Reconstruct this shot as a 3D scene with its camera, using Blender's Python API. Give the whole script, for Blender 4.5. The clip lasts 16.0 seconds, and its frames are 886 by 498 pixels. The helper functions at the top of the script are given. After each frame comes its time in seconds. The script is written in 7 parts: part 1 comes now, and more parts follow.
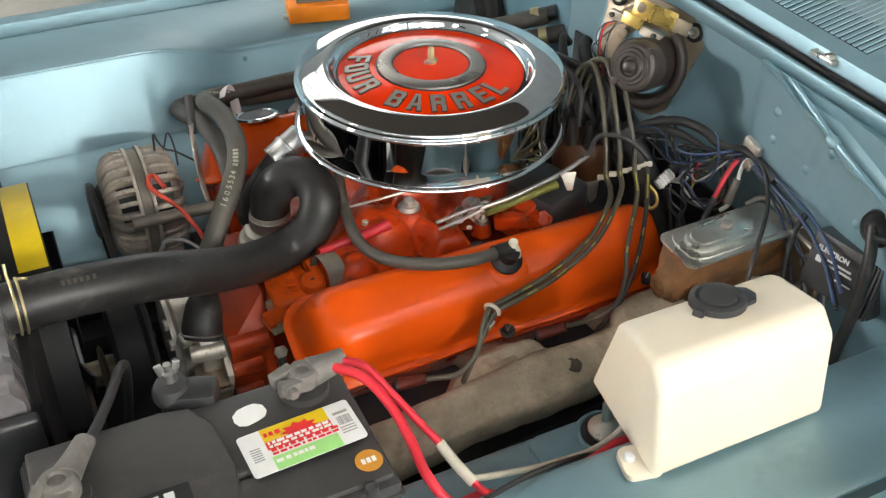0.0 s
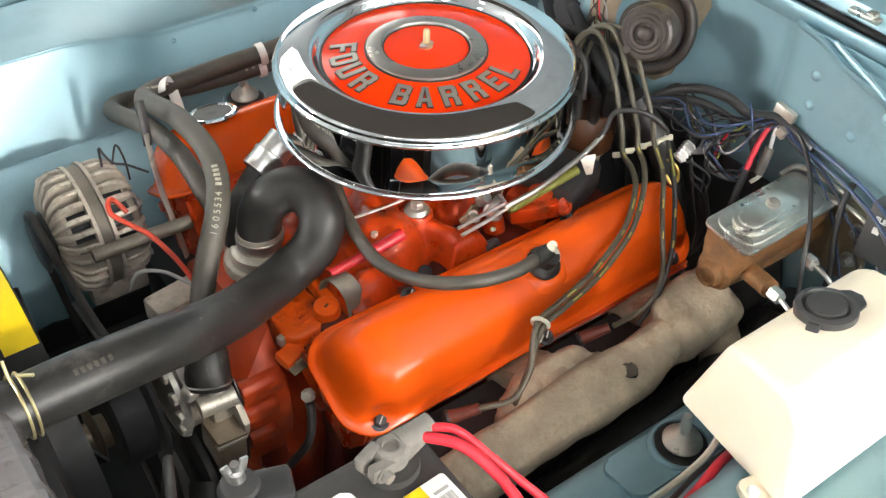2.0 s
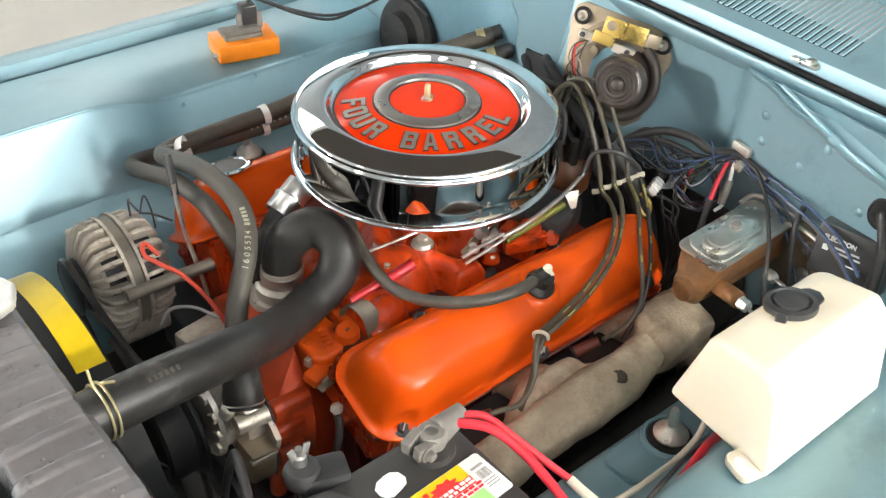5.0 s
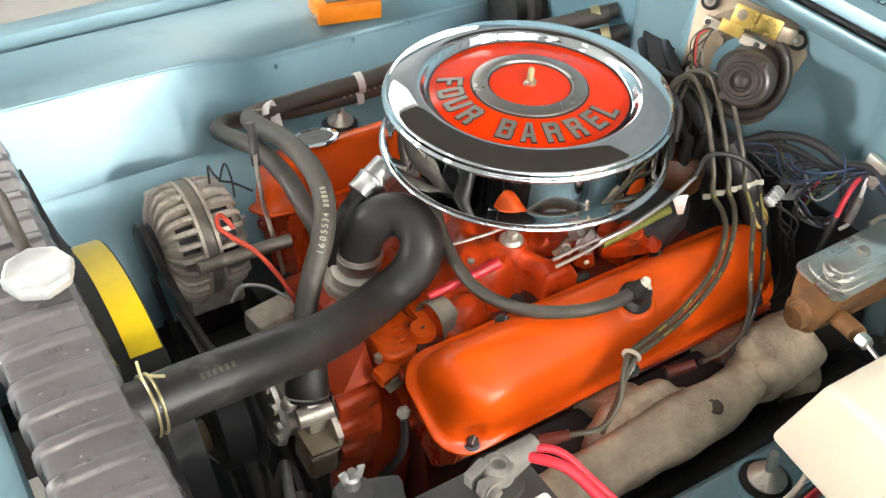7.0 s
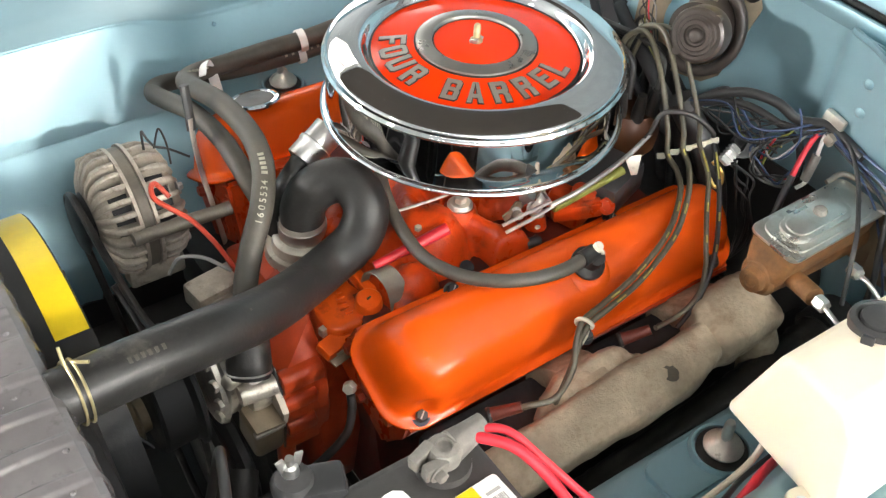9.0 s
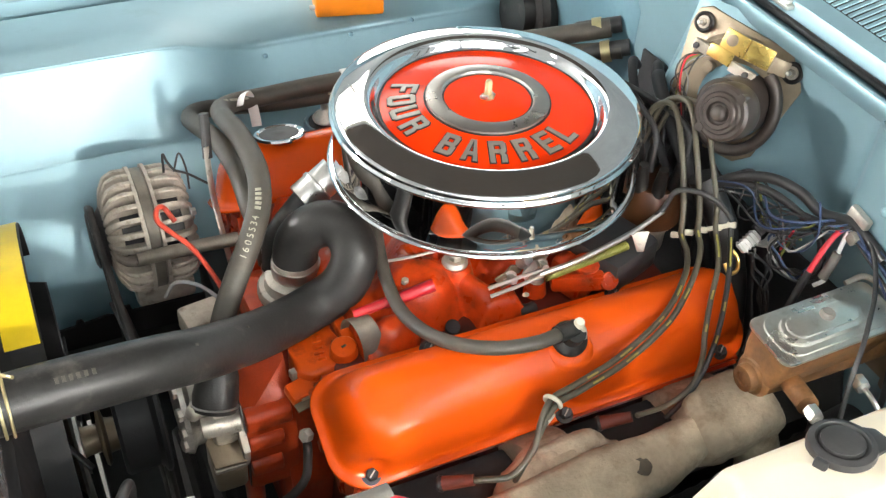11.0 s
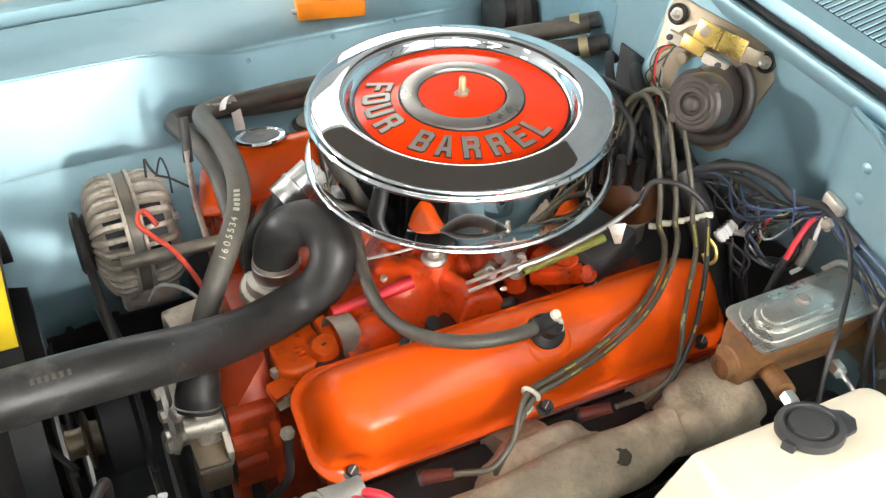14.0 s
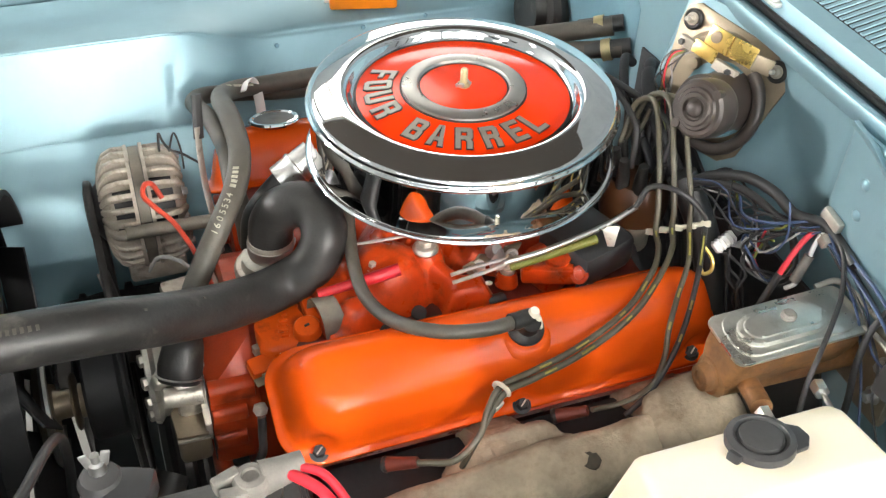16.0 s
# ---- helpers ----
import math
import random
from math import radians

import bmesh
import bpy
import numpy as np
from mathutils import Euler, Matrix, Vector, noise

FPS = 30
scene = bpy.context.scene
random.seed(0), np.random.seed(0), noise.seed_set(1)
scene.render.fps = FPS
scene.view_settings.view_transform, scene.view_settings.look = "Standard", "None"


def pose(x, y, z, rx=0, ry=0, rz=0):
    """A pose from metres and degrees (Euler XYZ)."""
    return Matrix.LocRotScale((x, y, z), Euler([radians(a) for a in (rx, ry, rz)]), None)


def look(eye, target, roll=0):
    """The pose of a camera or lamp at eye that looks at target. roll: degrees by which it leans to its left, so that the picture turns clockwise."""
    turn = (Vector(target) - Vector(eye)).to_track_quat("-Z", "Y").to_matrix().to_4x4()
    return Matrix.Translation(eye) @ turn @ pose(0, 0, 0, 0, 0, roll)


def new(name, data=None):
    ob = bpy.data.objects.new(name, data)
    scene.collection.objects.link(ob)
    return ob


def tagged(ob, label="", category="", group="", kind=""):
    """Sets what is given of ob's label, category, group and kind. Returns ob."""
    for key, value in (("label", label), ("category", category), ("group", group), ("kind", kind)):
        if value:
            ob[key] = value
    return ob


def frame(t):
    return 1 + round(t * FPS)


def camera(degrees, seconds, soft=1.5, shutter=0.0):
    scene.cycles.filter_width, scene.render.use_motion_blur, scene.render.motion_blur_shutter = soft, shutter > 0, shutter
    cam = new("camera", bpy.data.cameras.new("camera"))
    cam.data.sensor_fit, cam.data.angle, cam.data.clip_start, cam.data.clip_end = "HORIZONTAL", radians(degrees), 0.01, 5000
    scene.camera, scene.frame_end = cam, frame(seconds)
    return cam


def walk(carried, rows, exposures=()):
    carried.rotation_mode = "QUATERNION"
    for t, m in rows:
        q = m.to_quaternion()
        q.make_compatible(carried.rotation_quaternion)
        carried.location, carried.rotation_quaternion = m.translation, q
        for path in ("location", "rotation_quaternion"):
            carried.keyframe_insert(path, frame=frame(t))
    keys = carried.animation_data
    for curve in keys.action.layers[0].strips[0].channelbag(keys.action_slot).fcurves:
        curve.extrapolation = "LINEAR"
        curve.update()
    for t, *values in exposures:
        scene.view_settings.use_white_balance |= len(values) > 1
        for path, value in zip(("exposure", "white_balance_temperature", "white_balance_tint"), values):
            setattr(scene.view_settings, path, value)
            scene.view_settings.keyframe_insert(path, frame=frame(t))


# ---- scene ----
cam = camera(47.1, 16.0, soft=1.35)
PATH = [
    (0, (-0.5493, -1.1563, 1.6207), (0.1579, 0.2700, 0.4102), 1.09),
    (0.5, (-0.5919, -1.0086, 1.6035), (0.2552, 0.2836, 0.3335), 1.22),
    (1, (-0.6631, -0.8963, 1.6130), (0.3140, 0.2906, 0.3336), 1.49),
    (1.5, (-0.6671, -0.8863, 1.6223), (0.2948, 0.2831, 0.3157), 1.82),
    (2, (-0.6413, -0.8945, 1.6257), (0.2571, 0.2910, 0.2887), 2.01),
    (2.5, (-0.6162, -0.9009, 1.6301), (0.2561, 0.3090, 0.2977), 1.93),
    (3, (-0.5922, -0.9129, 1.6322), (0.2575, 0.3227, 0.3088), 2.14),
    (3.5, (-0.5699, -0.9293, 1.6305), (0.2489, 0.3484, 0.3278), 2.07),
    (3.7, (-0.5662, -0.9428, 1.6323), (0.2354, 0.3544, 0.3381), 1.63),
    (5.8, (-0.9101, -0.9703, 1.6911), (0.2328, 0.1586, 0.4996), 2.95),
    (6, (-0.8987, -0.9656, 1.6851), (0.2222, 0.1726, 0.4818), 2.97),
    (6.5, (-0.8218, -0.9286, 1.6634), (0.1722, 0.2670, 0.4054), 3.11),
    (7, (-0.7190, -0.8876, 1.6520), (0.1323, 0.3774, 0.3578), 2.89),
    (7.5, (-0.6449, -0.8890, 1.6335), (0.1626, 0.3738, 0.3093), 3.14),
    (8, (-0.6324, -0.8829, 1.6310), (0.1850, 0.3557, 0.2903), 3.54),
    (8.5, (-0.6649, -0.8628, 1.6286), (0.2036, 0.3209, 0.2704), 3.76),
    (8.7, (-0.6821, -0.8553, 1.6331), (0.2079, 0.3048, 0.2685), 3.88),
    (10.8, (-0.5180, -0.9032, 1.6335), (0.1718, 0.4449, 0.3271), 3.71),
    (11, (-0.5079, -0.9092, 1.6329), (0.1746, 0.4359, 0.3197), 3.74),
    (11.5, (-0.4862, -0.9314, 1.6347), (0.1817, 0.4171, 0.3173), 3.17),
    (12, (-0.4672, -0.9325, 1.6307), (0.1979, 0.4141, 0.3101), 2.42),
    (12.5, (-0.4629, -0.9319, 1.6317), (0.1950, 0.4123, 0.3049), 1.90),
    (13, (-0.4673, -0.9271, 1.6302), (0.1819, 0.4218, 0.3040), 1.68),
    (13.5, (-0.4788, -0.9284, 1.6328), (0.1640, 0.4318, 0.3150), 1.38),
    (14, (-0.4803, -0.9359, 1.6300), (0.1904, 0.4231, 0.3249), 1.95),
    (14.5, (-0.4912, -0.9412, 1.6371), (0.2461, 0.3938, 0.3432), 3.29),
    (15, (-0.5413, -0.9350, 1.6380), (0.2624, 0.3555, 0.3385), 4.39),
    (15.5, (-0.5337, -0.9584, 1.6254), (0.2228, 0.3477, 0.3133), 4.13),
    (16, (-0.3928, -0.9834, 1.6150), (0.1503, 0.4385, 0.3177), 2.54),
]
walk(cam, [(t, look(eye, target, roll)) for t, eye, target, roll in PATH], [(0.0, -0.90), (1.0, -0.42), (2.0, -0.19), (3.7, -0.18), (6.0, -0.35), (6.5, -0.32), (7.0, -0.22), (8.7, -0.12), (11.0, -0.09), (16.0, -0.10)])

# world, materials and the place
# ---------------------------------------------------------------- light
world = bpy.data.worlds.new("hall_air")
scene.world = world
world.use_nodes = True
world.node_tree.nodes["Background"].inputs[0].default_value = (0.9, 0.95, 1.0, 1)
world.node_tree.nodes["Background"].inputs[1].default_value = 0.28


# ---------------------------------------------------------------- materials
def material(name, color, rough=0.5, metal=0.0, vary=0.12, scale=30.0, bump=0.0, bump_scale=400.0, coat=0.0, stain=None,
             stain_amount=0.0, stain_scale=12.0, rough_vary=0.1, spec=0.5, glow=0.0, subsurface=0.0, coat_rough=0.06):
    m = bpy.data.materials.new(name)
    m.use_nodes = True
    nt = m.node_tree
    p = nt.nodes["Principled BSDF"]
    co = nt.nodes.new("ShaderNodeTexCoord")

    def noise_tex(s, detail=5.0, r=0.55):
        n = nt.nodes.new("ShaderNodeTexNoise")
        n.inputs["Scale"].default_value, n.inputs["Detail"].default_value, n.inputs["Roughness"].default_value = s, detail, r
        nt.links.new(co.outputs["Object"], n.inputs["Vector"])
        return n

    def ramp(source, a, b, lo, hi):
        r = nt.nodes.new("ShaderNodeMapRange")
        r.inputs[1].default_value, r.inputs[2].default_value, r.inputs[3].default_value, r.inputs[4].default_value = a, b, lo, hi
        nt.links.new(source, r.inputs[0])
        return r.outputs[0]

    def mix(fac, a, b):
        x = nt.nodes.new("ShaderNodeMix")
        x.data_type = "RGBA"
        nt.links.new(fac, x.inputs[0])
        for k, v in ((6, a), (7, b)):
            if isinstance(v, tuple):
                x.inputs[k].default_value = (*v, 1)
            else:
                nt.links.new(v, x.inputs[k])
        return x.outputs[2]

    big = noise_tex(scale)
    fine = noise_tex(scale * 7, 3.0)
    dark = tuple(c * (1 - vary) for c in color)
    light = tuple(min(1.0, c * (1 + vary)) for c in color)
    base = mix(ramp(big.outputs[0], 0.3, 0.7, 0, 1), dark, light)
    base = mix(ramp(fine.outputs[0], 0.45, 0.75, 0, 0.5 if vary else 0.0), base, dark)
    if stain:
        s = noise_tex(stain_scale, 8.0, 0.65)
        base = mix(ramp(s.outputs[0], 0.62 - 0.25 * stain_amount, 0.72, 0, 0.9), base, stain)
    nt.links.new(base, p.inputs["Base Color"])
    p.inputs["Metallic"].default_value = metal
    p.inputs["Specular IOR Level"].default_value = spec
    if rough_vary > 0.04:
        nt.links.new(ramp(big.outputs[0], 0.3, 0.7, max(0.02, rough - rough_vary * rough), min(1, rough + rough_vary)), p.inputs["Roughness"])
    else:
        p.inputs["Roughness"].default_value = rough
    p.inputs["Coat Weight"].default_value = coat
    p.inputs["Coat Roughness"].default_value = coat_rough
    if subsurface:
        p.inputs["Subsurface Weight"].default_value = subsurface
        p.inputs["Subsurface Radius"].default_value = (0.02, 0.018, 0.012)
    if glow:
        p.inputs["Emission Color"].default_value = (*color, 1)
        p.inputs["Emission Strength"].default_value = glow
    if bump:
        b = nt.nodes.new("ShaderNodeBump")
        b.inputs["Strength"].default_value, b.inputs["Distance"].default_value = bump, 0.001
        f = noise_tex(bump_scale, 4.0, 0.6)
        nt.links.new(f.outputs[0], b.inputs["Height"])
        nt.links.new(b.outputs[0], p.inputs["Normal"])
    return m


BLUE = material("blue_metallic_paint", (0.235, 0.38, 0.435), 0.46, 0.45, 0.04, 9, 0.32, 22, coat=0.30, coat_rough=0.40, rough_vary=0.03, stain=(0.18, 0.295, 0.34), stain_amount=0.12, stain_scale=7)
BLUE_DULL = material("blue_paint_unpolished", (0.15, 0.28, 0.34), 0.42, 0.3, 0.1, 14, 0.05, 700, coat=0.15)
ORANGE = material("orange_engine_enamel", (0.71, 0.083, 0.0045), 0.22, 0, 0.04, 14, 0.05, 120, coat=0.06, rough_vary=0.05, spec=0.27)
ORANGE_CAST = material("orange_painted_casting", (0.50, 0.047, 0.005), 0.27, 0, 0.16, 30, 0.5, 260, spec=0.36, stain=(0.11, 0.020, 0.009), stain_amount=0.38, stain_scale=24)
RED_CAST = material("red_orange_painted_casting", (0.37, 0.040, 0.008), 0.36, 0, 0.14, 30, 0.4, 300, spec=0.36, stain=(0.13, 0.022, 0.010), stain_amount=0.35, stain_scale=26)
ORANGE_BOSS = material("fresh_orange_casting_paint", (0.64, 0.082, 0.006), 0.30, 0, 0.12, 30, 0.4, 240, spec=0.36, stain=(0.30, 0.035, 0.008), stain_amount=0.2, stain_scale=30)
CHROME = material("chrome", (0.80, 0.81, 0.82), 0.03, 1.0, 0.0, 20, rough_vary=0.0)
RED_ENAMEL = material("red_enamel", (0.80, 0.035, 0.002), 0.12, 0, 0.02, 20, rough_vary=0.0, spec=0.4)
SATIN = material("satin_silver", (0.44, 0.43, 0.40), 0.28, 0.9, 0.05, 40)
LETTER = material("silver_letter", (0.40, 0.385, 0.345), 0.36, 0.75, 0.05, 60)
BLACK_INK = material("black_ink", (0.012, 0.012, 0.012), 0.4, 0, 0.05, 50)
RUBBER = material("black_rubber", (0.022, 0.021, 0.020), 0.36, 0, 0.35, 40, 0.30, 230, spec=0.32, stain=(0.075, 0.068, 0.06), stain_amount=0.14, stain_scale=22)
HOSE = material("weathered_rubber_hose", (0.066, 0.058, 0.046), 0.5, 0, 0.25, 45, 0.3, 600)
BLACK_PAINT = material("black_satin_paint", (0.036, 0.035, 0.035), 0.45, 0, 0.25, 30, 0.1, 300)
TANK_BLACK = material("worn_black_tank_paint", (0.155, 0.143, 0.145), 0.20, 0.0, 0.16, 14, 0.22, 90, rough_vary=0.06, coat=0.35, coat_rough=0.08, stain=(0.05, 0.047, 0.045), stain_amount=0.08, stain_scale=30)
BLACK_PLASTIC = material("black_plastic", (0.030, 0.030, 0.031), 0.35, 0, 0.15, 60, 0.1, 800)
GREY_PLASTIC = material("dark_grey_battery_plastic", (0.050, 0.047, 0.045), 0.40, 0, 0.2, 40, 0.25, 900, stain=(0.085, 0.08, 0.075), stain_amount=0.12, stain_scale=14)
WHITE_PLASTIC = material("milky_plastic", (0.86, 0.765, 0.60), 0.38, 0, 0.03, 12, 0.06, 120, subsurface=0.25)
CAST_IRON = material("sooty_cast_iron", (0.44, 0.355, 0.255), 0.75, 0.05, 0.30, 22, 0.9, 240, stain=(0.17, 0.105, 0.06), stain_amount=0.42, stain_scale=18)
ALUMINIUM = material("cast_aluminium", (0.66, 0.62, 0.55), 0.36, 0.75, 0.2, 50, 0.4, 350, stain=(0.16, 0.13, 0.10), stain_amount=0.22, stain_scale=40)
PALE_METAL = material("pale_worn_metal", (0.58, 0.54, 0.47), 0.38, 0.7, 0.15, 60, 0.25, 300, stain=(0.2, 0.16, 0.12), stain_amount=0.15, stain_scale=60)
ALT_METAL = material("weathered_tan_aluminium", (0.45, 0.40, 0.335), 0.5, 0.4, 0.2, 60, 0.4, 350, stain=(0.16, 0.13, 0.10), stain_amount=0.2, stain_scale=45)
SPRING = material("olive_yellow_spring", (0.145, 0.15, 0.022), 0.45, 0.2, 0.15, 60)
CLAMP = material("dull_yellow_wire", (0.50, 0.43, 0.24), 0.35, 0.7, 0.15, 60)
STEEL = material("plain_steel", (0.55, 0.54, 0.52), 0.3, 0.95, 0.1, 60, 0.1, 400)
ZINC = material("zinc_plated_steel", (0.66, 0.65, 0.60), 0.26, 0.9, 0.12, 25, 0.25, 120, stain=(0.42, 0.38, 0.29), stain_amount=0.22, stain_scale=15)
MATT_BLACK = material("matt_black", (0.024, 0.024, 0.026), 0.7, 0, 0.3, 20, 0.4, 150)
HOSE_PRINT = material("faded_hose_print", (0.36, 0.34, 0.27), 0.6, 0, 0.3, 120)
BAND = material("dull_laminated_steel", (0.17, 0.15, 0.12), 0.5, 0.3, 0.2, 50, 0.2, 300)
# Block's shade is put into this dark red, along with grease stains.
SHADED_GREASY_RED = material("shaded_greasy_red_casting", (0.13, 0.014, 0.006), 0.5, 0, 0.3, 25, 0.4, 200, stain=(0.02, 0.015, 0.012), stain_amount=0.5, stain_scale=14)
CAP_METAL = material("bright_plated_cap", (0.84, 0.84, 0.82), 0.36, 0.6, 0.08, 50, 0.1, 300)
SHROUD = material("dull_black_shroud", (0.016, 0.016, 0.017), 0.6, 0, 0.2, 30, 0.2, 250, spec=0.28)
SOOT = material("dark_soot", (0.07, 0.055, 0.04), 0.8, 0, 0.3, 80)
RUST = material("rusty_cast_iron", (0.215, 0.10, 0.035), 0.6, 0.1, 0.4, 30, 0.7, 250, stain=(0.06, 0.034, 0.02), stain_amount=0.5, stain_scale=24)
BRASS = material("yellow_passivated_steel", (0.66, 0.47, 0.14), 0.25, 0.9, 0.12, 40)
BROWN_METAL = material("bronze_grey_plate", (0.27, 0.215, 0.15), 0.42, 0.55, 0.15, 30, 0.2, 300)
MOTOR_BLACK = material("motor_black_paint", (0.046, 0.036, 0.031), 0.30, 0.2, 0.15, 30, 0.1, 300)
YELLOW = material("yellow_label", (0.74, 0.52, 0.012), 0.36, 0, 0.06, 60)
WHITE = material("white_print", (0.82, 0.81, 0.78), 0.5, 0, 0.03, 40)
NORTH = material("grey_blue_boarding", (0.20, 0.30, 0.35), 0.8, 0, 0.15, 2, 0.1, 50)
CREAM = material("cream_plastic", (0.58, 0.54, 0.43), 0.45, 0, 0.1, 60)
RED = material("red_cable_sheath", (0.66, 0.028, 0.045), 0.35, 0, 0.08, 60)
GREEN = material("light_green_print", (0.35, 0.70, 0.22), 0.5, 0, 0.05, 60)
ORANGE_BOX = material("orange_cast_box", (0.90, 0.25, 0.01), 0.35, 0, 0.06, 50, 0.15, 300)
ORANGE_DOT = material("orange_sticker", (0.56, 0.24, 0.025), 0.4, 0, 0.05, 60)
LEAD = material("dull_lead", (0.20, 0.185, 0.165), 0.65, 0.25, 0.25, 60, 0.5, 300)
WIRE_BLUE = material("blue_wire", (0.035, 0.060, 0.135), 0.4, 0, 0.1, 60)
WIRE_GREEN = material("olive_wire", (0.16, 0.17, 0.03), 0.4, 0, 0.1, 60)
WIRE_GREY = material("grey_wire", (0.30, 0.29, 0.28), 0.4, 0, 0.1, 60)
WIRE_BLACK = material("black_wire", (0.026, 0.025, 0.025), 0.4, 0, 0.2, 60)
PLUG_WIRE = material("ignition_wire", (0.078, 0.068, 0.045), 0.35, 0, 0.2, 60)
OLIVE_PRINT = material("olive_yellow_print", (0.33, 0.28, 0.06), 0.5, 0, 0.3, 90)
BROWN = material("brown_plastic", (0.075, 0.028, 0.010), 0.4, 0, 0.15, 50)
TAPE = material("clear_tape", (0.62, 0.60, 0.58), 0.3, 0, 0.1, 80, 0.4, 200)
CONCRETE = material("pale_concrete", (0.46, 0.435, 0.395), 0.5, 0, 0.1, 3, 0.2, 60)
PLASTER = material("wall_plaster", (0.62, 0.62, 0.60), 0.8, 0, 0.05, 2, 0.1, 50)
# Pale and dark ceiling tones are chosen for the chrome lid's reflection.
PALE_CEILING = material("pale_ceiling_boards", (0.42, 0.45, 0.47), 0.8, 0, 0.1, 2, 0.1, 50)
CEILING = material("ceiling_boards", (0.062, 0.05, 0.042), 0.8, 0, 0.1, 2, 0.1, 50)
LAMP = material("lamp_diffuser", (1.0, 0.97, 0.92), 0.5, 0, 0, 10, glow=4.0)
SOFT_LAMP = material("overhead_fill_glow", (0.93, 0.97, 1.0), 0.5, 0, 0, 10, glow=3.2)
TUBE_LAMP = material("ceiling_light_diffuser", (1.0, 0.97, 0.92), 0.5, 0, 0, 10, glow=14.0)
WALL_FILL_GLOW = material("wall_fill_glow", (0.92, 0.97, 1.0), 0.5, 0, 0, 10, glow=3.9)
BRIGHT_LAMP = material("bright_lamp_diffuser", (1.0, 0.97, 0.93), 0.5, 0, 0, 10, glow=760.0)
WIDE_LAMP = material("wide_lamp_diffuser", (1.0, 0.955, 0.89), 0.5, 0, 0, 10, glow=1450.0)
SPOT_LAMP = material("short_lamp_diffuser", (1.0, 0.965, 0.91), 0.5, 0, 0, 10, glow=32.0)


# ---------------------------------------------------------------- building helpers
def mesh_of(name, bm, mat, sharp=38):
    bmesh.ops.recalc_face_normals(bm, faces=bm.faces)
    me = bpy.data.meshes.new(name)
    bm.to_mesh(me)
    bm.free()
    me.materials.append(mat)
    me.polygons.foreach_set("use_smooth", [True] * len(me.polygons))
    me.set_sharp_from_angle(angle=radians(sharp))
    return me


def thing(name, label, category, loc=(0, 0, 0), group="", kind=""):
    ob = new(name)
    ob.empty_display_size = 0.05
    ob.location = loc
    return tagged(ob, label, category, group, kind)


def part(name, bm, mat, parent, label="", sharp=38):
    ob = new(name, mesh_of(name, bm, mat, sharp))
    ob.parent = parent
    root = parent
    while root.parent:
        root = root.parent
    if root.type == "EMPTY":
        ob.matrix_parent_inverse = Matrix.Translation(root.location).inverted() if parent is root else Matrix()
    return tagged(ob, label)


def single(name, bm, mat, label, category, group="", kind="", sharp=38):
    return tagged(new(name, mesh_of(name, bm, mat, sharp)), label, category, group, kind)


def frame_of(origin, zdir, xhint=(1, 0, 0)):
    """A matrix at origin whose z axis is zdir."""
    z = Vector(zdir).normalized()
    x = Vector(xhint) - z * z.dot(Vector(xhint))
    if x.length < 1e-4:
        x = z.orthogonal()
    x.normalize()
    y = z.cross(x)
    m = Matrix((x, y, z)).transposed().to_4x4()
    m.translation = origin
    return m


def box(bm, size, m=Matrix(), bevel=0.003, seg=2):
    r = bmesh.ops.create_cube(bm, size=1.0)
    vs = r["verts"]
    bmesh.ops.scale(bm, vec=size, verts=vs)
    if bevel:
        es = list({e for v in vs for e in v.link_edges})
        g = bmesh.ops.bevel(bm, geom=es, offset=min(bevel, min(size) * 0.45), segments=seg, profile=0.5, affect="EDGES")
        vs = list({v for f in g["faces"] for v in f.verts} | {v for v in vs if v.is_valid})
    bmesh.ops.transform(bm, matrix=m, verts=vs)
    return bm


def at(x, y, z, rx=0, ry=0, rz=0):
    return pose(x, y, z, rx, ry, rz)


def lathe(bm, profile, m=Matrix(), seg=48, closed=False):
    """Turns (radius, height) pairs round the z axis of m."""
    rings = []
    for r, h in profile:
        if r < 1e-6:
            rings.append([bm.verts.new(m @ Vector((0, 0, h)))])
        else:
            rings.append([bm.verts.new(m @ Vector((r * math.cos(2 * math.pi * k / seg), r * math.sin(2 * math.pi * k / seg), h))) for k in range(seg)])
    pairs = list(zip(rings, rings[1:])) + ([(rings[-1], rings[0])] if closed else [])
    for a, b in pairs:
        for k in range(seg):
            j = (k + 1) % seg
            quad = [a[k % len(a)], a[j % len(a)], b[j % len(b)], b[k % len(b)]]
            quad = list(dict.fromkeys(quad))
            if len(quad) > 2:
                bm.faces.new(quad)
    return bm


def spline(points, steps=8):
    """Points along a smooth line through the given ones."""
    p = [Vector(q) for q in points]
    if len(p) < 3:
        return [p[0].lerp(p[-1], k / steps) for k in range(steps + 1)]
    p = [2 * p[0] - p[1]] + p + [2 * p[-1] - p[-2]]
    out = []
    for a, b, c, d in zip(p, p[1:], p[2:], p[3:]):
        for k in range(steps):
            t = k / steps
            out.append(0.5 * ((2 * b) + (c - a) * t + (2 * a - 5 * b + 4 * c - d) * t * t + (3 * b - a - 3 * c + d) * t ** 3))
    out.append(p[-2])
    return out


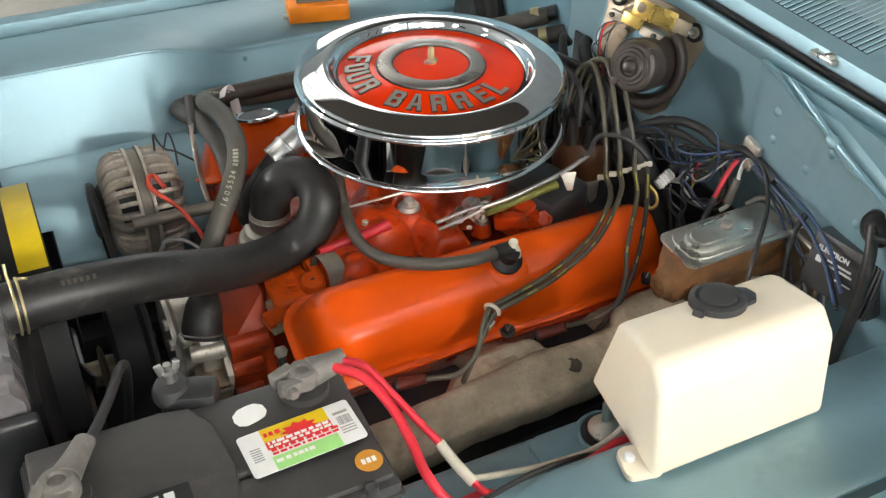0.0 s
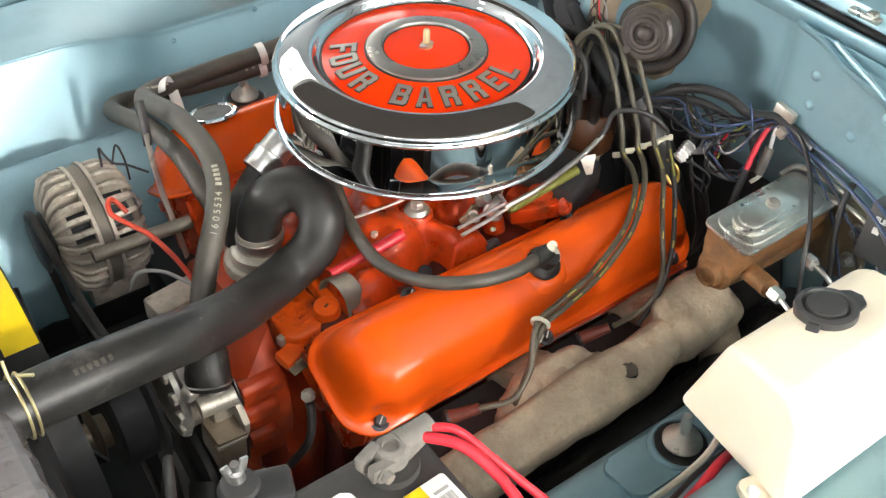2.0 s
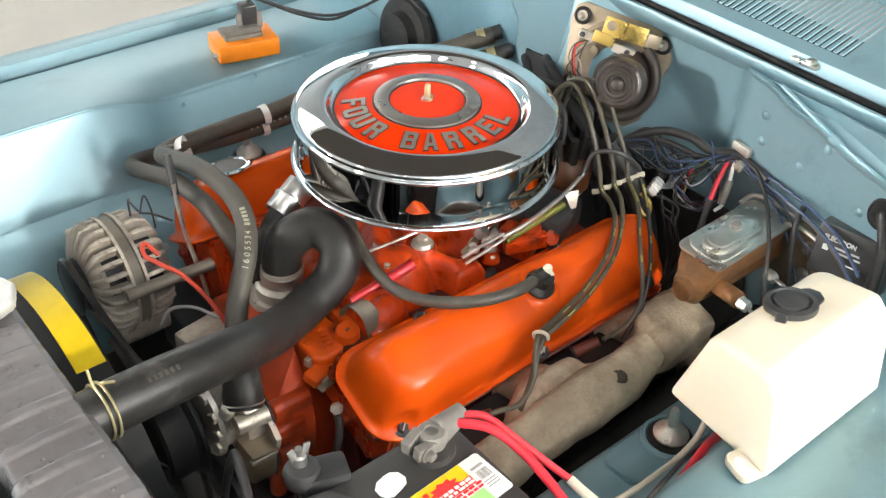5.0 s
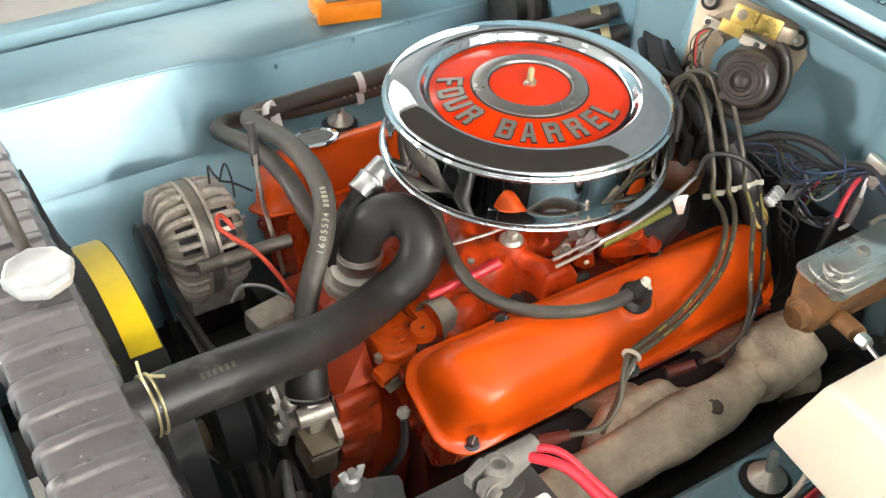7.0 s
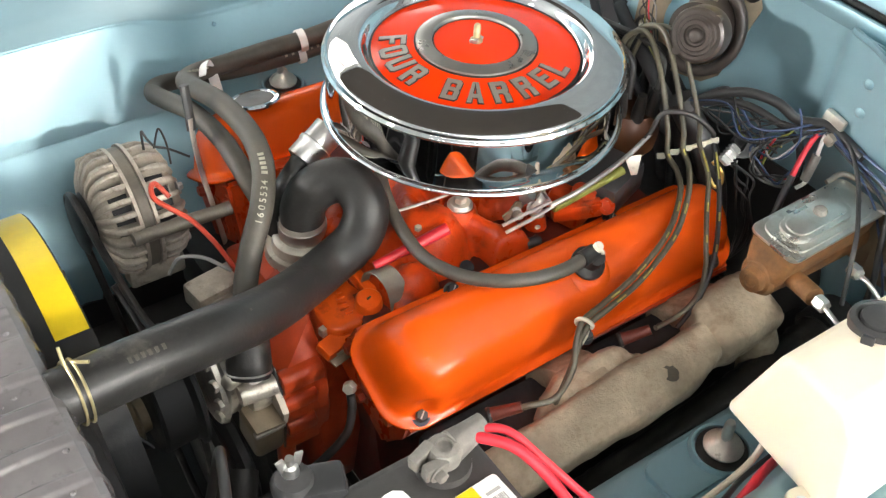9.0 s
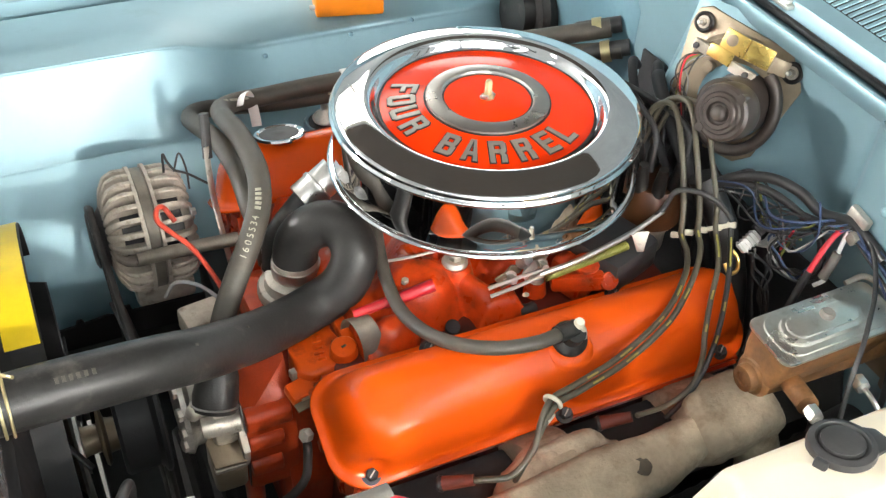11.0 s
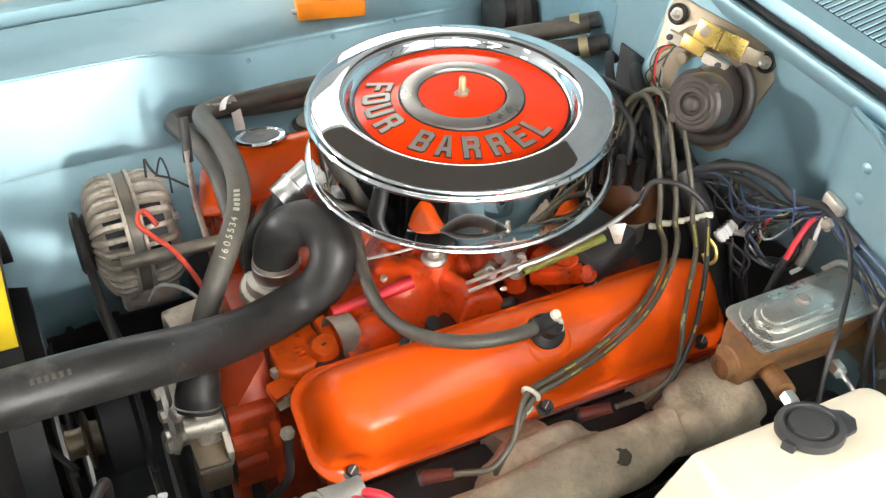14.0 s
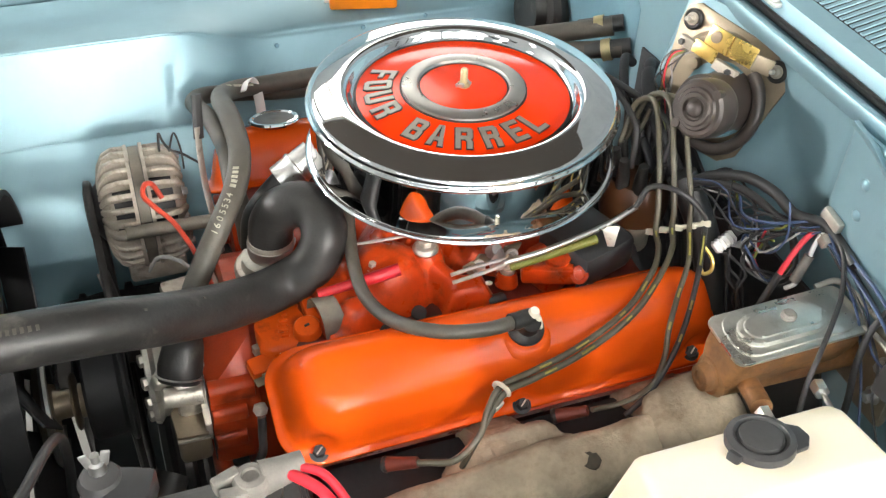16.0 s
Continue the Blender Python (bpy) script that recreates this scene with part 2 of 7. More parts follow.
def tube(bm, points, radius, seg=12, steps=8, smooth=True, wall=0.0, flat=1.0):
    """A round bar or hose along the points; radius may be a list, one for each point."""
    line = spline(points, steps) if smooth else [Vector(q) for q in points]
    n = len(line)
    if isinstance(radius, (list, tuple)):
        rad = []
        for k in range(n):
            f = k * (len(radius) - 1) / (n - 1)
            i = min(int(f), len(radius) - 2)
            rad.append(radius[i] + (radius[i + 1] - radius[i]) * (f - i))
    else:
        rad = [radius] * n
    tangent = [(line[min(k + 1, n - 1)] - line[max(k - 1, 0)]).normalized() for k in range(n)]
    side = tangent[0].orthogonal().normalized()
    rings = []
    for k in range(n):
        side = (side - tangent[k] * side.dot(tangent[k])).normalized()
        up = tangent[k].cross(side)
        rings.append([bm.verts.new(line[k] + rad[k] * (math.cos(2 * math.pi * j / seg) * side + flat * math.sin(2 * math.pi * j / seg) * up)) for j in range(seg)])
    for a, b in zip(rings, rings[1:]):
        for j in range(seg):
            bm.faces.new([a[j], a[(j + 1) % seg], b[(j + 1) % seg], b[j]])
    bm.faces.new(rings[0][::-1])
    bm.faces.new(rings[-1])
    return bm


def prism(bm, outline, depth, m=Matrix(), bevel=0.0, seg=2):
    """An outline of (x, y) pairs raised by depth along z of m."""
    low = [bm.verts.new(Vector((x, y, 0))) for x, y in outline]
    high = [bm.verts.new(Vector((x, y, depth))) for x, y in outline]
    n = len(outline)
    fs = [bm.faces.new(low[::-1]), bm.faces.new(high)]
    fs += [bm.faces.new([low[k], low[(k + 1) % n], high[(k + 1) % n], high[k]]) for k in range(n)]
    vs = low + high
    if bevel:
        g = bmesh.ops.bevel(bm, geom=list({e for f in fs for e in f.edges}), offset=bevel, segments=seg, profile=0.5, affect="EDGES")
        vs = list({v for f in g["faces"] for v in f.verts} | {v for v in vs if v.is_valid})
    bmesh.ops.transform(bm, matrix=m, verts=vs)
    return bm


def loft(bm, sections, cap=True, wrap=True):
    """Skins equal rings of points; wrap closes each ring."""
    rings = [[bm.verts.new(Vector(q)) for q in s] for s in sections]
    n = len(rings[0])
    for a, b in zip(rings, rings[1:]):
        for k in range(n if wrap else n - 1):
            bm.faces.new([a[k], a[(k + 1) % n], b[(k + 1) % n], b[k]])
    if cap and wrap:
        bm.faces.new(rings[0][::-1])
        bm.faces.new(rings[-1])
    return bm


def thicken(bm, t):
    bmesh.ops.recalc_face_normals(bm, faces=bm.faces)
    bmesh.ops.solidify(bm, geom=list(bm.faces), thickness=t)
    return bm


def hexbolt(bm, m, r=0.007, h=0.006, washer=True):
    if washer:
        lathe(bm, [(0, 0), (r * 1.5, 0), (r * 1.5, 0.0015), (0, 0.0015)], m, 20)
    lathe(bm, [(0, 0.001), (r, 0.001), (r, h * 0.85), (r * 0.85, h), (0, h)], m, 6)
    return bm


def B():
    return bmesh.new()


def rounded(hx, hy, r, n=6):
    """The outline of a rounded rectangle."""
    out = []
    for cx, cy, a0 in ((hx - r, hy - r, 0), (-hx + r, hy - r, 90), (-hx + r, -hy + r, 180), (hx - r, -hy + r, 270)):
        for k in range(n + 1):
            a = radians(a0 + 90 * k / n)
            out.append((cx + r * math.cos(a), cy + r * math.sin(a)))
    return out


def smoothstep(a, b, x):
    t = min(1.0, max(0.0, (x - a) / (b - a)))
    return t * t * (3 - 2 * t)


# ---------------------------------------------------------------- the hall
def slab(name, x0, y0, z0, x1, y1, z1, mat, label, category):
    bm = B()
    box(bm, (x1 - x0, y1 - y0, z1 - z0), at((x0 + x1) / 2, (y0 + y1) / 2, (z0 + z1) / 2), 0)
    return single(name, bm, mat, label, category, kind="structure")


TOP = 3.9
slab("floor", -8, -6, -0.1, 6, 8, 0, CONCRETE, "pale smooth concrete garage floor", "floor")
slab("wall_north", -8, 8, 0, 6, 8.2, TOP, NORTH, "plain grey-blue boarded wall", "wall")
slab("wall_south", -8, -6.2, 0, 6, -6, TOP, PLASTER, "plain off-white plastered wall", "wall")
slab("wall_east", 6, -6.2, 0, 6.2, 8.2, TOP, NORTH, "plain grey-blue boarded wall", "wall")
slab("wall_west", -8.2, -6.2, 0, -8, 8.2, TOP, PLASTER, "plain off-white plastered wall", "wall")
# Unseen ceiling, split into pale and dark to shape the lid's reflection.
slab("ceiling", -8.2, -6.2, TOP, 6.2, 8.2, TOP + 0.1, PALE_CEILING, "unseen ceiling, tinted pale grey-blue for the lid's reflection", "ceiling")
slab("dark_reflection_panel", -1.6, -0.9, TOP - 0.012, 2.45, 3.6, TOP - 0.004, CEILING, "unseen dark brown ceiling panel, added for the lid's reflection", "ceiling")
for k, bx in enumerate((-6.4, -5.2, -4.0, -2.8, -1.6, -0.4, 0.8, 2.0, 3.2, 4.4)):
    m = pose(bx, -3.3, TOP - 0.10, 0, 0, (16, -14, 11)[k % 3])
    slab_bm = box(B(), (0.07, 4.4, 0.09), m, 0.004)
    single("roof_beam", slab_bm, BLACK_PAINT, "dark painted steel roof beam under the ceiling", "beam", kind="structure")


def light_panel(x, y, z, w, d, m, ribs, name, label, category, group, glow=LAMP):
    """A glowing panel in a frame with dark ribs across it."""
    ob = thing(name, label, category, (x, y, z), group)
    mm = at(x, y, z) @ m
    part("diffuser", box(B(), (w, d, 0.02), mm, 0.002), glow, ob)
    bm = B()
    for s in (-1, 1):
        box(bm, (w + 0.1, 0.05, 0.06), mm @ at(0, s * (d / 2 + 0.025), -0.01), 0.004)
        box(bm, (0.05, d, 0.06), mm @ at(s * (w / 2 + 0.025), 0, -0.01), 0.004)
    part("frame", bm, WHITE, ob)
    for k in range(ribs):
        part("rib", box(B(), (0.05, d, 0.05), mm @ at(-w / 2 + w * (k + 1) / (ribs + 1), 0, -0.03), 0.004), BROWN_METAL, ob)
    return ob


for lx in (-4.6, -2.1, 0.4):
    light_panel(lx, 4.7, TOP - 0.02, 2.1, 2.0, Matrix(), 2, "skylight", "bright frosted skylight with dark ribs", "skylight", "skylights")
# Unseen overhead fill panels, added to brighten the far fender.
for lx in (-3.1, -0.8, 1.5):
    light_panel(lx, -3.9, TOP - 0.02, 2.1, 2.2, Matrix(), 2, "skylight", "unseen pale fill panel with dark ribs, added to brighten the fender", "skylight", "skylights", SOFT_LAMP)
# Unseen glowing wall panels, added to light and reflect in the far fender.
for lx in (-2.55, -0.1):
    light_panel(lx, -5.98, 2.3, 2.3, 2.8, pose(0, 0, 0, -90, 0, 0), 2, "unseen_wall_panel", "unseen bright wall panel, added to light the far fender", "window", "frosted windows", WALL_FILL_GLOW)
light_panel(3.2, 7.98, 2.5, 3.6, 1.9, pose(0, 0, 0, 90, 0, 0), 9, "unseen_wall_panel", "bright frosted window with many dark bars", "window", "frosted windows", LAMP)
for lx, ly in ((-3.4, 0.6), (-3.4, -1.9), (-1.4, -2.5)):
    light_panel(lx, ly, TOP - 0.03, 1.5, 0.3, Matrix(), 0, "ceiling_light", "long white ceiling light with a glowing diffuser", "ceiling light", "ceiling lights", TUBE_LAMP)
light_panel(-7.93, 4.6, 2.9, 0.8, 0.6, pose(0, 0, 0, 0, -90, 0), 0, "flood_light", "bright flood light on the wall", "flood light", "flood lights", BRIGHT_LAMP)
# Unseen floods, added to brighten the fender and give the cover small highlights.
for lx in (0.1, 2.1):
    light_panel(lx, -5.93, 3.1, 0.30, 0.24, pose(0, 0, 0, -90, 0, 0), 0, "flood_light", "unseen small flood lamp, added to brighten the far fender", "flood light", "flood lights", WIDE_LAMP)
# Unseen short lamps, added as extra fill from above.
for lx in (-0.8, 1.2):
    light_panel(lx, -2.4, TOP - 0.03, 0.5, 0.3, Matrix(), 0, "ceiling_light", "unseen short ceiling lamp, added as fill light", "ceiling light", "ceiling lights", SPOT_LAMP)

# ---------------------------------------------------------------- the car's body round the engine
car = thing("car", "light metallic blue car with an open engine bay", "car", (0, -0.05, 0))


def far_profile(x):
    front = [(0.30, 0.36), (0.322, 0.47), (0.332, 0.535), (0.350, 0.562), (0.400, 0.634), (0.436, 0.6855), (0.4415, 0.692), (0.4445, 0.700), (0.468, 0.757), (0.4935, 0.8155), (0.4985, 0.8235), (0.506, 0.8262), (0.56, 0.822), (0.64, 0.803), (0.70, 0.793), (0.735, 0.788)]
    rear = [(0.28, 0.40), (0.32, 0.60), (0.335, 0.655), (0.345, 0.672), (0.365, 0.682), (0.41, 0.686), (0.435, 0.688), (0.455, 0.691), (0.475, 0.700), (0.502, 0.738), (0.5235, 0.771), (0.531, 0.7795), (0.541, 0.787), (0.60, 0.797), (0.68, 0.792), (0.735, 0.788)]
    f = smoothstep(-0.30, -0.14, x)
    return [(a[0] + (b[0] - a[0]) * f, a[1] + (b[1] - a[1]) * f) for a, b in zip(front, rear)]


def sheet(profile, xs, steps=4):
    """A pressed panel: the profile of (y, z) at each x, rounded."""
    bm = B()
    rows = []
    for x in xs:
        pts = spline([(0, y, z) for y, z in profile(x)], steps)
        rows.append([(x, q.y + 0.0016 * noise.noise((x * 7, q.y * 7, q.z * 7)), q.z + 0.0016 * noise.noise((x * 7 + 9, q.y * 7, q.z * 7))) for q in pts])
    loft(bm, rows, wrap=False)
    return thicken(bm, 0.002)


far_fender = part("inner_fender", sheet(far_profile, [-0.95 + 0.04 * k for k in range(33)], 5), BLUE, car, "", 50)
for hx, hy, hz in ((-0.131, 0.519, 0.768), (-0.177, 0.516, 0.757), (0.133, 0.533, 0.779), (0.02, 0.528, 0.775), (-0.23, 0.505, 0.775)):
    bm = B()
    lathe(bm, [(0, 0.0), (0.0035, 0.0), (0.004, 0.0015), (0.003, 0.003), (0, 0.0035)], frame_of((hx, hy - 0.002, hz), (0, -0.8, 0.5)), 12)
    part("screw", bm, BLUE_DULL, far_fender)


def outer_fender(s):
    def profile(x):
        return [(s * 0.739, 0.755), (s * 0.76, 0.757), (s * 0.766, 0.796), (s * 0.772, 0.801), (s * 0.80, 0.798), (s * 0.86, 0.776), (s * 0.93, 0.738), (s * 1.00, 0.690), (s * 1.03, 0.63), (s * 1.04, 0.52)]
    return profile


part("fender", sheet(outer_fender(1), [-0.95 + 0.1 * k for k in range(14)], 3), BLUE, car)


def near_profile(x):
    rise = 0.01 * smoothstep(0.0, 0.3, x)
    return [(-0.40, 0.40), (-0.435, 0.60), (-0.448, 0.675), (-0.456, 0.70), (-0.475, 0.712), (-0.51, 0.716), (-0.538, 0.722), (-0.555, 0.738), (-0.578, 0.785), (-0.592, 0.818), (-0.61, 0.832), (-0.66, 0.84 + rise), (-0.72, 0.85 + rise), (-0.755, 0.858 + rise), (-0.768, 0.868 + rise)]


near_fender = part("inner_fender", sheet(near_profile, [-0.28 + 0.035 * k for k in range(18)]), BLUE, car)


def front_profile(x):
    return [(-0.622, 0.10), (-0.624, 0.60), (-0.626, 0.76), (-0.632, 0.815), (-0.650, 0.836), (-0.70, 0.846), (-0.755, 0.858), (-0.768, 0.868)]


part("inner_fender_front", sheet(front_profile, [-0.95 + 0.045 * k for k in range(16)]), BLUE, car)
part("front_panel", box(B(), (0.006, 1.96, 0.42), at(-0.945, -0.02, 0.645), 0.002), BLUE_DULL, car)


def near_outer(x):
    return [(-0.770, 0.845), (-0.782, 0.85), (-0.79, 0.885), (-0.80, 0.892), (-0.87, 0.91), (-0.95, 0.915), (-1.0, 0.89), (-1.015, 0.82), (-1.02, 0.65)]


part("fender", sheet(near_outer, [-0.95 + 0.1 * k for k in range(14)], 3), BLUE, car)


# firewall, with the pressed bulge that carries the wiper motor
def firewall_x(y, z):
    flat_part = 0.338
    face = min(0.362, 0.318 - 0.40 * (y - 0.007) + 0.36 * (z - 1.012))
    face = max(face, 0.262)
    bulge = smoothstep(0.050, 0.022, y) * smoothstep(-0.290, -0.258, y) * smoothstep(0.80, 0.87, z)
    toe = smoothstep(0.80, 0.55, z)
    return flat_part + (face - flat_part) * bulge + 0.06 * toe - (0.008 * smoothstep(-0.27, -0.31, y) + 0.16 * max(0.0, -0.43 - y)) * smoothstep(0.8, 0.9, z)


bm = B()
rows = []
for i in range(161):
    y = 0.80 - i * 0.01
    rows.append([(firewall_x(y, 0.30 + 0.74 * k / 46), y, 0.30 + 0.74 * k / 46) for k in range(47)])
loft(bm, rows, wrap=False)
firewall = part("firewall", thicken(bm, 0.003), BLUE, car)
for ry, rz in ((-0.330, 0.990), (-0.333, 0.951), (-0.396, 0.942), (-0.50, 0.93), (-0.43, 0.985)):
    bm = B()
    lathe(bm, [(0, 0.005), (0.004, 0.0045), (0.007, 0.002), (0.008, 0)], frame_of((firewall_x(ry, rz) - 0.001, ry, rz), (-1, 0, 0.1)), 16)
    part("rivet", bm, BLUE, firewall)
bm = B()
prism(bm, [(-0.13, -0.09), (0.13, -0.09), (0.13, 0.05), (0.10, 0.085), (-0.12, 0.085), (-0.13, 0.07)], 0.005, frame_of((0.339, 0.30, 0.89), (-1, 0, 0), (0, -1, 0)), 0.002)
part("cover_plate", bm, BLUE_DULL, firewall)
# Black sheet over the lower firewall stands in for the shade there.
bm = B()
rows = []
for i in range(30):
    y = -0.35 + 0.49 * i / 29
    top = 0.815 + 0.018 * noise.noise((y * 9, 0.0, 2.0)) + 0.085 * smoothstep(-0.15, -0.03, y)
    rows.append([(firewall_x(y, 0.32 + (top - 0.32) * k / 24) - 0.006, y, 0.32 + (top - 0.32) * k / 24) for k in range(25)])
loft(bm, rows, False, False)
part("firewall_shade", thicken(bm, 0.004), MATT_BLACK, firewall, "black sheet standing in for shade low on the firewall")

# cowl: lip, gutter and slotted top
bm = B()
cowl_line = [(0.341, 1.030), (0.336, 1.040), (0.335, 1.051), (0.3365, 1.0545), (0.3395, 1.0555), (0.343, 1.0535), (0.361, 1.0425), (0.365, 1.037), (0.375, 1.038), (0.377, 1.064), (0.379, 1.0675), (0.384, 1.0690), (0.404, 1.073)]
loft(bm, [[(x, y, z) for x, z in cowl_line] for y in (0.72, 0.4, 0.1, -0.2, -0.5, -0.75)], wrap=False)
cowl = part("cowl", thicken(bm, 0.0025), BLUE, car)
bm = B()
loft(bm, [[(x, y, z) for x, z in ((0.543, 1.1005), (0.62, 1.112), (0.80, 1.128))] for y in (0.72, 0.0, -0.75)], wrap=False)
part("cowl_top", thicken(bm, 0.0025), BLUE, car)
for a, b in ((0.72, 0.26), (-0.375, -0.75)):
    bm = B()
    loft(bm, [[(x, y, z) for x, z in ((0.402, 1.0725), (0.47, 1.087), (0.545, 1.1008))] for y in (a, b)], wrap=False)
    part("cowl_side", thicken(bm, 0.0025), BLUE, car)
bm = B()
box(bm, (0.16, 1.3, 0.004), at(0.475, -0.02, 1.03), 0)
part("plenum_floor", bm, BLACK_PAINT, car)
bm = B()
tube(bm, [(0.371, 0.7, 1.043), (0.371, 0.2, 1.045), (0.371, -0.3, 1.045), (0.371, -0.75, 1.043)], 0.0050, 8, 2)
part("weather_strip", bm, RUBBER, cowl)

# seam flange and panel where the cowl side meets the firewall
def seam(y):
    f = (-0.30 - y) / 0.44
    return 0.332 - 0.062 * f, 1.037 - 0.09 * f


bm = B()
rows = []
for k in range(13):
    y = -0.285 - 0.465 * k / 12
    xs, zs = seam(y)
    f = k / 12
    rows.append([(xs, y, zs), (xs * 0.7 + 0.338 * 0.3, y, zs * 0.75 + 1.034 * 0.25 + 0.010 * f), (xs * 0.35 + 0.338 * 0.65, y, zs * 0.4 + 1.034 * 0.6 + 0.016 * f), (0.339, y, 1.034)])
loft(bm, rows, wrap=False)
part("cowl_corner", thicken(bm, 0.002), BLUE, car, "", 60)
bm = B()
tube(bm, [(seam(y)[0] - 0.004, y, seam(y)[1] + (0.004 if k % 2 else 0)) for k, y in enumerate((-0.29, -0.33, -0.37, -0.42, -0.47, -0.53, -0.60, -0.68, -0.75))], 0.0042, 8, 5, flat=2.2)
part("seam_flange", bm, BLUE, car)
bm = B()
tube(bm, [(seam(y)[0] - 0.005, y, seam(y)[1] + dz) for y, dz in ((-0.345, 0.016), (-0.40, 0.012), (-0.45, 0.008), (-0.55, 0.008), (-0.70, 0.008))], 0.0032, 8, 5)
part("hood_rod", bm, BLUE, car)
bm = B()
lathe(bm, [(0, -0.008), (0.006, -0.008), (0.0085, 0), (0.006, 0.008), (0, 0.008)], frame_of((seam(-0.445)[0] - 0.006, -0.445, seam(-0.445)[1] + 0.006), (0, -1, -0.25)), 14)
part("rod_clip", bm, BLUE, car)
for cy, cx, cz in ((-0.34, 0.3725, 1.060), (-0.05, 0.3725, 1.060)):
    bm = B()
    box(bm, (0.012, 0.04, 0.006), at(cx, cy, cz), 0.0015)
    box(bm, (0.014, 0.012, 0.007), at(cx + 0.002, cy - 0.008, cz + 0.004), 0.002)
    part("seal_clip", bm, ZINC, cowl)
bm = B()
lathe(bm, [(0.010, 0), (0.011, 0.004), (0.021, 0.006), (0.023, 0.0)], frame_of((firewall_x(-0.535, 0.948) - 0.002, -0.535, 0.948), (-1, -0.1, 0.2)), 24)
lathe(bm, [(0, 0.016), (0.009, 0.016), (0.017, 0.009), (0.019, 0)], frame_of((firewall_x(-0.535, 0.948) - 0.002, -0.535, 0.948), (-1, -0.1, 0.2)), 24)
part("grommet", bm, RUBBER, firewall)

# radiator support panel and lower rails
bm = B()
support_line = [(-0.712, 0.850), (-0.713, 0.900), (-0.717, 0.911), (-0.726, 0.916), (-0.748, 0.9145), (-0.7545, 0.910), (-0.757, 0.898), (-0.761, 0.898), (-0.7635, 0.909), (-0.770, 0.914), (-0.80, 0.909), (-0.86, 0.893), (-0.92, 0.868), (-0.940, 0.850)]
loft(bm, [[(x, y, z) for x, z in support_line] for y in (-0.74, -0.4, 0.0, 0.4, 0.72)], wrap=False)
thicken(bm, 0.003)
part("radiator_support", bm, BLUE, car)
bm = B()
for sy in (0.30, -0.40):
    box(bm, (1.5, 0.09, 0.12), at(-0.25, sy, 0.38), 0.01)
box(bm, (0.75, 0.17, 0.10), at(0.06, -0.40, 0.53), 0.02)
box(bm, (0.75, 0.17, 0.10), at(0.06, 0.30, 0.50), 0.02)
box(bm, (0.09, 0.7, 0.10), at(-0.30, -0.05, 0.33), 0.01)
part("frame_rail", bm, BLACK_PAINT, car)
bm = B()
box(bm, (0.29, 0.62, 0.02), at(-0.385, 0.02, 0.36), 0.004)
part("crossmember", bm, BLACK_PAINT, car)
for px, py, pw, pz, ph in ((-0.54, 0.27, 0.26, 0.37, 0.16),):
    part("radiator_side_panel", box(B(), (0.004, pw, ph), at(px, py, pz), 0.001), BLACK_PAINT, car)
# Unseen black plate added to keep the bright floor out of the drum's reflection.
part("unseen_floor_blocker", box(B(), (0.34, 0.30, 0.006), at(-0.775, -0.475, 0.385), 0.002), BLACK_PAINT, car)
bm = B()
prism(bm, [(-0.545, 0.30), (-0.545, 0.462), (-0.516, 0.465), (-0.513, 0.474), (-0.505, 0.474), (-0.502, 0.466), (-0.470, 0.471), (-0.445, 0.466), (-0.442, 0.480), (-0.432, 0.480), (-0.429, 0.468), (-0.25, 0.466), (-0.25, 0.30)], 0.004, frame_of((0, 0.308, 0.022), (0, -1, 0), (1, 0, 0)), 0)
part("lower_splash_panel", bm, SHROUD, car)

# front wheels under the fenders
for wy in (0.84, -0.87):
    wheel = part("wheel", lathe(B(), [(0.0, -0.05), (0.10, -0.05), (0.17, -0.08), (0.18, -0.09), (0.18, 0.09), (0.0, 0.06)], frame_of((-0.15, wy, 0.315), (0, 1, 0)), 40), STEEL, car)
    part("tyre", lathe(B(), [(0.18, -0.09), (0.25, -0.10), (0.30, -0.095), (0.315, -0.07), (0.315, 0.07), (0.30, 0.095), (0.25, 0.10), (0.18, 0.09)], frame_of((-0.15, wy, 0.315), (0, 1, 0)), 48), RUBBER, wheel)

part("pressed_pad", prism(B(), rounded(0.075, 0.030, 0.014, 5), 0.010, at(-0.022, -0.500, 0.7115, -4, 0, 0), 0.004, 3), BLUE, near_fender)

# body mounting studs on the inner fenders
for sx, sy, sz in ((-0.065, 0.414, 0.690), (-0.006, -0.503, 0.7235)):
    stud = thing("mount_stud", "steel stud with a domed washer on a dark rubber seat", "stud", (sx, sy, sz), "suspension studs")
    part("seat", lathe(B(), [(0.02, 0), (0.029, 0), (0.029, 0.004), (0.024, 0.006), (0.0, 0.006)], at(sx, sy, sz - 0.002), 32), RUBBER, stud)
    part("raised_ring", lathe(B(), [(0.030, 0.0), (0.031, 0.004), (0.034, 0.0045), (0.037, 0.0), (0.037, -0.004), (0.030, -0.004)], at(sx, sy, sz - 0.001), 40, closed=True), BLUE, stud)
    part("washer", lathe(B(), [(0, 0.006), (0.022, 0.006), (0.0225, 0.009), (0.019, 0.014), (0.011, 0.020), (0.007, 0.030), (0, 0.031)], at(sx, sy, sz), 32), PALE_METAL, stud)
    part("threaded_stud", lathe(B(), [(0.0062, 0.024), (0.0060, 0.050), (0.0045, 0.056), (0, 0.057)], at(sx, sy, sz, 2, -6), 12), ZINC, stud)

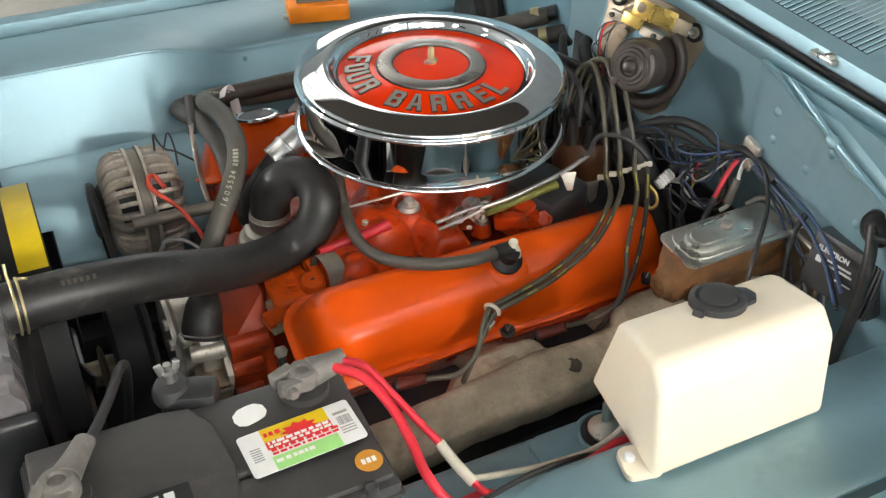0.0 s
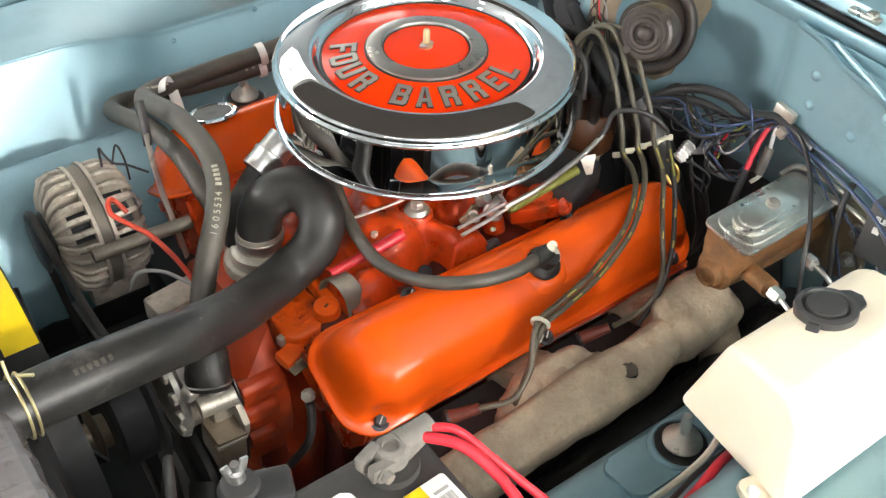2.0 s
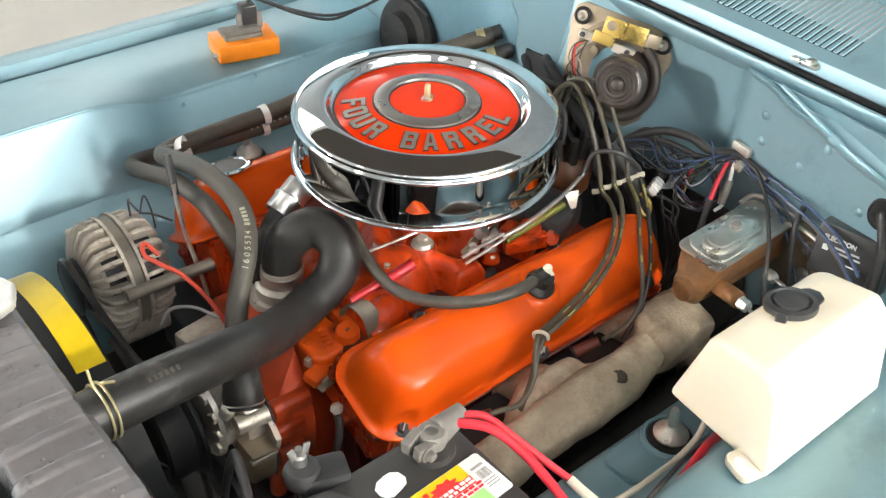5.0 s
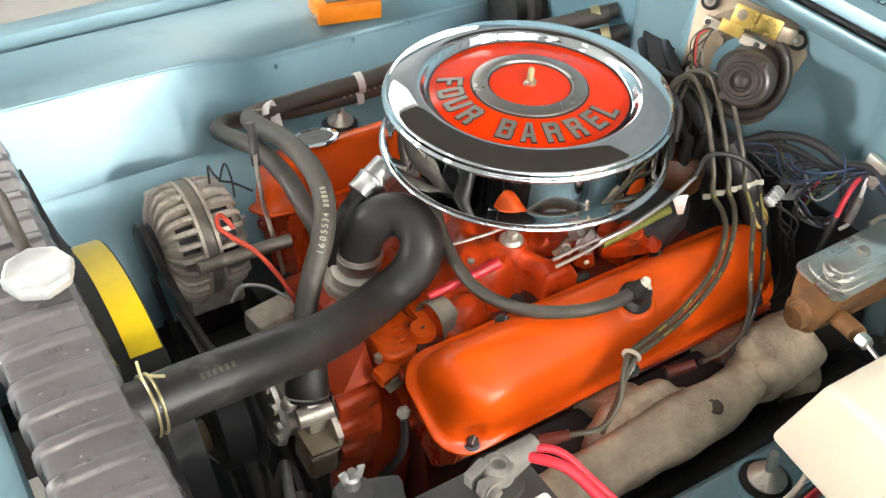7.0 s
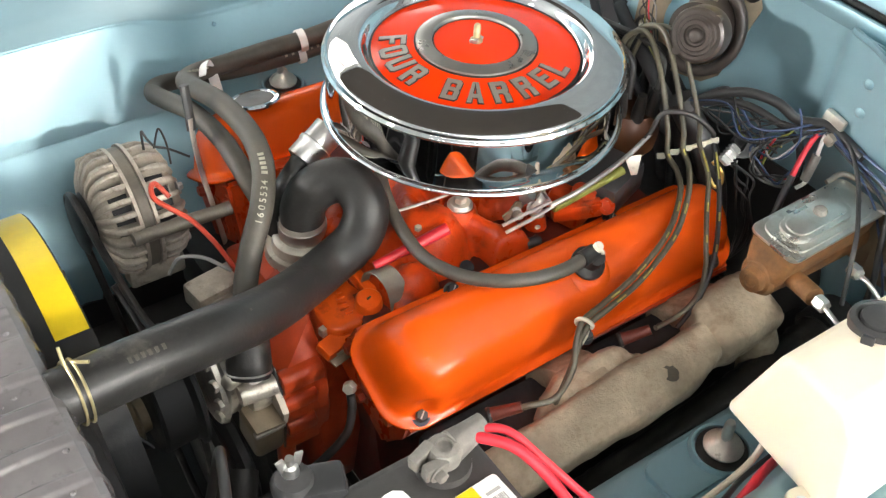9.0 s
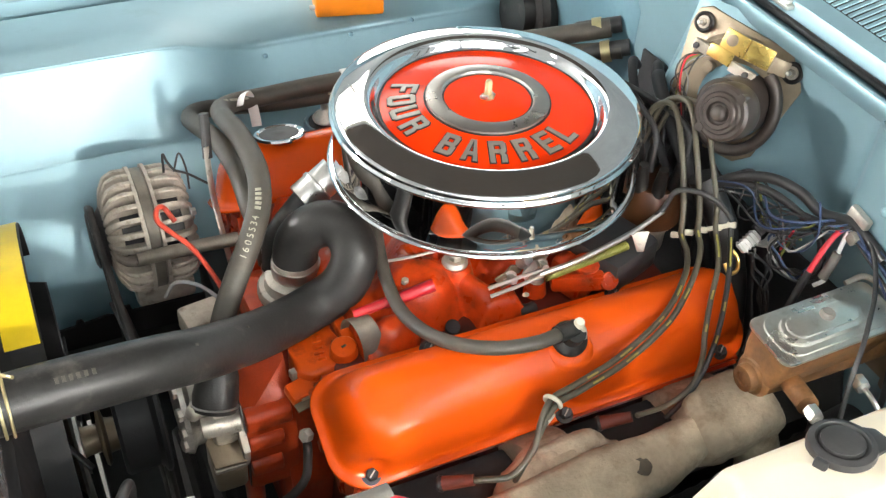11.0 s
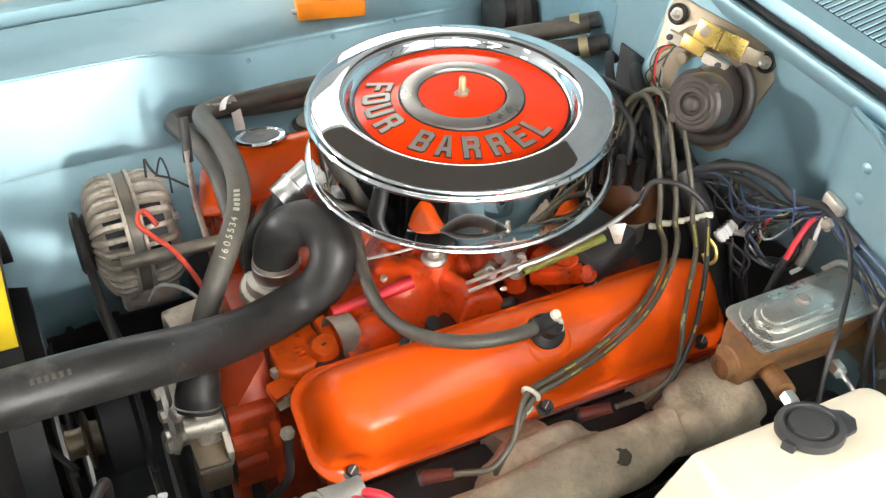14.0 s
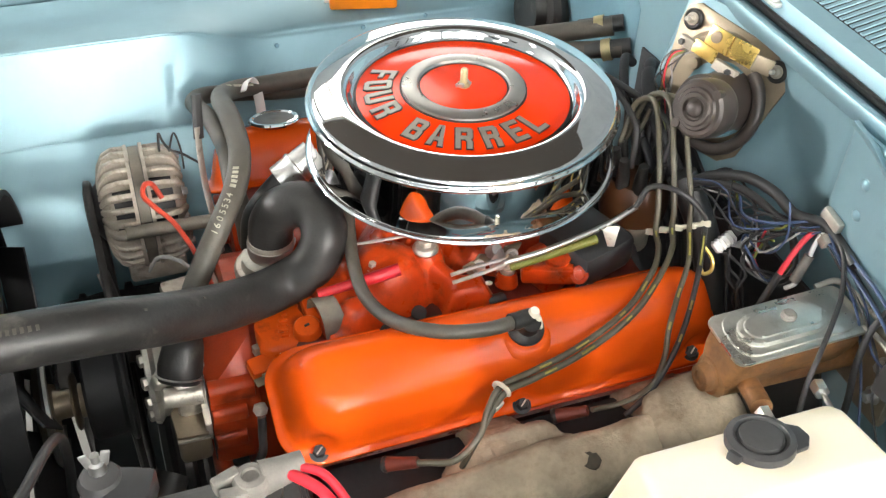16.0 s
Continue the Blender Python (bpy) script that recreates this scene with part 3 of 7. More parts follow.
# ---------------------------------------------------------------- the engine
engine = thing("engine", "orange painted V8 engine with glossy valve covers", "engine", (0, 0, 0.35))
bm = B()
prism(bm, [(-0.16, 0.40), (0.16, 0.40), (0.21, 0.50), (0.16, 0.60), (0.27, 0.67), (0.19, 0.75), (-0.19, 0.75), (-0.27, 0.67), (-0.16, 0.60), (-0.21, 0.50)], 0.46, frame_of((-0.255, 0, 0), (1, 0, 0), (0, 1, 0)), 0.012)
part("block", bm, SHADED_GREASY_RED, engine, "greasy engine block, its shade put into the dark red")
BANK = {}
for s in (-1, 1):
    c = Vector((0, -0.2287, 0.7426)) if s < 0 else Vector((0, 0.2215, 0.7190))
    w, n = Vector((0, -s * 0.891, 0.454)), Vector((0, s * 0.454, 0.891))
    BANK[s] = lambda x, u, v, c=c, w=w, n=n: Vector((x, 0, 0)) + c + w * u + n * v
    bm = B()
    loft(bm, [[BANK[s](x, -0.072, -0.002), BANK[s](x, 0.064, -0.002), BANK[s](x, 0.064, -0.04), BANK[s](x, 0.06, -0.10), BANK[s](x, -0.06, -0.10), BANK[s](x, -0.072, -0.03)] for x in (-0.280, 0.235)])
    bmesh.ops.bevel(bm, geom=list(bm.edges), offset=0.005, segments=2, affect="EDGES")
    head = part("cylinder_head", bm, ORANGE_CAST, engine)
    for u, v, r in ((-0.045, -0.025, 0.008), (0.05, -0.03, 0.008), (0.0, -0.075, 0.008)):
        part("head_bolt", hexbolt(B(), frame_of(BANK[s](-0.280, u, v), (-1, 0, 0)), r, 0.010), RED_CAST, head)
    part("core_plug", lathe(B(), [(0.019, 0.0), (0.019, 0.003), (0.015, 0.003), (0.013, -0.003), (0, -0.003)], frame_of(BANK[s](-0.2805, 0.005, -0.045), (-1, 0, 0)), 24), RED_CAST, head)


def valve_cover(s):
    """A pressed cover: a wide flange, steep walls with large rounded shoulders, pocketed round the bolts."""
    b = BANK[s]
    mid, hx, hw = -0.023, 0.277, 0.0745
    pockets = ((-0.261, -0.0615, 0.62, 0.78), (-0.022, -0.0655, 0, 1), (0.205, -0.053, 0, 1))
    bm = B()
    rings = []
    for dx, dw, r, h in ((-0.001, -0.001, 0.044, 0.0), (0.0012, 0.0012, 0.046, 0.0015), (0.0015, 0.0015, 0.046, 0.004), (0.0, 0.0, 0.045, 0.0055), (-0.004, -0.004, 0.043, 0.0062), (-0.0075, -0.0072, 0.042, 0.008), (-0.0105, -0.0098, 0.040, 0.013),
                         (-0.0135, -0.0122, 0.039, 0.024), (-0.0155, -0.0138, 0.0385, 0.032), (-0.0175, -0.0155, 0.038, 0.040), (-0.0220, -0.0195, 0.036, 0.053), (-0.0285, -0.026, 0.034, 0.0635), (-0.0345, -0.0315, 0.031, 0.0705), (-0.042, -0.038, 0.027, 0.0755),
                         (-0.051, -0.046, 0.021, 0.0785), (-0.062, -0.055, 0.015, 0.0800), (-0.080, -0.066, 0.007, 0.0806)):
        corners = []
        for x, y in rounded(hx + dx, hw + dw, r, 10):
            # the wall leans in towards the rear
            back = smoothstep(0.02, 0.07, h) * smoothstep(0.04, 0.20, x) * smoothstep(0.01, -0.03, y)
            lean = 0.010 * smoothstep(0.0, 0.25, x) * (1 if y < 0 else 0)
            corners.append((mid + x, (y if y < 0 else 0.82 * y) + 0.010 * back + lean, h - 0.006 * back))
        ring = []
        for k, (x, u, v) in enumerate(corners):
            x1, u1, v1 = corners[(k + 1) % len(corners)]
            n = 90 if k % 11 == 10 and abs(x1 - x) > 0.2 else 1
            for i in range(n):
                f = i / n
                px, pu, pv = x + (x1 - x) * f, u + (u1 - u) * f, v + (v1 - v) * f
                for bx, bu, ix, iu in pockets:
                    d = math.hypot(px - bx, pu - bu)
                    push = 0.0125 * math.exp(-(d / 0.0145) ** 2) * smoothstep(0.0058, 0.0085, h) * smoothstep(0.060, 0.022, h)
                    px, pu = px + ix * push, pu + iu * push
                ring.append(b(px, pu, pv))
        rings.append(ring)
    loft(bm, rings)
    ob = part("valve_cover", bm, ORANGE, engine, "glossy bright orange valve cover", 70)
    for x, u in ((-0.261, -0.0615), (-0.022, -0.0655), (0.205, -0.053), (-0.15, 0.054), (0.10, 0.054)):
        m = frame_of(b(x, u, 0.0055), b(0, 0, 1) - b(0, 0, 0))
        part("cover_bolt", hexbolt(B(), m, 0.0074, 0.009), BLACK_PAINT, ob)
        part("bolt_slot", box(B(), (0.010, 0.0016, 0.001), m @ at(0, 0, 0.0091, 0, 0, 40), 0), PALE_METAL, ob)
    m = frame_of(b(-0.016, 0.000, 0.0795), b(0, 0, 1) - b(0, 0, 0))
    part("boss", lathe(B(), [(0.033, -0.0060), (0.030, -0.0028), (0.027, -0.0002), (0.024, 0.0011), (0.021, 0.0016), (0.0, 0.0017)], m, 48), ORANGE, ob, "", 70)
    return ob


valve_cover(-1)
valve_cover(1)

# intake manifold: one casting with rounded runners, and the bosses on it
def soft_max(values, k=170.0):
    top = max(values)
    return top + math.log(sum(math.exp(k * (v - top)) for v in values)) / k


def intake_height(x, y):
    a = abs(y)
    heights = [0.736 - 0.35 * max(0.0, a - 0.13)]
    crest = 0.804 - 0.082 * smoothstep(0.055, 0.150, a)
    for xi, shift in ((-0.172, 0.0), (-0.085, 0.01), (0.035, 0.0), (0.125, -0.01)):
        xc = xi * (0.55 + 0.45 * min(1.0, a / 0.13)) + (shift if y < 0 else -shift)
        d = abs(x - xc) / 0.036
        heights.append(crest - 0.030 * d * d if d < 2.2 else 0.6)
    if y < 0:
        d = math.hypot((x + 0.124) / 0.040, (y + 0.088) / 0.036)
        heights.append(0.812 - 0.016 * d ** 3 if d < 1.8 else 0.6)
        f = min(1.0, max(0.0, ((x + 0.078) * 0.025 - (y + 0.086) * 0.042) / 0.00239))
        d = math.hypot(x + 0.078 - 0.025 * f, y + 0.086 + 0.042 * f) / 0.013
        heights.append(0.807 - 0.016 * f - 0.012 * d ** 3 if d < 1.8 else 0.6)
        d = max(abs(x + 0.036) / 0.024, abs(y + 0.138) / 0.015)
        heights.append(0.783 - 0.05 * max(0.0, d - 0.8) if d < 1.9 else 0.6)
        d = math.hypot((x + 0.176) / 0.026, (y + 0.140) / 0.022)
        heights.append(0.789 - 0.018 * d ** 3 if d < 1.7 else 0.6)
    e = max(abs(x) / 0.10, a / 0.075)
    heights.append(0.812 - 0.05 * max(0.0, e - 0.85) * 4)
    steep = 0.9 + 3.1 * smoothstep(-0.06, -0.10, y) * (1 if x < -0.19 else 0)
    heights.append(0.782 - steep * max(0.0, abs(x + 0.198) - 0.016 - 0.006 * (y > -0.08)) - 0.5 * max(0.0, a - 0.11))
    q = Vector((x, y, 0.0))
    return soft_max(heights) + 0.0030 * noise.noise(q * 34) + 0.0012 * noise.noise(q * 90)


bm = B()
loft(bm, [[(-0.245 + 0.44 * i / 110, -0.178 + 0.356 * k / 90, intake_height(-0.245 + 0.44 * i / 110, -0.178 + 0.356 * k / 90)) for k in range(91)] for i in range(111)], wrap=False)
intake = part("intake_manifold", thicken(bm, 0.012), ORANGE_CAST, engine, "", 60)
bm = B()
prism(bm, [(-0.14, -0.10), (0.14, -0.10), (0.135, -0.03), (-0.135, -0.03)], 0.44, frame_of((-0.245, 0, 0.775), (1, 0, 0), (0, 1, 0)), 0.006)
part("valley_cover", bm, ORANGE_CAST, intake)
bm = B()
box(bm, (0.14, 0.12, 0.012), at(0.0, 0, 0.815), 0.004)
part("carburettor_pad", bm, ORANGE_CAST, intake)
for x, y, z, r in ((-0.074, -0.088, 0.800, 0.0165), (0.02, -0.130, 0.775, 0.010), (-0.145, -0.10, 0.792, 0.010), (0.10, -0.125, 0.778, 0.010), (-0.07, 0.10, 0.79, 0.012)):
    part("bolt_boss", lathe(B(), [(r * 1.5, -0.016), (r * 1.25, 0.0), (r * 1.1, 0.004), (0, 0.004)], at(x, y, z), 24), ORANGE_CAST, intake)
    bm = B()
    lathe(bm, [(r, 0.003), (r, 0.006), (r * 0.8, 0.010), (0, 0.011)], at(x, y, z), 24)
    hexbolt(bm, at(x, y, z + 0.009), r * 0.5, 0.009, False)
    part("intake_bolt", bm, PALE_METAL, intake)
# Black tube and disc stand in for the shade inside two openings.
bm = B()
tube(bm, [(-0.010, -0.152, 0.757), (-0.002, -0.155, 0.759), (0.006, -0.152, 0.757)], 0.0075, 10, 3)
part("port_hole", bm, BLACK_PAINT, intake)
part("gasket_hole", lathe(B(), [(0.0, 0.0005), (0.008, 0.0005), (0.009, 0.0), (0.009, -0.01)], frame_of((-0.100, -0.146, 0.757), (0, -0.5, 0.86)), 24), MATT_BLACK, intake)
arm = part("throttle_bracket", box(B(), (0.066, 0.018, 0.024), at(0.060, -0.160, 0.790, 0, -6, -26), 0.005), ORANGE_CAST, intake)
part("bracket_eye", lathe(B(), [(0.0, 0.0), (0.006, 0.0), (0.0065, 0.0015), (0.011, 0.0015), (0.012, 0.0)], frame_of((0.092, -0.181, 0.797), (-0.2, -0.8, 0.5)), 20), ORANGE_CAST, arm)
bm = B()
prism(bm, [(-0.02, -0.03), (0.02, -0.03), (0.02, 0.01), (0.008, 0.024), (-0.008, 0.024), (-0.02, 0.008)], 0.016, frame_of((0.108, -0.135, 0.785), (-0.75, -0.6, 0.2), (0.6, -0.75, 0)), 0.004)
part("cable_bracket", bm, ORANGE_CAST, intake)

carb = thing("carburettor", "grey cast four barrel carburettor under the air cleaner", "carburettor", (0, 0, 0.82))
bm = B()
box(bm, (0.15, 0.14, 0.03), at(0, 0, 0.832), 0.006)
box(bm, (0.13, 0.11, 0.04), at(0, 0, 0.862), 0.006)
lathe(bm, [(0.055, 0.87), (0.055, 0.89), (0, 0.89)], at(0, 0, 0), 32)
part("body", bm, ALUMINIUM, carb)
part("float_bowl", box(B(), (0.05, 0.05, 0.04), at(0.05, -0.075, 0.835), 0.008), ALUMINIUM, carb)
bm = B()
tube(bm, [(-0.014, -0.186, 0.848), (0.03, -0.186, 0.852), (0.08, -0.179, 0.856), (0.126, -0.170, 0.860), (0.168, -0.160, 0.869)], 0.0034, 10, 6)
part("throttle_rod", bm, STEEL, carb)
for dy, dz in ((0.004, 0.0035), (-0.003, -0.0025)):
    part("rod_fork", tube(B(), [(-0.071, -0.174 + dy, 0.827 + dz), (-0.04, -0.181 + dy, 0.839 + dz), (-0.010, -0.186 + dy * 0.6, 0.849 + dz * 0.6)], 0.0024, 8, 4), STEEL, carb)
bm = B()
pts = []
for k in range(620):
    f = k / 619
    p = Vector((0.000, -0.178, 0.832)).lerp(Vector((0.108, -0.180, 0.849)), f)
    a = 2 * math.pi * 62 * f
    pts.append(p + 0.0052 * Vector((0, math.cos(a), math.sin(a))))
tube(bm, pts, 0.00085, 5, 1, smooth=False)
part("return_spring", bm, SPRING, carb, "olive yellow return spring")
bm = B()
prism(bm, [(-0.011, 0.0), (0.011, 0.0), (0.005, -0.026), (-0.003, -0.026)], 0.0022, frame_of((0.128, -0.174, 0.860), (-0.45, -0.85, 0.3), (0.85, -0.45, 0.1)), 0.0006)
part("link_plate", bm, PALE_METAL, carb)
part("lever", box(B(), (0.006, 0.012, 0.03), at(-0.012, -0.165, 0.835, 15, 20, 0), 0.002), STEEL, carb)
part("lever_pin", box(B(), (0.010, 0.005, 0.005), at(-0.030, -0.187, 0.822, 20, 30, 20), 0.002), PALE_METAL, carb)
for px, py, pz, turn in ((-0.012, -0.128, 0.806, 25), (0.010, -0.136, 0.800, -35), (-0.030, -0.134, 0.798, 60), (0.024, -0.126, 0.812, 10)):
    part("linkage_plate", box(B(), (0.026, 0.003, 0.015), at(px, py, pz, 15, turn, 12), 0.0012), BROWN_METAL, carb)
part("linkage_coil", lathe(B(), [(0.0075, 0.0), (0.0085, 0.004), (0.0075, 0.008), (0.0085, 0.012), (0.0075, 0.016), (0.0, 0.016)], frame_of((-0.004, -0.126, 0.812), (0.3, -0.6, 0.7)), 18), STEEL, carb)
for p in ((-0.022, -0.135, 0.802), (0.002, -0.138, 0.804), (0.022, -0.132, 0.806)):
    part("linkage_nut", hexbolt(B(), frame_of(p, (0, -1, 0.3)), 0.006, 0.012), STEEL, carb)

# front of the engine: timing cover, water pump, thermostat neck
bm = B()
prism(bm, [(-0.13, 0.42), (0.11, 0.42), (0.14, 0.55), (0.11, 0.69), (0.05, 0.735), (-0.06, 0.735), (-0.12, 0.68), (-0.15, 0.55)], 0.06, frame_of((-0.315, 0, 0), (1, 0, 0), (0, 1, 0)), 0.008)
part("timing_cover", bm, RED_CAST, engine)
bm = B()
prism(bm, [(-0.02, 0.52), (-0.10, 0.52), (-0.140, 0.56), (-0.146, 0.62), (-0.143, 0.684), (-0.128, 0.708), (-0.096, 0.752), (-0.02, 0.765)], 0.062, frame_of((-0.362, 0, 0), (1, 0, 0), (0, 1, 0)), 0.003, 2)
# the upper front corner is cast away on a slope
cut = bmesh.ops.bisect_plane(bm, geom=bm.verts[:] + bm.edges[:] + bm.faces[:], plane_co=(-0.361, 0, 0.708), plane_no=(-0.60, -0.10, 0.79), clear_outer=True)
bmesh.ops.contextual_create(bm, geom=[g for g in cut["geom_cut"] if isinstance(g, bmesh.types.BMEdge)])
pump_seat = part("pump_housing", bm, RED_CAST, engine, "", 25)
for z, y, r, x0, x1 in ((0.690, -0.1365, 0.0125, -0.361, -0.306), (0.655, -0.142, 0.010, -0.361, -0.318), (0.612, -0.143, 0.011, -0.361, -0.322)):
    bm = B()
    prism(bm, [(-r, -r), (r, -r), (r, r * 0.5), (r * 0.5, r), (-r * 0.5, r), (-r, r * 0.5)], x1 - x0, frame_of((x0, y, z), (1, 0, 0), (0, 1, 0)), 0.0025, 2)
    part("cast_ledge", bm, RED_CAST, pump_seat)
bm = B()
lathe(bm, [(0.012, 0.52), (0.0125, 0.60), (0.010, 0.606), (0, 0.607)], at(-0.356, -0.128, 0), 18)
part("lower_spigot", bm, RED_CAST, pump_seat)
bm = B()
prism(bm, [(-0.034, -0.028), (-0.020, -0.040), (0.024, -0.040), (0.030, 0.0), (0.030, 0.036), (-0.008, 0.042), (-0.026, 0.030), (-0.032, 0.004)], 0.050, at(-0.262, -0.106, 0.700, 3, 0, 0), 0.008, 3)
front_boss = part("front_boss", bm, ORANGE_BOSS, intake)
for k, (w, dx) in enumerate(((0.007, 0.002), (0.010, 0.0), (0.012, -0.001), (0.012, -0.001), (0.010, 0.001))):
    part("cast_mark", box(B(), (w, 0.0028, 0.004), at(-0.258 - 0.0012 * k + dx, -0.097 - 0.0085 * k, 0.7525 - 0.0005 * k, 3, 0, -8 + 5 * (k % 2)), 0.0011), ORANGE_BOSS, front_boss)
part("slotted_boss", lathe(B(), [(0.0, 0.0265), (0.0145, 0.0265), (0.0162, 0.0245), (0.0185, -0.005), (0.024, -0.030)], at(-0.234, -0.130, 0.737, 8, -4, 0), 32), ORANGE_BOSS, front_boss)
# Black slot and discs put the dark inside of the holes into colour.
part("boss_hole", box(B(), (0.0065, 0.0028, 0.002), at(-0.2355, -0.1335, 0.7637, 8, 0, 20), 0.0006), BLACK_PAINT, front_boss)
part("boss_web", box(B(), (0.018, 0.05, 0.030), at(-0.224, -0.100, 0.749, 4, 0, 0), 0.006, 2), ORANGE_BOSS, front_boss)
for x, y in ((-0.2165, -0.098), (-0.2145, -0.114)):
    part("drilled_hole", lathe(B(), [(0.0, 0.0), (0.0036, 0.0), (0.004, -0.002)], at(x, y, 0.7645), 14), BLACK_PAINT, front_boss)
part("front_lug", box(B(), (0.042, 0.024, 0.016), at(-0.290, -0.147, 0.727, 14, 0, 14), 0.003, 2), ORANGE_BOSS, front_boss)
part("lug_bolt", box(B(), (0.009, 0.009, 0.012), at(-0.297, -0.131, 0.738, 0, 0, 14), 0.0012), PALE_METAL, front_boss)
part("lug_tab", box(B(), (0.050, 0.011, 0.003), at(-0.283, -0.165, 0.724, 18, 0, 14), 0.001), BROWN_METAL, front_boss)
part("tab_edge", box(B(), (0.040, 0.0014, 0.005), at(-0.279, -0.160, 0.728, 0, 0, 14), 0.0004), PALE_METAL, front_boss)
bm = B()
band = [(-0.104, 0.752), (-0.106, 0.772), (-0.113, 0.785), (-0.126, 0.791), (-0.140, 0.787), (-0.150, 0.776), (-0.156, 0.755), (-0.158, 0.740)]
loft(bm, [[(x - 0.22 * (y + 0.137), y, z) for _, y, z in [tuple(q) for q in spline([(0, y, z) for y, z in band], 4)]] for x in (-0.222, -0.196)], wrap=False)
thicken(bm, 0.002)
part("clip_strap", bm, BAND, intake)
bm = B()
lathe(bm, [(0.050, 0.722), (0.050, 0.742), (0.047, 0.746), (0.041, 0.747), (0.039, 0.752), (0.039, 0.760), (0.036, 0.763), (0.030, 0.764), (0.029, 0.79), (0.0, 0.79)], at(-0.247, 0.008, 0.0), 36)
part("thermostat_neck", bm, PALE_METAL, intake, "pale metal thermostat housing")

pump = thing("water_pump", "cast aluminium water pump with a side inlet pipe", "water pump", (-0.40, -0.05, 0.56))
bm = B()
lathe(bm, [(0.0, -0.05), (0.050, -0.05), (0.066, -0.048), (0.068, -0.042), (0.060, -0.036), (0.056, 0.02), (0.0, 0.02)], frame_of((-0.378, -0.055, 0.664), (1, 0, 0)), 28)
prism(bm, [(0.0, 0.70), (-0.10, 0.722), (-0.135, 0.705), (-0.138, 0.66), (-0.10, 0.60), (-0.02, 0.59)], 0.03, frame_of((-0.398, 0, 0), (1, 0, 0), (0, 1, 0)), 0.008, 2)
part("housing", bm, ALUMINIUM, pump)
bm = B()
prism(bm, [(0.0, 0.71), (-0.10, 0.705), (-0.134, 0.692), (-0.148, 0.676), (-0.164, 0.664), (-0.158, 0.640), (-0.140, 0.610), (-0.11, 0.575), (-0.02, 0.56)], 0.008, frame_of((-0.371, 0, 0), (1, 0, 0), (0, 1, 0)), 0.002)
part("flange", bm, ALT_METAL, pump)
part("gasket", prism(B(), [(-0.02, 0.54), (-0.10, 0.54), (-0.142, 0.57), (-0.149, 0.62), (-0.147, 0.684), (-0.130, 0.711), (-0.02, 0.72)], 0.0016, frame_of((-0.3636, 0, 0), (1, 0, 0), (0, 1, 0)), 0), BLACK_PAINT, pump)
part("cast_lug", box(B(), (0.020, 0.018, 0.020), at(-0.412, -0.116, 0.706, 20, 10, 25), 0.006, 3), PALE_METAL, pump)
part("inlet_pipe", tube(B(), [(-0.410, -0.131, 0.690), (-0.388, -0.133, 0.690), (-0.366, -0.135, 0.690)], 0.0125, 20, 3), PALE_METAL, pump)
part("web", prism(B(), [(-0.020, -0.028), (0.018, -0.030), (0.018, 0.028), (-0.004, 0.030), (-0.022, 0.010)], 0.006, at(-0.386, -0.132, 0.648, 10, 0, 0), 0.002), BROWN_METAL, pump)
part("lower_chamber", box(B(), (0.040, 0.052, 0.050), at(-0.386, -0.128, 0.612, 8, 0, 0), 0.008, 3), BROWN_METAL, pump)
part("chamber_lip", box(B(), (0.040, 0.010, 0.006), at(-0.386, -0.152, 0.634, 8, 0, 0), 0.002), ALT_METAL, pump)
for dy, dz in ((-0.030, 0.050), (-0.050, 0.031), (-0.059, 0.006), (-0.055, -0.020)):
    bm = B()
    hexbolt(bm, frame_of((-0.426, -0.055 + dy, 0.664 + dz), (-1, -0.2, 0.1)), 0.0082, 0.007, False)
    part("pump_bolt", bm, PALE_METAL, pump)
part("drum", lathe(B(), [(0, 0), (0.066, 0), (0.070, 0.004), (0.068, 0.040), (0.072, 0.044), (0.078, 0.046), (0.079, 0.050), (0.076, 0.053), (0.03, 0.053)], frame_of((-0.500, -0.052, 0.660), (1, 0, 0)), 48), SHROUD, pump, "deep black pulley drum")
FX, FY, FZ = -0.539, -0.050, 0.633
fan = thing("cooling_fan", "black pressed steel cooling fan behind the radiator", "fan", (FX, FY, FZ))
for k in range(5):
    a = radians(-22 + 72 * k)
    m = frame_of((FX - 0.014, FY, FZ), (1, 0, 0), (0, -math.cos(a), math.sin(a))) @ pose(0.12, 0, 0, 32, 0, 0)
    part("blade", box(B(), (0.17, 0.075, 0.003), m, 0.001), SHROUD, fan)
part("hub", lathe(B(), [(0, -0.02), (0.05, -0.02), (0.064, -0.010), (0.064, -0.004), (0.020, -0.002), (0.018, 0.004), (0.018, 0.018), (0.034, 0.020), (0.037, 0.023), (0.034, 0.026), (0.022, 0.028), (0.020, 0.045), (0, 0.046)], frame_of((FX, FY, FZ), (1, 0, 0)), 40), BROWN_METAL, fan)
part("hub_rim", lathe(B(), [(0.060, -0.005), (0.073, -0.005), (0.077, -0.001), (0.075, 0.003), (0.068, 0.004), (0.060, 0.001)], frame_of((FX - 0.004, FY, FZ), (1, 0, 0)), 48, closed=True), STEEL, fan)
crank = thing("crank_pulley", "worn black crankshaft pulley low on the engine", "pulley", (-0.43, -0.03, 0.47))
bm = B()
lathe(bm, [(0.0, -0.03), (0.05, -0.03), (0.085, -0.028), (0.09, -0.02), (0.078, -0.012), (0.09, -0.004), (0.09, 0.006), (0.078, 0.012), (0.09, 0.02), (0.09, 0.026), (0, 0.026)], frame_of((-0.40, -0.03, 0.45), (1, 0, 0)), 48)
part("rim", bm, BLACK_PAINT, crank)
bm = B()
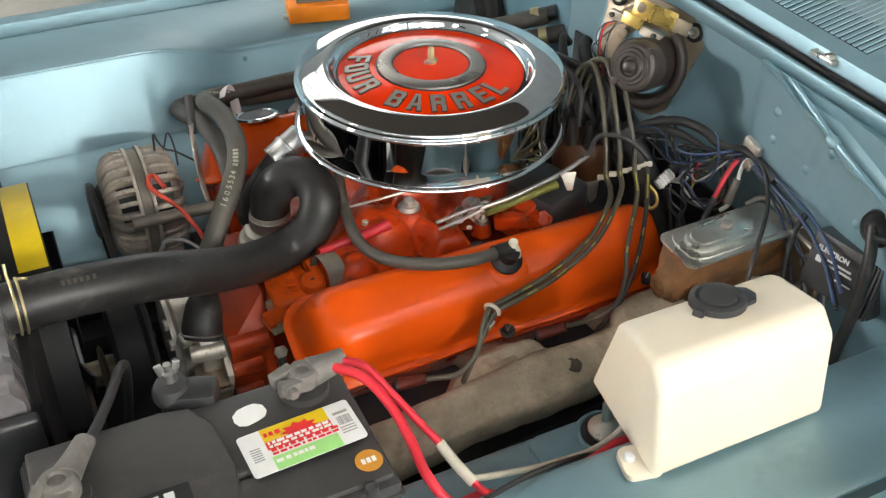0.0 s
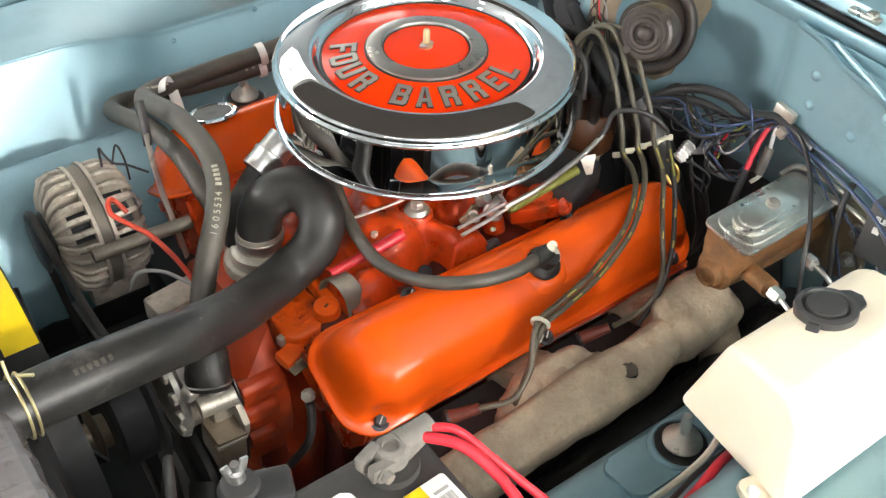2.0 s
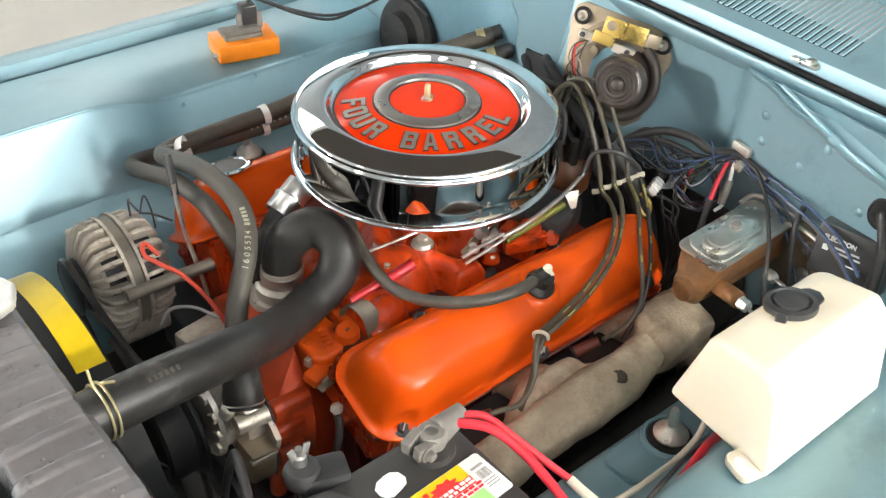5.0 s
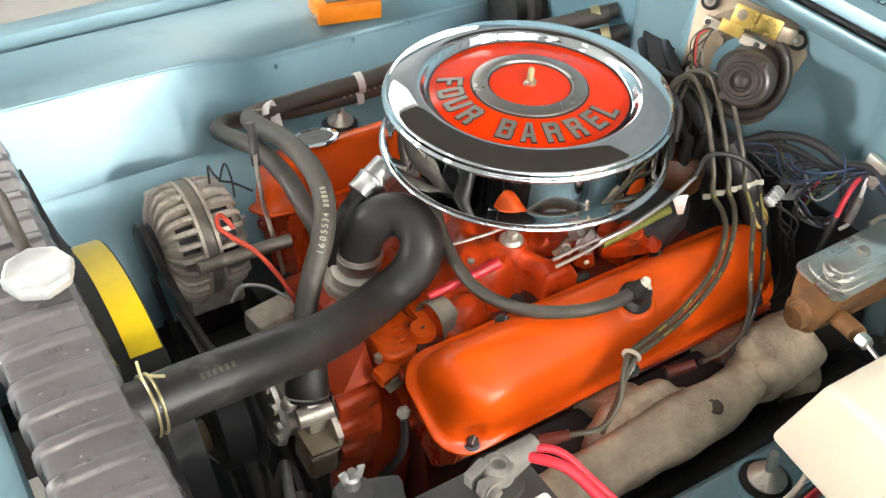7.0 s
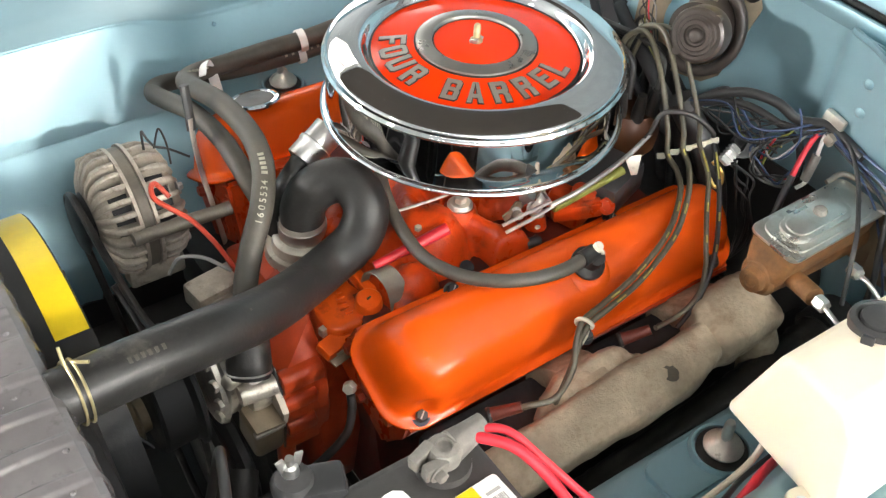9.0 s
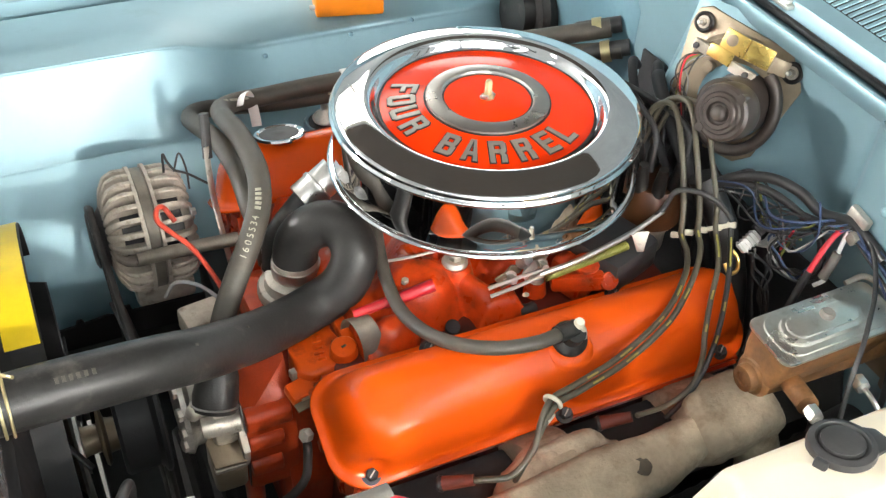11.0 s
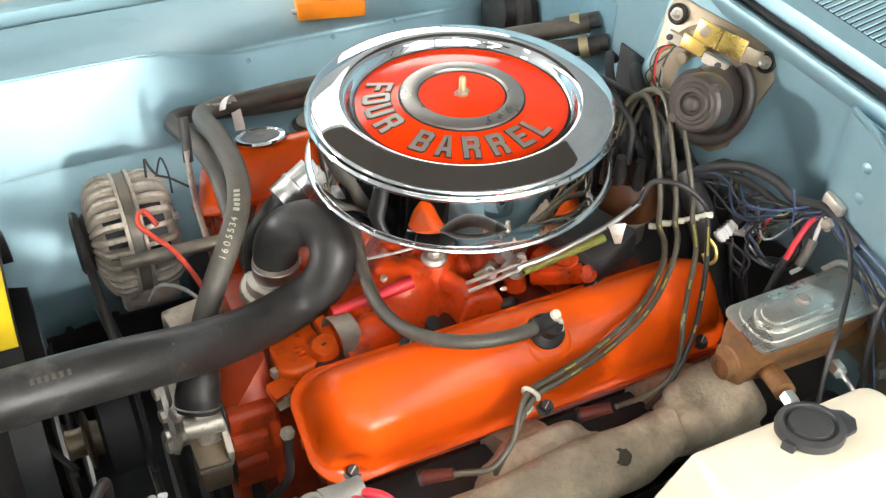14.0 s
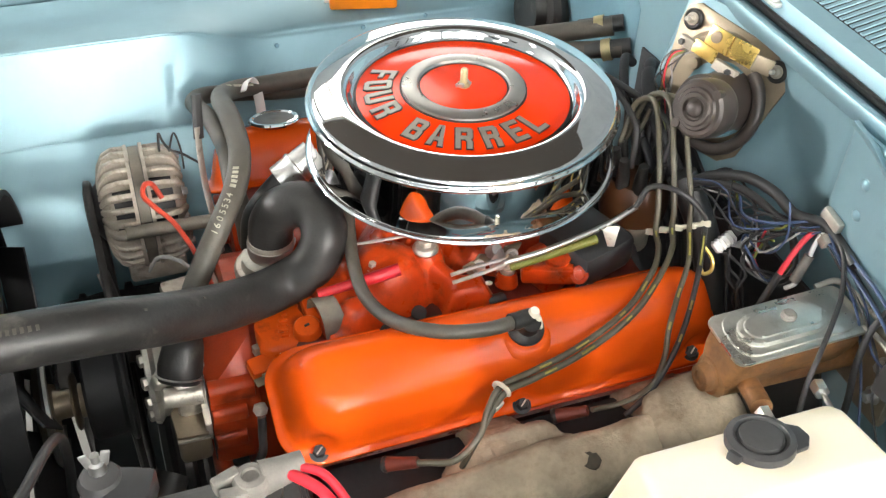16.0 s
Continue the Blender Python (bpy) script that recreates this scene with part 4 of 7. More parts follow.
tube(bm, [(-0.455, -0.085, 0.68), (-0.452, -0.11, 0.57), (-0.45, -0.095, 0.43), (-0.45, -0.03, 0.385), (-0.45, 0.05, 0.43), (-0.455, 0.26, 0.62), (-0.460, 0.293, 0.675), (-0.461, 0.285, 0.715), (-0.461, 0.255, 0.737), (-0.461, 0.222, 0.729), (-0.456, 0.06, 0.69), (-0.455, -0.04, 0.722), (-0.455, -0.085, 0.68)], 0.006, 8, 6, flat=0.8)
single("fan_belt", bm, RUBBER, "black rubber fan belt round the pulleys", "belt")

def rough_cast(bm, amount, scale):
    """Uneven, hand-cast surface."""
    bmesh.ops.recalc_face_normals(bm, faces=bm.faces)
    bm.normal_update()
    for v in bm.verts:
        v.co += v.normal * amount * (noise.noise(v.co * scale) + 0.4 * noise.noise(v.co * scale * 3.1))


# exhaust manifold on the near bank
manifold = thing("exhaust_manifold", "grey-brown cast iron exhaust manifold below the valve cover", "exhaust manifold", (0, -0.38, 0.66))
def boxy(sections, power=3.6, n=40):
    """A casting of rounded, nearly square sections (x, y, z, half width, half height, tilt)."""
    rings = []
    for x, y, z, hy, hz, tilt in sections:
        ring_pts = []
        for k in range(n):
            a = 2 * math.pi * k / n
            c, s = math.cos(a), math.sin(a)
            u = math.copysign(abs(c) ** (2 / power), c) * hy
            v = math.copysign(abs(s) ** (2 / power), s) * hz
            ct, st = math.cos(radians(tilt)), math.sin(radians(tilt))
            ring_pts.append(Vector((x, y + u * ct - v * st, z + u * st + v * ct)))
        rings.append(ring_pts)
    fine = [spline([r[k] for r in rings], 6) for k in range(n)]
    return loft(B(), [[fine[k][i] for k in range(n)] for i in range(len(fine[0]))])


bm = boxy([(-0.300, -0.370, 0.652, 0.030, 0.030, 12), (-0.24, -0.375, 0.664, 0.033, 0.034, 14), (-0.17, -0.380, 0.682, 0.034, 0.036, 16), (-0.12, -0.381, 0.692, 0.033, 0.035, 18), (-0.07, -0.382, 0.699, 0.035, 0.038, 18),
           (-0.01, -0.382, 0.702, 0.036, 0.039, 18), (0.05, -0.380, 0.703, 0.034, 0.036, 18), (0.092, -0.374, 0.707, 0.029, 0.030, 16), (0.112, -0.368, 0.708, 0.026, 0.026, 14)])
rough_cast(bm, 0.0032, 24)
part("log", bm, CAST_IRON, manifold, "", 60)
bm = boxy([(-0.135, -0.350, 0.694, 0.010, 0.010, 20), (-0.105, -0.345, 0.704, 0.024, 0.020, 24), (-0.06, -0.343, 0.708, 0.027, 0.022, 26), (-0.02, -0.344, 0.708, 0.024, 0.020, 26), (0.012, -0.350, 0.706, 0.010, 0.010, 20)], 3.0)
rough_cast(bm, 0.007, 34)
part("shoulder", bm, CAST_IRON, manifold, "", 60)
bm = boxy([(0.096, -0.370, 0.706, 0.020, 0.022, 10), (0.108, -0.366, 0.708, 0.036, 0.033, 14), (0.130, -0.362, 0.711, 0.043, 0.038, 16), (0.165, -0.359, 0.711, 0.045, 0.039, 16), (0.200, -0.357, 0.706, 0.044, 0.037, 14), (0.218, -0.356, 0.701, 0.040, 0.032, 12), (0.226, -0.356, 0.699, 0.028, 0.020, 12)], 4.2)
rough_cast(bm, 0.0036, 40)
part("collector", bm, CAST_IRON, manifold, "", 60)
for x, half in ((-0.062, 0.030), (0.150, 0.040)):
    bm = loft(B(), [[(x + half * cx * f, y, z + 0.024 * cz * f) for cx, cz in ((-1, -0.6), (-0.8, -1), (0.8, -1), (1, -0.6), (1, 0.6), (0.8, 1), (-0.8, 1), (-1, 0.6))] for y, z, f in ((-0.375, 0.704, 0.9), (-0.345, 0.708, 1.0), (-0.315, 0.700, 1.0), (-0.27, 0.665, 1.1))])
    bmesh.ops.bevel(bm, geom=list(bm.edges), offset=0.004, segments=2, affect="EDGES")
    rough_cast(bm, 0.003, 40)
    part("port", bm, CAST_IRON, manifold, "", 60)
# Black block added to close the gap and stand in for its shade.
bm = B()
box(bm, (0.46, 0.075, 0.09), at(-0.03, -0.315, 0.635), 0.01)
part("gap_shade_block", bm, MATT_BLACK, manifold, "added black block standing in for shade behind the manifold")
part("worn_patch", prism(B(), [(0.011 * (1 + 0.3 * noise.noise((3 * math.cos(a), 3 * math.sin(a), 1.0))) * math.cos(a), 0.010 * (1 + 0.3 * noise.noise((3 * math.cos(a), 3 * math.sin(a), 1.0))) * math.sin(a)) for a in [2 * math.pi * k / 18 for k in range(18)]], 0.003, frame_of((0.012, -0.398, 0.7345), (0, -0.34, 0.94))), SOOT, manifold)
single("exhaust_pipe", tube(B(), [(0.19, -0.375, 0.70), (0.205, -0.39, 0.64), (0.22, -0.40, 0.55), (0.30, -0.40, 0.42)], 0.028, 16, 6), CAST_IRON, "dull cast iron exhaust pipe going down", "pipe")

# ---------------------------------------------------------------- air cleaner
cleaner = thing("air_cleaner", "round chrome air cleaner with a red emblem plate on its lid", "air cleaner", (0, 0, 0.885))
part("base_pan", lathe(B(), [(0.0, 0.887), (0.05, 0.887), (0.16, 0.888), (0.186, 0.8885), (0.190, 0.8890), (0.1930, 0.8875), (0.1940, 0.8855), (0.1930, 0.8835), (0.190, 0.8822), (0.180, 0.8835), (0.06, 0.882), (0.0, 0.882)], at(0, 0, 0), 128), CHROME, cleaner)
part("drum", lathe(B(), [(0.1868, 0.8878), (0.1874, 0.8884), (0.1870, 0.8890), (0.1866, 0.91), (0.1862, 0.93), (0.1858, 0.9545), (0.1858, 0.9555)], at(0, 0, 0), 160), CHROME, cleaner)
lid = part("lid", lathe(B(), [(0.186, 0.9535), (0.1895, 0.9525), (0.1908, 0.9545), (0.1900, 0.9570), (0.1875, 0.9580), (0.1868, 0.9600), (0.1872, 0.9625), (0.1855, 0.9650), (0.1825, 0.9665), (0.1780, 0.9678), (0.168, 0.9699),
                             (0.158, 0.9716), (0.1490, 0.9727), (0.1455, 0.9725), (0.1425, 0.9708), (0.1395, 0.9665), (0.1370, 0.9618), (0.1345, 0.9590), (0.1325, 0.9580), (0.05, 0.9575), (0.0, 0.9575)], at(0, 0, 0), 192), CHROME, cleaner, "", 60)
part("emblem_border", lathe(B(), [(0.1325, 0.957), (0.1325, 0.9592), (0.1305, 0.9600), (0.128, 0.9600), (0.128, 0.957)], at(0, 0, 0), 128), BLACK_INK, lid)


def dome(r):
    return 0.9592 + 0.0135 * (1 - (r / 0.131) ** 2)


part("emblem_plate", lathe(B(), [(0.1295, 0.957), (0.1295, dome(0.1295) + 0.001), (0.12, dome(0.12) + 0.001), (0.10, dome(0.10) + 0.001), (0.085, dome(0.085) + 0.001), (0.07, dome(0.07) + 0.001)], at(0, 0, 0), 128), RED_ENAMEL, lid, "glossy red enamel ring")
part("centre_ring", lathe(B(), [(0.0755, dome(0.075)), (0.0745, dome(0.075) + 0.0045), (0.072, 0.9735), (0.062, 0.9752), (0.0565, 0.9748), (0.0545, 0.9725), (0.0545, 0.968)], at(0, 0, 0), 96), SATIN, lid, "satin silver ring")
part("ring_border", lathe(B(), [(0.0772, dome(0.077)), (0.0770, dome(0.077) + 0.0022), (0.0750, dome(0.075) + 0.0022), (0.0750, dome(0.075))], at(0, 0, 0), 96), BLACK_INK, lid)
part("centre_border", lathe(B(), [(0.0548, 0.968), (0.0548, 0.9715), (0.0525, 0.9717), (0.0525, 0.968)], at(0, 0, 0), 96), BLACK_INK, lid)
part("centre_disc", lathe(B(), [(0.0527, 0.968), (0.0527, 0.9712), (0.03, 0.9722), (0.0, 0.9724)], at(0, 0, 0), 96), RED_ENAMEL, lid, "glossy red centre disc")
bm = B()
lathe(bm, [(0.008, 0.972), (0.008, 0.9745), (0.0055, 0.977), (0.0045, 0.977), (0.0040, 0.9945), (0.003, 0.996), (0, 0.996)], at(0, 0, 0), 14)
part("stud", bm, CLAMP, lid)
bm = B()
for k in range(7):
    lathe(bm, [(0.0040, 0.979 + 0.0021 * k), (0.0047, 0.980 + 0.0021 * k), (0.0040, 0.981 + 0.0021 * k)], at(0, 0, 0), 12)
part("thread", bm, CLAMP, lid)
bm = B()
box(bm, (0.005, 0.012, 0.005), at(0.005, 0.002, 0.976, 20, 0, 30), 0.0015)
box(bm, (0.005, 0.012, 0.005), at(-0.006, -0.003, 0.9755, -20, 0, 30), 0.0015)
part("wing_nut", bm, STEEL, lid)


def glyph(text, size, extrude, bold=0.0):
    """The flat mesh of one character or word in the built-in font, its middle at the origin."""
    cu = bpy.data.curves.new("glyph", "FONT")
    cu.body, cu.size, cu.extrude, cu.align_x, cu.align_y, cu.offset = text, size, extrude, "CENTER", "CENTER", bold
    ob = bpy.data.objects.new("glyph", cu)
    scene.collection.objects.link(ob)
    me = bpy.data.meshes.new_from_object(ob.evaluated_get(bpy.context.evaluated_depsgraph_get()))
    bpy.data.objects.remove(ob)
    bm = B()
    bm.from_mesh(me)
    bpy.data.meshes.remove(me)
    return bm


def bar(x0, y0, x1, y1):
    return [(x0, y0), (x1, y0), (x1, y1), (x0, y1)]


# block letters as strokes in a cell 1 wide and 1 high, with strokes S wide and T high
S, T = 0.30, 0.17
M0, M1 = 0.44, 0.60
STROKES = {}
STROKES["F"] = [bar(0, 0, S, 1), bar(S, 1 - T, 1, 1), bar(S, M0 - 0.03, 0.85, M1 - 0.03)]
STROKES["E"] = [bar(0, 0, S, 1), bar(S, 1 - T, 1, 1), bar(S, M0, 0.88, M1), bar(S, 0, 1, T)]
STROKES["L"] = [bar(0, 0, S, 1), bar(S, 0, 1, T)]
STROKES["O"] = [[(0, 0.10), (S, T), (S, 1 - T), (0, 0.90)], [(1 - S, T), (1, 0.10), (1, 0.90), (1 - S, 1 - T)], [(0, 0.10), (0.16, 0), (0.84, 0), (1, 0.10), (1 - S, T), (S, T)], [(0, 0.90), (S, 1 - T), (1 - S, 1 - T), (1, 0.90), (0.84, 1), (0.16, 1)]]
STROKES["U"] = [[(0, 0.10), (S, T), (S, 1), (0, 1)], [(1 - S, T), (1, 0.10), (1, 1), (1 - S, 1)], [(0, 0.10), (0.16, 0), (0.84, 0), (1, 0.10), (1 - S, T), (S, T)]]
STROKES["R"] = [bar(0, 0, S, 1), [(S, 1 - T), (0.70, 1 - T), (1, 0.90), (0.84, 1), (S, 1)], [(0.70, M1), (1, M1 - 0.07), (1, 0.90), (0.70, 1 - T)], [(S, M0), (0.88, M0), (1, M1 - 0.07), (0.70, M1), (S, M1)], [(0.68, 0), (1, 0), (1, 0.32), (0.88, M0), (0.58, M0), (0.68, 0.34)]]
STROKES["B"] = [bar(0, 0, S, 1), [(S, 1 - T), (0.70, 1 - T), (0.98, 0.90), (0.84, 1), (S, 1)], [(0.70, M1), (0.90, 0.53), (0.98, 0.62), (0.98, 0.90), (0.70, 1 - T)], [(S, M0), (0.70, M0), (0.90, 0.53), (0.70, M1), (S, M1)], [(0.70, T), (1, 0.10), (1, 0.44), (0.90, 0.53), (0.70, M0)], [(S, 0), (0.86, 0), (1, 0.10), (0.70, T), (S, T)]]
STROKES["A"] = [[(0, 0), (0.28, 0), (0.50, 1), (0.32, 1)], [(0.72, 0), (1, 0), (0.68, 1), (0.50, 1)], [(0.335, 0.25), (0.665, 0.25), (0.63, 0.41), (0.37, 0.41)]]


def letter_on_lid(char, angle, radius):
    """A raised letter whose foot points away from the lid's middle."""
    out = Vector((math.cos(angle), math.sin(angle), 0))
    up = (Vector((0, 0, 0.155)) - out).normalized()
    right = Vector((-math.sin(angle), math.cos(angle), 0))
    m = Matrix((right, up, right.cross(up))).transposed().to_4x4()
    m.translation = out * radius + Vector((0, 0, dome(radius) + 0.0006))
    w, h = 0.0195, 0.0335
    for name, mat, grow, high in (("letter_edge", BLACK_INK, 0.0012, 0.0012), ("letter", LETTER, 0.0, 0.0022)):
        bm = B()
        for stroke in STROKES[char]:
            pts = [((x - 0.5) * w, (y - 0.5) * h) for x, y in stroke]
            cx, cy = sum(p[0] for p in pts) / len(pts), sum(p[1] for p in pts) / len(pts)
            pts = [(x + math.copysign(grow, x - cx), y + math.copysign(grow, y - cy)) for x, y in pts]
            prism(bm, pts, high, m)
        part(name, bm, mat, lid, "raised silver letter " + char if name == "letter" else "")


LETTERS = (("F", 144.1), ("O", 158.4), ("U", 173.0), ("R", 189.0), ("B", 218.4), ("A", 233.8), ("R", 250.3), ("R", 267.7), ("E", 285.1), ("L", 301.1))
for char, deg in LETTERS:
    letter_on_lid(char, radians(deg), 0.1030)

# breather inlet tube at the cleaner's side
inlet = thing("breather_tube", "short plain steel breather tube beside the air cleaner", "tube", (-0.2, 0.06, 0.83))
bm = B()
lathe(bm, [(0.020, 0.0), (0.022, 0.001), (0.022, 0.022), (0.0235, 0.024), (0.0235, 0.028), (0.021, 0.03), (0.021, 0.055), (0.018, 0.055), (0.018, 0.0)], frame_of((-0.222, 0.052, 0.838), (0.8, 0.15, 0.45)), 32, closed=True)
part("tube_wall", bm, STEEL, inlet)
part("elbow", tube(B(), [(-0.185, 0.06, 0.86), (-0.225, 0.05, 0.835), (-0.26, 0.04, 0.80), (-0.268, 0.035, 0.755)], 0.0155, 14, 6), RUBBER, inlet)

# ---------------------------------------------------------------- hoses
radiator_hose = thing("radiator_hose", "thick black rubber upper radiator hose with a tight bend", "hose", (-0.4, -0.15, 0.86))
bm = B()
tube(bm, [(-0.612, -0.215, 0.905), (-0.55, -0.212, 0.903), (-0.50, -0.207, 0.897), (-0.45, -0.196, 0.884), (-0.40, -0.172, 0.856), (-0.345, -0.130, 0.815), (-0.295, -0.092, 0.784), (-0.25, -0.070, 0.776), (-0.213, -0.068, 0.795), (-0.193, -0.058, 0.825), (-0.192, -0.034, 0.843), (-0.206, -0.012, 0.847), (-0.230, 0.0, 0.836), (-0.245, 0.006, 0.81), (-0.247, 0.008, 0.768)], 0.0282, 28, 8)
part("hose", bm, RUBBER, radiator_hose)
hose_path = spline([(-0.55, -0.212, 0.903), (-0.50, -0.207, 0.897), (-0.45, -0.196, 0.884), (-0.40, -0.172, 0.856), (-0.345, -0.130, 0.815)], 8)
bm = B()
for k in (1, 2, 3, 4, 5, 6, 20, 29):
    p, d = hose_path[k], (hose_path[k + 1] - hose_path[k]).normalized()
    side = Vector((-0.1, -0.45, 0.85))
    side = (side - d * side.dot(d)).normalized()
    box(bm, (0.0035, 0.006 if k < 10 else 0.0025, 0.0006), frame_of(p + side * 0.0283, side, d), 0)
tagged(part("printed_mark", bm, HOSE, radiator_hose), kind="stuff")
bm = B()
lathe(bm, [(0.0295, -0.006), (0.031, -0.006), (0.031, 0.006), (0.0295, 0.006)], frame_of((-0.247, 0.008, 0.776), (0, 0, 1)), 32, closed=True)
part("hose_clamp", bm, STEEL, radiator_hose)
bm = B()
ring = frame_of((-0.590, -0.2145, 0.9045), (1, 0.05, -0.05), (0, 0.2, 1))
for dz in (-0.003, 0.004):
    tube(bm, [ring @ Vector((0.0305 * math.cos(radians(a)), 0.0305 * math.sin(radians(a)), dz)) for a in range(0, 361, 20)], 0.0016, 6, 2)
tube(bm, [ring @ Vector((0.030, 0.004, -0.003)), ring @ Vector((0.036, 0.0, -0.004)), ring @ Vector((0.050, -0.004, -0.004))], 0.0017, 6, 3)
tube(bm, [ring @ Vector((0.030, -0.004, 0.004)), ring @ Vector((0.034, 0.006, 0.008)), ring @ Vector((0.036, 0.014, 0.014))], 0.0017, 6, 3)
part("wire_clamp", bm, CLAMP, radiator_hose, "yellow plated wire spring clamp")

heater_line = [(-0.386, -0.112, 0.724), (-0.378, -0.099, 0.738), (-0.370, -0.083, 0.750), (-0.356, -0.052, 0.772), (-0.330, -0.022, 0.803), (-0.303, 0.0, 0.838), (-0.278, 0.042, 0.853), (-0.264, 0.09, 0.858), (-0.259, 0.14, 0.857), (-0.258, 0.21, 0.847), (-0.256, 0.30, 0.815), (-0.243, 0.37, 0.782), (-0.212, 0.408, 0.764), (-0.165, 0.415, 0.760), (-0.09, 0.410, 0.765), (-0.02, 0.400, 0.772), (0.08, 0.372, 0.80), (0.18, 0.31, 0.842), (0.26, 0.25, 0.875), (0.32, 0.215, 0.895)]
second_line = [(-0.268, 0.060, 0.742), (-0.269, 0.075, 0.772), (-0.273, 0.11, 0.795), (-0.271, 0.15, 0.803), (-0.269, 0.20, 0.803), (-0.275, 0.27, 0.800), (-0.285, 0.345, 0.778), (-0.287, 0.390, 0.764), (-0.265, 0.422, 0.752), (-0.215, 0.432, 0.742), (-0.14, 0.425, 0.737), (-0.06, 0.412, 0.742), (0.03, 0.395, 0.755), (0.14, 0.335, 0.80), (0.24, 0.25, 0.845), (0.325, 0.185, 0.872)]
heater_hose = thing("heater_hose", "weathered grey-black heater hose with printed marks", "hose", (-0.3, 0.1, 0.8), "heater hoses")
part("hose", tube(B(), heater_line, 0.0145, 16, 8), HOSE, heater_hose)
part("hose_end", tube(B(), [(-0.391, -0.120, 0.704), (-0.386, -0.112, 0.718), (-0.377, -0.097, 0.738), (-0.366, -0.078, 0.754)], [0.0255, 0.0270, 0.0240, 0.0147], 24, 6), RUBBER, heater_hose)
other_hose = thing("heater_hose", "weathered grey-black heater hose without visible marks", "hose", (-0.3, 0.2, 0.75), "heater hoses")
part("hose", tube(B(), second_line, 0.0135, 16, 8), HOSE, other_hose)
hose_curve = spline(heater_line, 8)


def along(pts, dist):
    """The place and direction a distance along a line of points."""
    for a, b in zip(pts, pts[1:]):
        step = (b - a).length
        if dist <= step:
            return a.lerp(b, dist / step), (b - a).normalized()
        dist -= step
    return pts[-1], (pts[-1] - pts[-2]).normalized()


start = sum((b - a).length for a, b in zip(hose_curve[:38], hose_curve[1:38]))
for n, char in enumerate("1605534"):
    p, d = along(hose_curve, start + 0.0070 * n)
    side = Vector((-0.30, -0.75, 0.55))
    side = (side - d * side.dot(d)).normalized()
    bm = glyph(char, 0.0115, 0.0002, 0.0001)
    bmesh.ops.transform(bm, matrix=frame_of(p + side * 0.0146, side, d), verts=bm.verts)
    part("printed_number", bm, HOSE_PRINT, heater_hose, "faded cream printed number")
bm = B()
for k in range(5):
    p, d = along(hose_curve, start + 0.0070 * (k + 8))
    side = Vector((-0.30, -0.75, 0.55))
    side = (side - d * side.dot(d)).normalized()
    box(bm, (0.0045, 0.0075, 0.0005), frame_of(p + side * 0.0146, side, d), 0)
tagged(part("printed_mark", bm, HOSE_PRINT, heater_hose, "faded cream printed marks"), kind="stuff")
bm = B()
for base, off in ((heater_line, 0.0148), (second_line, 0.0138)):
    curve_pts = spline(base, 8)
    for i in range(88, 100):
        p, d = curve_pts[i], (curve_pts[i + 1] - curve_pts[i]).normalized()
        side = Vector((-0.2, -0.75, 0.65))
        side = (side - d * side.dot(d)).normalized()
        if i % 5:
            box(bm, (0.004, 0.004, 0.0008), frame_of(p + side * off, side, d), 0)
tagged(part("printed_mark", bm, HOSE_PRINT, heater_hose), kind="stuff")
tie = thing("hose_tie", "strip of white tape tying the two heater hoses", "tie", (-0.2, 0.4, 0.74))
bm = B()
tube(bm, [(-0.212, 0.380, 0.775), (-0.205, 0.392, 0.782), (-0.195, 0.405, 0.778), (-0.188, 0.405, 0.760), (-0.186, 0.398, 0.74), (-0.186, 0.39, 0.725)], 0.008, 8, 6, flat=0.2)
part("tape", bm, WHITE, tie)
band = thing("hose_band", "white plastic band round two heater hoses", "band", (-0.02, 0.4, 0.75))
bm = B()
lathe(bm, [(0.0165, -0.006), (0.018, -0.006), (0.018, 0.006), (0.0165, 0.006)], frame_of((-0.035, 0.402, 0.770), (1, -0.12, 0.1)), 24, closed=True)
lathe(bm, [(0.0155, -0.006), (0.017, -0.006), (0.017, 0.006), (0.0155, 0.006)], frame_of((-0.035, 0.408, 0.744), (1, -0.12, 0.1)), 24, closed=True)
part("strap", bm, WHITE, band)
heater_tubes = thing("heater_fitting", "pair of dark heater tubes with brass worm clamps on the firewall", "pipe fitting", (0.32, 0.2, 0.88))
for y, z in ((0.215, 0.897), (0.185, 0.874)):
    part("pipe", tube(B(), [(0.335, y - 0.005, z + 0.004), (0.28, y + 0.03, z - 0.015)], 0.0125, 16, 2), BLACK_PAINT, heater_tubes)
    part("worm_clamp", lathe(B(), [(0.0150, -0.007), (0.0165, -0.007), (0.0165, 0.007), (0.0150, 0.007)], frame_of((0.305, y + 0.012, z - 0.007), (0.8, -0.5, 0.3)), 24, closed=True), CLAMP, heater_tubes)
duct = thing("fresh_air_duct", "black round duct boot on the firewall", "duct", (0.33, 0.45, 0.8))
bm = B()
lathe(bm, [(0.075, 0.0), (0.078, 0.02), (0.07, 0.03), (0.05, 0.032), (0.045, 0.05), (0.0, 0.05)], frame_of((0.336, 0.455, 0.80), (-1, 0, 0.1)), 36)
part("boot", bm, RUBBER, duct)

